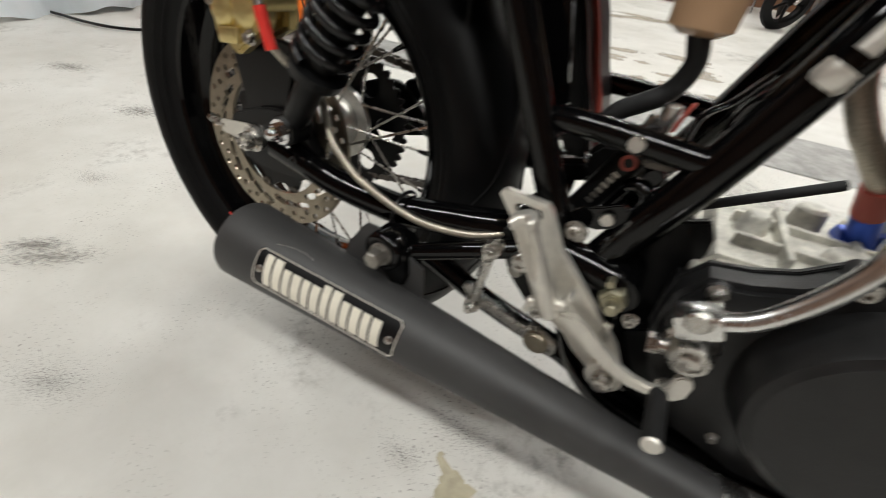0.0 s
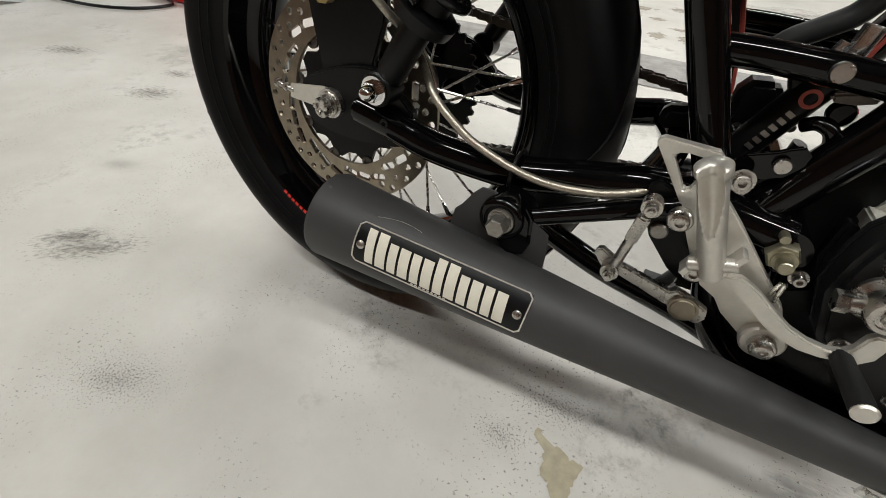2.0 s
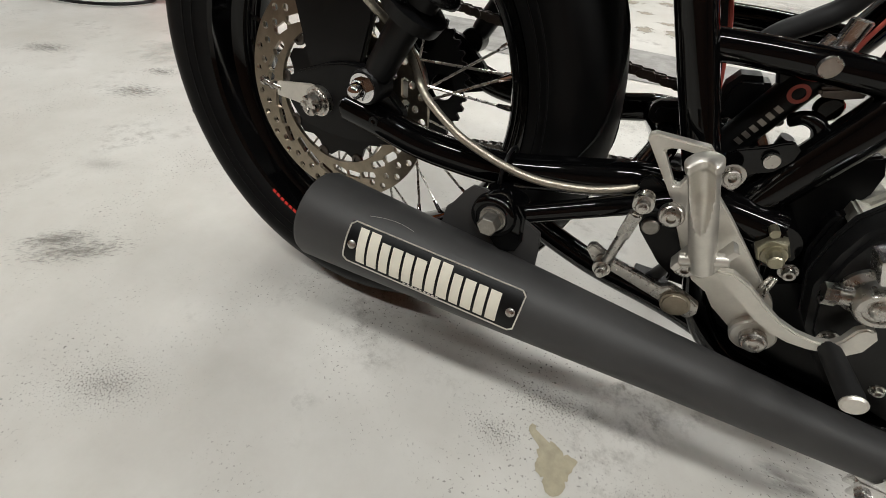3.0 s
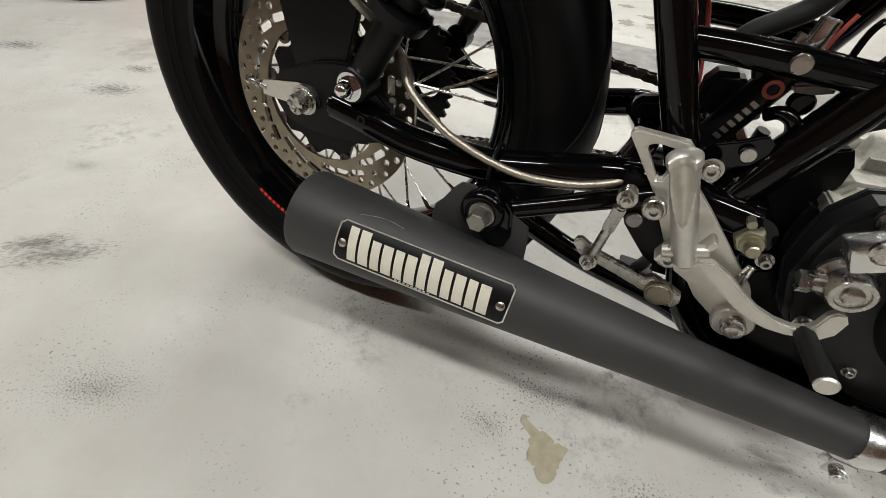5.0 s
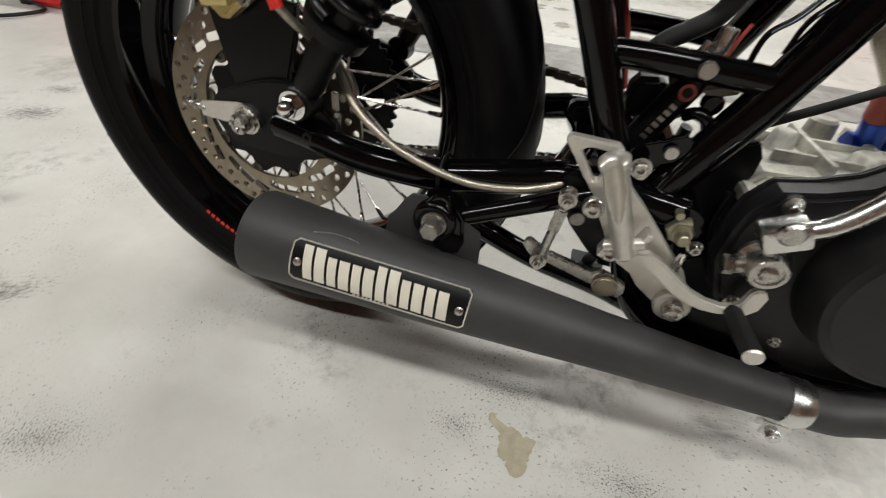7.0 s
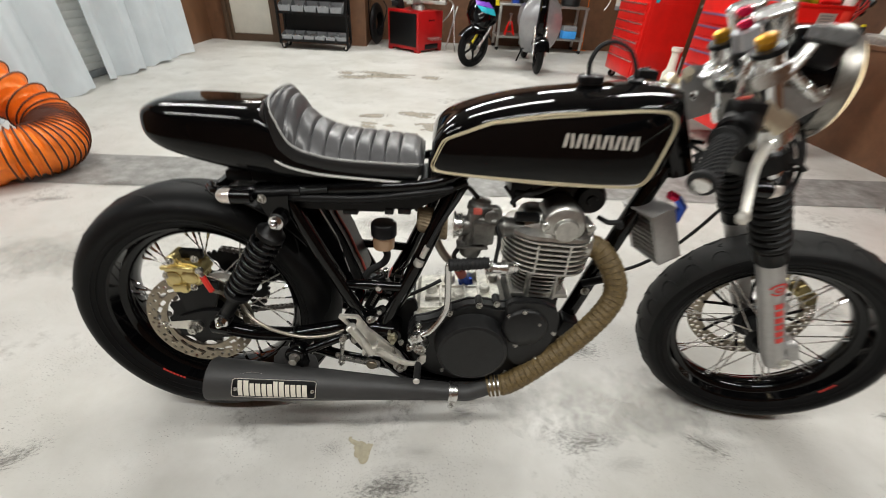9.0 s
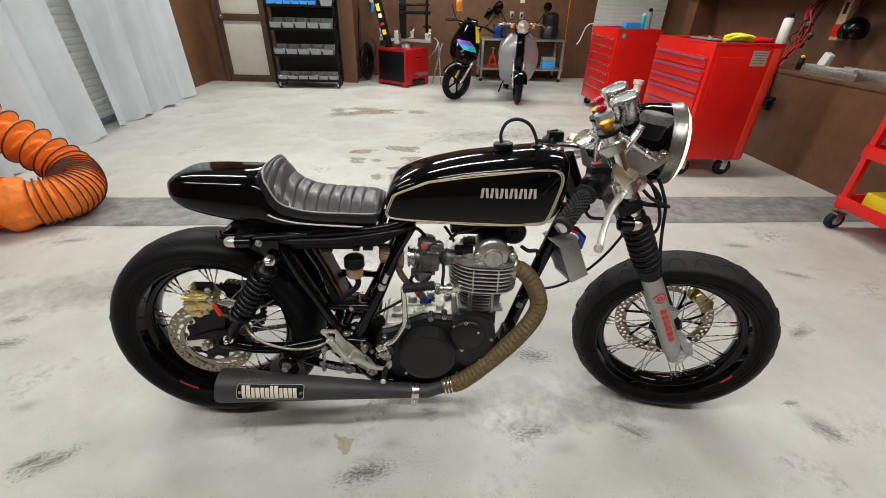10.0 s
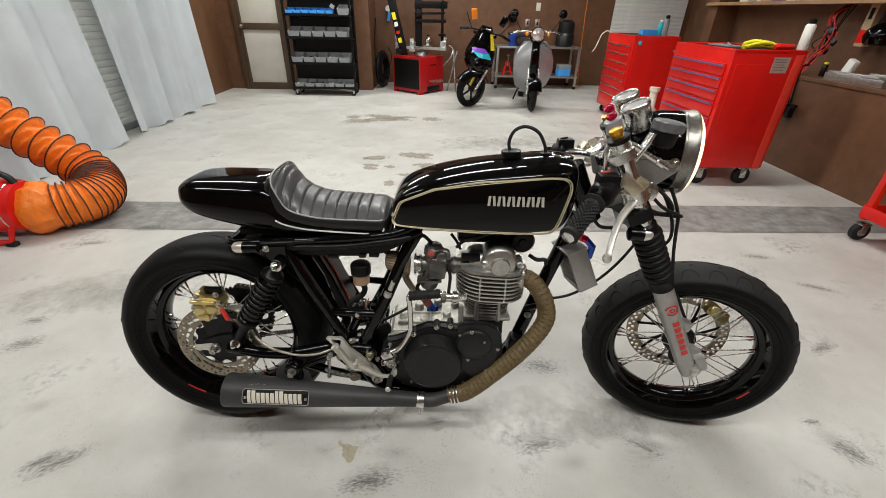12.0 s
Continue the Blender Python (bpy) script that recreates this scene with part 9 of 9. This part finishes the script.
box(bm, (0, 0, 0.09), (0.14, 0.12, 0.18), 0.004)
part("body", bm, "blue_anod", t)
# wall plates and round vent
for i, (x, z, w, h) in enumerate(((2.43, 1.25, 0.075, 0.12), (2.27, 1.005, 0.075, 0.12), (2.44, 1.0, 0.075, 0.12))):
    t = thing("wall_plate", (x, YB2, z), "cream light switch plate on the brown wall" if i == 0 else "steel socket plate on the brown wall", "wall plate", group="wall plates")
    bm = bm_new()
    box(bm, (0, -0.005, 0), (w, 0.010, h), 0.003)
    pl = part("plate", bm, "letter_cream" if i == 0 else "alu_cast", t)
    bm = bm_new()
    box(bm, (0, -0.012, 0), (w * 0.3, 0.006, h * 0.4), 0.002)
    part("insert", bm, "white_plastic" if i == 0 else "black_plastic", pl)
t = thing("wall_horn", (1.99, YB2, 1.09), "round black horn fixed to the wall", "horn")
bm = bm_new()
lathe(bm, (0, 0, 0), (0, -1, 0), [(0, 0.03), (0.03, 0.035), (0.06, 0.075), (0.08, 0.08), (0.085, 0.06), (0.07, 0.02)], 28)
part("bell", bm, "black_gloss", t)
bm = bm_new()
tube(bm, [(3.27, 7.13, 2.4), (3.25, 7.12, 1.3), (3.28, 7.12, 0.5), (3.30, 7.08, 0.05), (3.22, 7.00, 0.012), (3.10, 6.98, 0.012), (3.35, 7.02, 0.012)], 0.007, 8)
tagged(link("extension_lead", bm, "orange"), "orange extension lead hanging down the wall", "cord")
t = thing("trolley_handle", (0.86, 6.30, 0), "thin steel trolley handle leaning by the tyre changer", "bar")
bm = bm_new()
rod(bm, (0.0, 0.0, 0.0), (0.16, 0.1, 0.60), 0.012)
rod(bm, (0.14, -0.1, 0.0), (0.10, 0.1, 0.62), 0.012)
part("bar", bm, "steel", t)

# ---- right side: built-in bench, shelf and clutter ----
XE = 4.15
slab("bench_front", (XR, YF, 0), (XR + 0.04, 4.62, 0.720), "brown", "brown panel front of the long bench", "bench front")
slab("bench_top", (XR - 0.01, YF, 0.720), (XE, 4.62, 0.750), "brown", "brown bench top along the wall", "bench top", 0.004)
slab("wall_east", (XE, YF, 0), (XE + 0.1, 4.70, CEILING), "brown", "brown painted panel wall behind the bench", "wall")
slab("wall_east_return", (XE + 0.1, 4.60, 0), (5.20, 4.70, CEILING), "brown", "brown painted end of the bench wall", "wall")
slab("wall_east_far", (5.10, 4.70, 0), (5.20, YB2, CEILING), "brown", "brown painted wall beside the back shutter", "wall")
slab("wall_shelf", (3.86, 1.0, 1.275), (XE, 4.60, 1.305), "wood", "brown wooden wall shelf above the bench", "shelf", 0.003)
slab("shelf_post", (3.90, 4.42, 0.751), (XE, 4.60, CEILING), "brown", "brown post beside the wall shelf", "post")
rj = random.Random(11)
for k in range(16):
    y = 1.5 + 0.17 * k
    if rj.random() < 0.3:
        bottle("supply_bottle", 4.0, y, 1.305, 0.035, rj.uniform(0.15, 0.24), rj.choice(["white_plastic", "blue_plastic", "yellow_paint", "red_paint"]), "black_plastic", "plastic supply bottle standing on the shelf", "bottle", "bottles on the wall shelf")
    else:
        t = thing("supply_box", (4.0, y, 1.305), rj.choice(["small cardboard box on the wall shelf", "pale carton on the wall shelf"]), "box", group="boxes on the wall shelf")
        bm = bm_new()
        hh = rj.uniform(0.06, 0.16)
        box(bm, (0, 0, hh / 2), (0.14, 0.13, hh), 0.002)
        part("carton", bm, rj.choice(["cardboard", "white_plastic", "purple", "blue_anod", "letter_cream"]), t)
for k, (y, l) in enumerate(((2.25, 0.50), (2.32, 0.42), (2.05, 0.36))):
    t = thing("steel_channel", (3.80 + 0.06 * k, y, 0.750), "grey steel channel lying on the bench", "channel", rz=4 * k, group="channels on the bench")
    bm = bm_new()
    box(bm, (0, 0, 0.024 + 0.006 * k), (0.05, l, 0.048 + 0.012 * k), 0.003)
    part("bar", bm, "alu_cast", t)
bottle("small_bottle", 3.86, 2.62, 0.750, 0.022, 0.11, "black_plastic", "yellow_paint", "small black bottle with yellow cap on the bench", "bottle")
t = thing("plastic_bottle", (3.88, 2.42, 0.750), "white plastic bottle lying tilted on the bench", "bottle")
bm = bm_new()
box(bm, (0, 0, 0.075), (0.05, 0.07, 0.15), 0.012, rot=(18, 0, 0))
part("body", bm, "white_plastic", t)
t = thing("product_box", (4.06, 2.60, 0.99), "narrow orange-brown product box hanging on the wall", "box")
bm = bm_new()
box(bm, (0, 0, 0.14), (0.06, 0.075, 0.30), 0.002)
bx = part("carton", bm, "cardboard", t)
bm = bm_new()
box(bm, (-0.0315, 0, 0.06), (0.002, 0.070, 0.09))
part("panel", bm, "red_paint", bx, "red printed panel")
bm = bm_new()
box(bm, (-0.0315, 0, 0.22), (0.002, 0.03, 0.08))
part("panel", bm, "black_plastic", bx, "dark printed panel")
t = thing("helmet", (4.00, 2.42, 1.10), "glossy black open helmet hanging below the shelf", "helmet")
bm = bm_new()
lathe(bm, (0, 0, -0.10), (0, 0, 1), [(0, 0.070), (0.01, 0.085), (0.055, 0.098), (0.10, 0.088), (0.14, 0.052), (0.155, 0.0)], 32)
part("shell", bm, "black_gloss", t)
bm = bm_new()
tube(bm, [(0, 0.06, -0.06), (0, 0.05, 0.08), (0, 0.0, 0.178)], 0.008, 8)
part("strap", bm, "leather_dark", t)
rc3 = random.Random(7)
for k in range(11):
    red = k % 2 == 0
    jig = lambda v: v + rc3.uniform(-0.04, 0.04)
    pts = [(4.06, jig(2.86), 1.27), (jig(3.98), jig(2.86), 1.20), (jig(3.94), jig(2.80), 1.08), (jig(3.92), jig(2.76 if k % 3 else 2.84), 0.98), (jig(3.84), jig(2.74), 0.90), (3.74, jig(2.72), 0.765)]
    if not red:
        pts += [(3.69, jig(2.70), 0.70), (3.685, jig(2.68), 0.62), (3.685, jig(2.66), 0.52), (3.685, jig(2.70), jig(0.46))]
    bm = bm_new()
    tube(bm, pts, 0.0055 if red else 0.0048, 8)
    tagged(link("extension_lead", bm, "red_cord" if red else "black_plastic"), "tangled red cord hanging over the bench" if red else "black cord hanging over the bench edge", "cord", "cords over the bench")
for y, z, s in ((2.80, 1.08, 0.05), (2.74, 1.00, 0.045), (2.78, 0.93, 0.04)):
    t = thing("power_adapter", (3.93, y, z), "black power adapter tangled in the cords", "power adapter", group="power adapters")
    bm = bm_new()
    box(bm, (0, 0, 0), (s, s * 1.3, s * 1.1), 0.01, rot=(20, 15, 30 * z))
    part("body", bm, "black_plastic", t)
    bm = bm_new()
    tube(bm, [(0, 0, s * 0.4), (0.01, 0.02, 0.06), (0.05, 0.04, 0.14), (0.12, 0.05, 1.275 - z)], 0.004, 6)
    part("lead", bm, "black_plastic", t)
t = thing("plug_bank", (3.66, 2.60, 0.47), "black plug bank hanging in front of the bench", "plug bank")
for k in range(3):
    bm = bm_new()
    box(bm, (0, 0.05 * (k - 1), 0.02 * (k % 2)), (0.05, 0.045, 0.09), 0.012)
    part("plug", bm, "black_plastic", t)
bm = bm_new()
box(bm, (0.015, 0, 0.05), (0.03, 0.16, 0.03), 0.006)
part("bank", bm, "black_plastic", t)
bm = bm_new()
tube(bm, [(0.02, 0.0, 0.06), (0.02, 0.02, 0.2), (0.02, 0.03, 0.345), (0.07, 0.03, 0.365)], 0.007, 8)
part("cord", bm, "black_plastic", t)

# red service cart
cart = thing("service_cart", (3.21, 0.54, 0), "red steel service cart with a yellow box on its lower tray", "service cart")
for x in (0.0, 0.42):
    for y in (0.0, 0.62):
        bm = bm_new()
        box(bm, (x, y, 0.46), (0.035, 0.035, 0.66), 0.004)
        part("post", bm, "red_paint", cart)
        bw, bf = bm_new(), bm_new()
        caster(bw, bf, x, y - 0.01, 0.055)
        fk = part("caster", bf, "steel", cart)
        part("caster_wheel", bw, "rubber_soft", fk)
        bm = bm_new()
        rod(bm, (x, y - 0.032, 0.055), (x, y + 0.012, 0.055), 0.026, seg=16)
        part("caster_hub", bm, "grey_plastic", fk)
for z in (0.15, 0.46, 0.78):
    bm = bm_new()
    box(bm, (0.21, 0.31, z), (0.46, 0.66, 0.012))
    for c, s2 in (((0.21, -0.02, z + 0.03), (0.46, 0.012, 0.07)), ((0.21, 0.64, z + 0.03), (0.46, 0.012, 0.07)), ((-0.02, 0.31, z + 0.03), (0.012, 0.66, 0.07)), ((0.44, 0.31, z + 0.03), (0.012, 0.66, 0.07))):
        box(bm, c, s2, 0.003)
    part("tray", bm, "red_paint", cart)
t = thing("parts_case", (3.39, 1.00, 0.157), "yellow plastic case on the cart's tray", "case")
bm = bm_new()
box(bm, (0, 0, 0.055), (0.26, 0.20, 0.11), 0.012)
part("body", bm, "yellow_paint", t)

# ---- ventilation hose and blower ----
HOSE = [(-1.68, 1.195, 0.150), (-1.62, 1.21, 0.146), (-1.555, 1.245, 0.142), (-1.48, 1.32, 0.142), (-1.46, 1.42, 0.150), (-1.51, 1.52, 0.175), (-1.585, 1.58, 0.225), (-1.70, 1.61, 0.30), (-1.86, 1.63, 0.40), (-2.04, 1.65, 0.525), (-2.22, 1.66, 0.66), (-2.34, 1.66, 0.86), (-2.36, 1.66, 1.2), (-2.36, 1.66, 2.0), (-2.36, 1.66, CEILING)]
hs = spline(HOSE, 24)
cum = [0.0]
for a, b in zip(hs, hs[1:]):
    cum.append(cum[-1] + (b - a).length)
def pitch(s):
    return 0.032 if s < 0.24 else 0.022 if s < 0.54 else min(0.098, 0.036 + (s - 0.54) * 0.30)


turns = [0.0]
for a, b in zip(cum, cum[1:]):
    turns.append(turns[-1] + (b - a) / pitch((a + b) / 2))


def hose_at(s):
    """Place, way, and coil turns at s metres along the hose."""
    k = int(np.searchsorted(cum, s))
    k = max(1, min(len(cum) - 1, k))
    t = (s - cum[k - 1]) / max(1e-9, cum[k] - cum[k - 1])
    return hs[k - 1].lerp(hs[k], t), (hs[min(k + 1, len(hs) - 1)] - hs[max(k - 2, 0)]).normalized(), turns[k - 1] + (turns[k] - turns[k - 1]) * t


hose = thing("duct_hose", (-1.4, 1.3, 0.02), "orange spiral ventilation hose lying in a bend on the floor", "duct hose")
hose.matrix_world = Matrix.Identity(4)
SLEEVE = 0.12
bm = bm_new()
coil = bm_new()
sections, wire, nrm = [], [], None
steps = 620
for i in range(steps + 1):
    s = cum[-1] * i / steps
    p, d, turn = hose_at(s)
    if nrm is None:
        _, nrm, _ = frame_axes(d)
    nrm = (nrm - d * nrm.dot(d)).normalized()
    b = d.cross(nrm)
    ring = []
    for k in range(36):
        a = 2 * math.pi * k / 36
        if s < SLEEVE:
            r = 0.138 + 0.014 * math.sin(math.pi * min(1, s / SLEEVE)) + 0.018 * noise.noise((s * 9, math.cos(a) * 3.2, math.sin(a) * 3.2)) - 0.010 * abs(noise.noise((s * 26, math.cos(a) * 6, math.sin(a) * 6))) - 0.020 * (s / SLEEVE) ** 3
        else:
            f = (turn - k / 36) % 1.0
            deep = 0.40 * pitch(s) if s > 0.54 else 0.34 * pitch(s)
            fold = 1 - abs(2 * f - 1) ** 1.3
            r = 0.132 - min(0.034, deep) * fold + 0.0035 * noise.noise((s * 30, math.cos(a) * 3, math.sin(a) * 3)) - 0.020 * fold * min(1, pitch(s) / 0.07) * abs(math.sin(3 * a + 7 * f))
        ring.append(p + (nrm * math.cos(a) + b * math.sin(a)) * r)
    sections.append(ring)
loft(bm, sections)
part("duct_skin", bm, "orange", hose, "orange vinyl skin", angle=50)
nrm, last = None, None
for i in range(4200):
    s = SLEEVE + (cum[-1] - SLEEVE) * i / 4199
    p, d, turn = hose_at(s)
    if nrm is None:
        _, nrm, _ = frame_axes(hose_at(0.0)[1])
    nrm = (nrm - d * nrm.dot(d)).normalized()
    a = 2 * math.pi * turn
    if last is None or a - last > 0.22:
        last = a
        wire.append(p + (nrm * math.cos(a) + d.cross(nrm) * math.sin(a)) * 0.1335)
tube(coil, wire, 0.0042, 6, smooth=False)
part("wire_spiral", coil, "wire_brown", hose, "dark brown covered wire spiral")
blower = thing("blower", (-1.83, 1.17, 0), "red portable ventilation blower with black handle", "blower")
bm = bm_new()
lathe(bm, (-0.22, 0, 0.175), (1, 0, 0.0), [(0, 0.12), (0.02, 0.15), (0.34, 0.15), (0.36, 0.138), (0.40, 0.138)], 36)
part("housing", bm, "red_paint", blower)
bm = bm_new()
tube(bm, [(-0.14, 0, 0.31), (-0.13, 0, 0.37), (0.0, 0, 0.385), (0.12, 0, 0.355), (0.16, 0, 0.30)], 0.020, 12, flat=0.7)
part("handle", bm, "black_plastic", blower)
for q in (-1, 1):
    bm = bm_new()
    tube(bm, [(-0.16, q * 0.11, 0.10), (-0.16, q * 0.15, 0.02), (0.13, q * 0.15, 0.02), (0.13, q * 0.11, 0.10)], 0.016, 10, smooth=False)
    part("foot_frame", bm, "red_paint", blower)
    for x in (-0.16, 0.13):
        bm = bm_new()
        box(bm, (x, q * 0.15, 0.012), (0.05, 0.035, 0.024), 0.005)
        part("rubber_foot", bm, "rubber_soft", blower)
bm = bm_new()
tube(bm, [(0.13 + 0.002 * math.cos(0), 0.139 * math.cos(2 * math.pi * k / 24), 0.175 + 0.139 * math.sin(2 * math.pi * k / 24)) for k in range(24)], 0.006, 6, smooth=False, closed=True)
part("hose_clamp", bm, "steel", blower)
bm = bm_new()
tube(bm, [(-2.0, 1.02, 0.02), (-1.86, 0.98, 0.012), (-1.80, 0.92, 0.012), (-1.86, 0.80, 0.012), (-2.05, 0.72, 0.012), (-2.4, 0.7, 0.012)], 0.007, 8)
tagged(link("extension_lead", bm, "black_plastic"), "black blower cord lying on the floor", "cord")
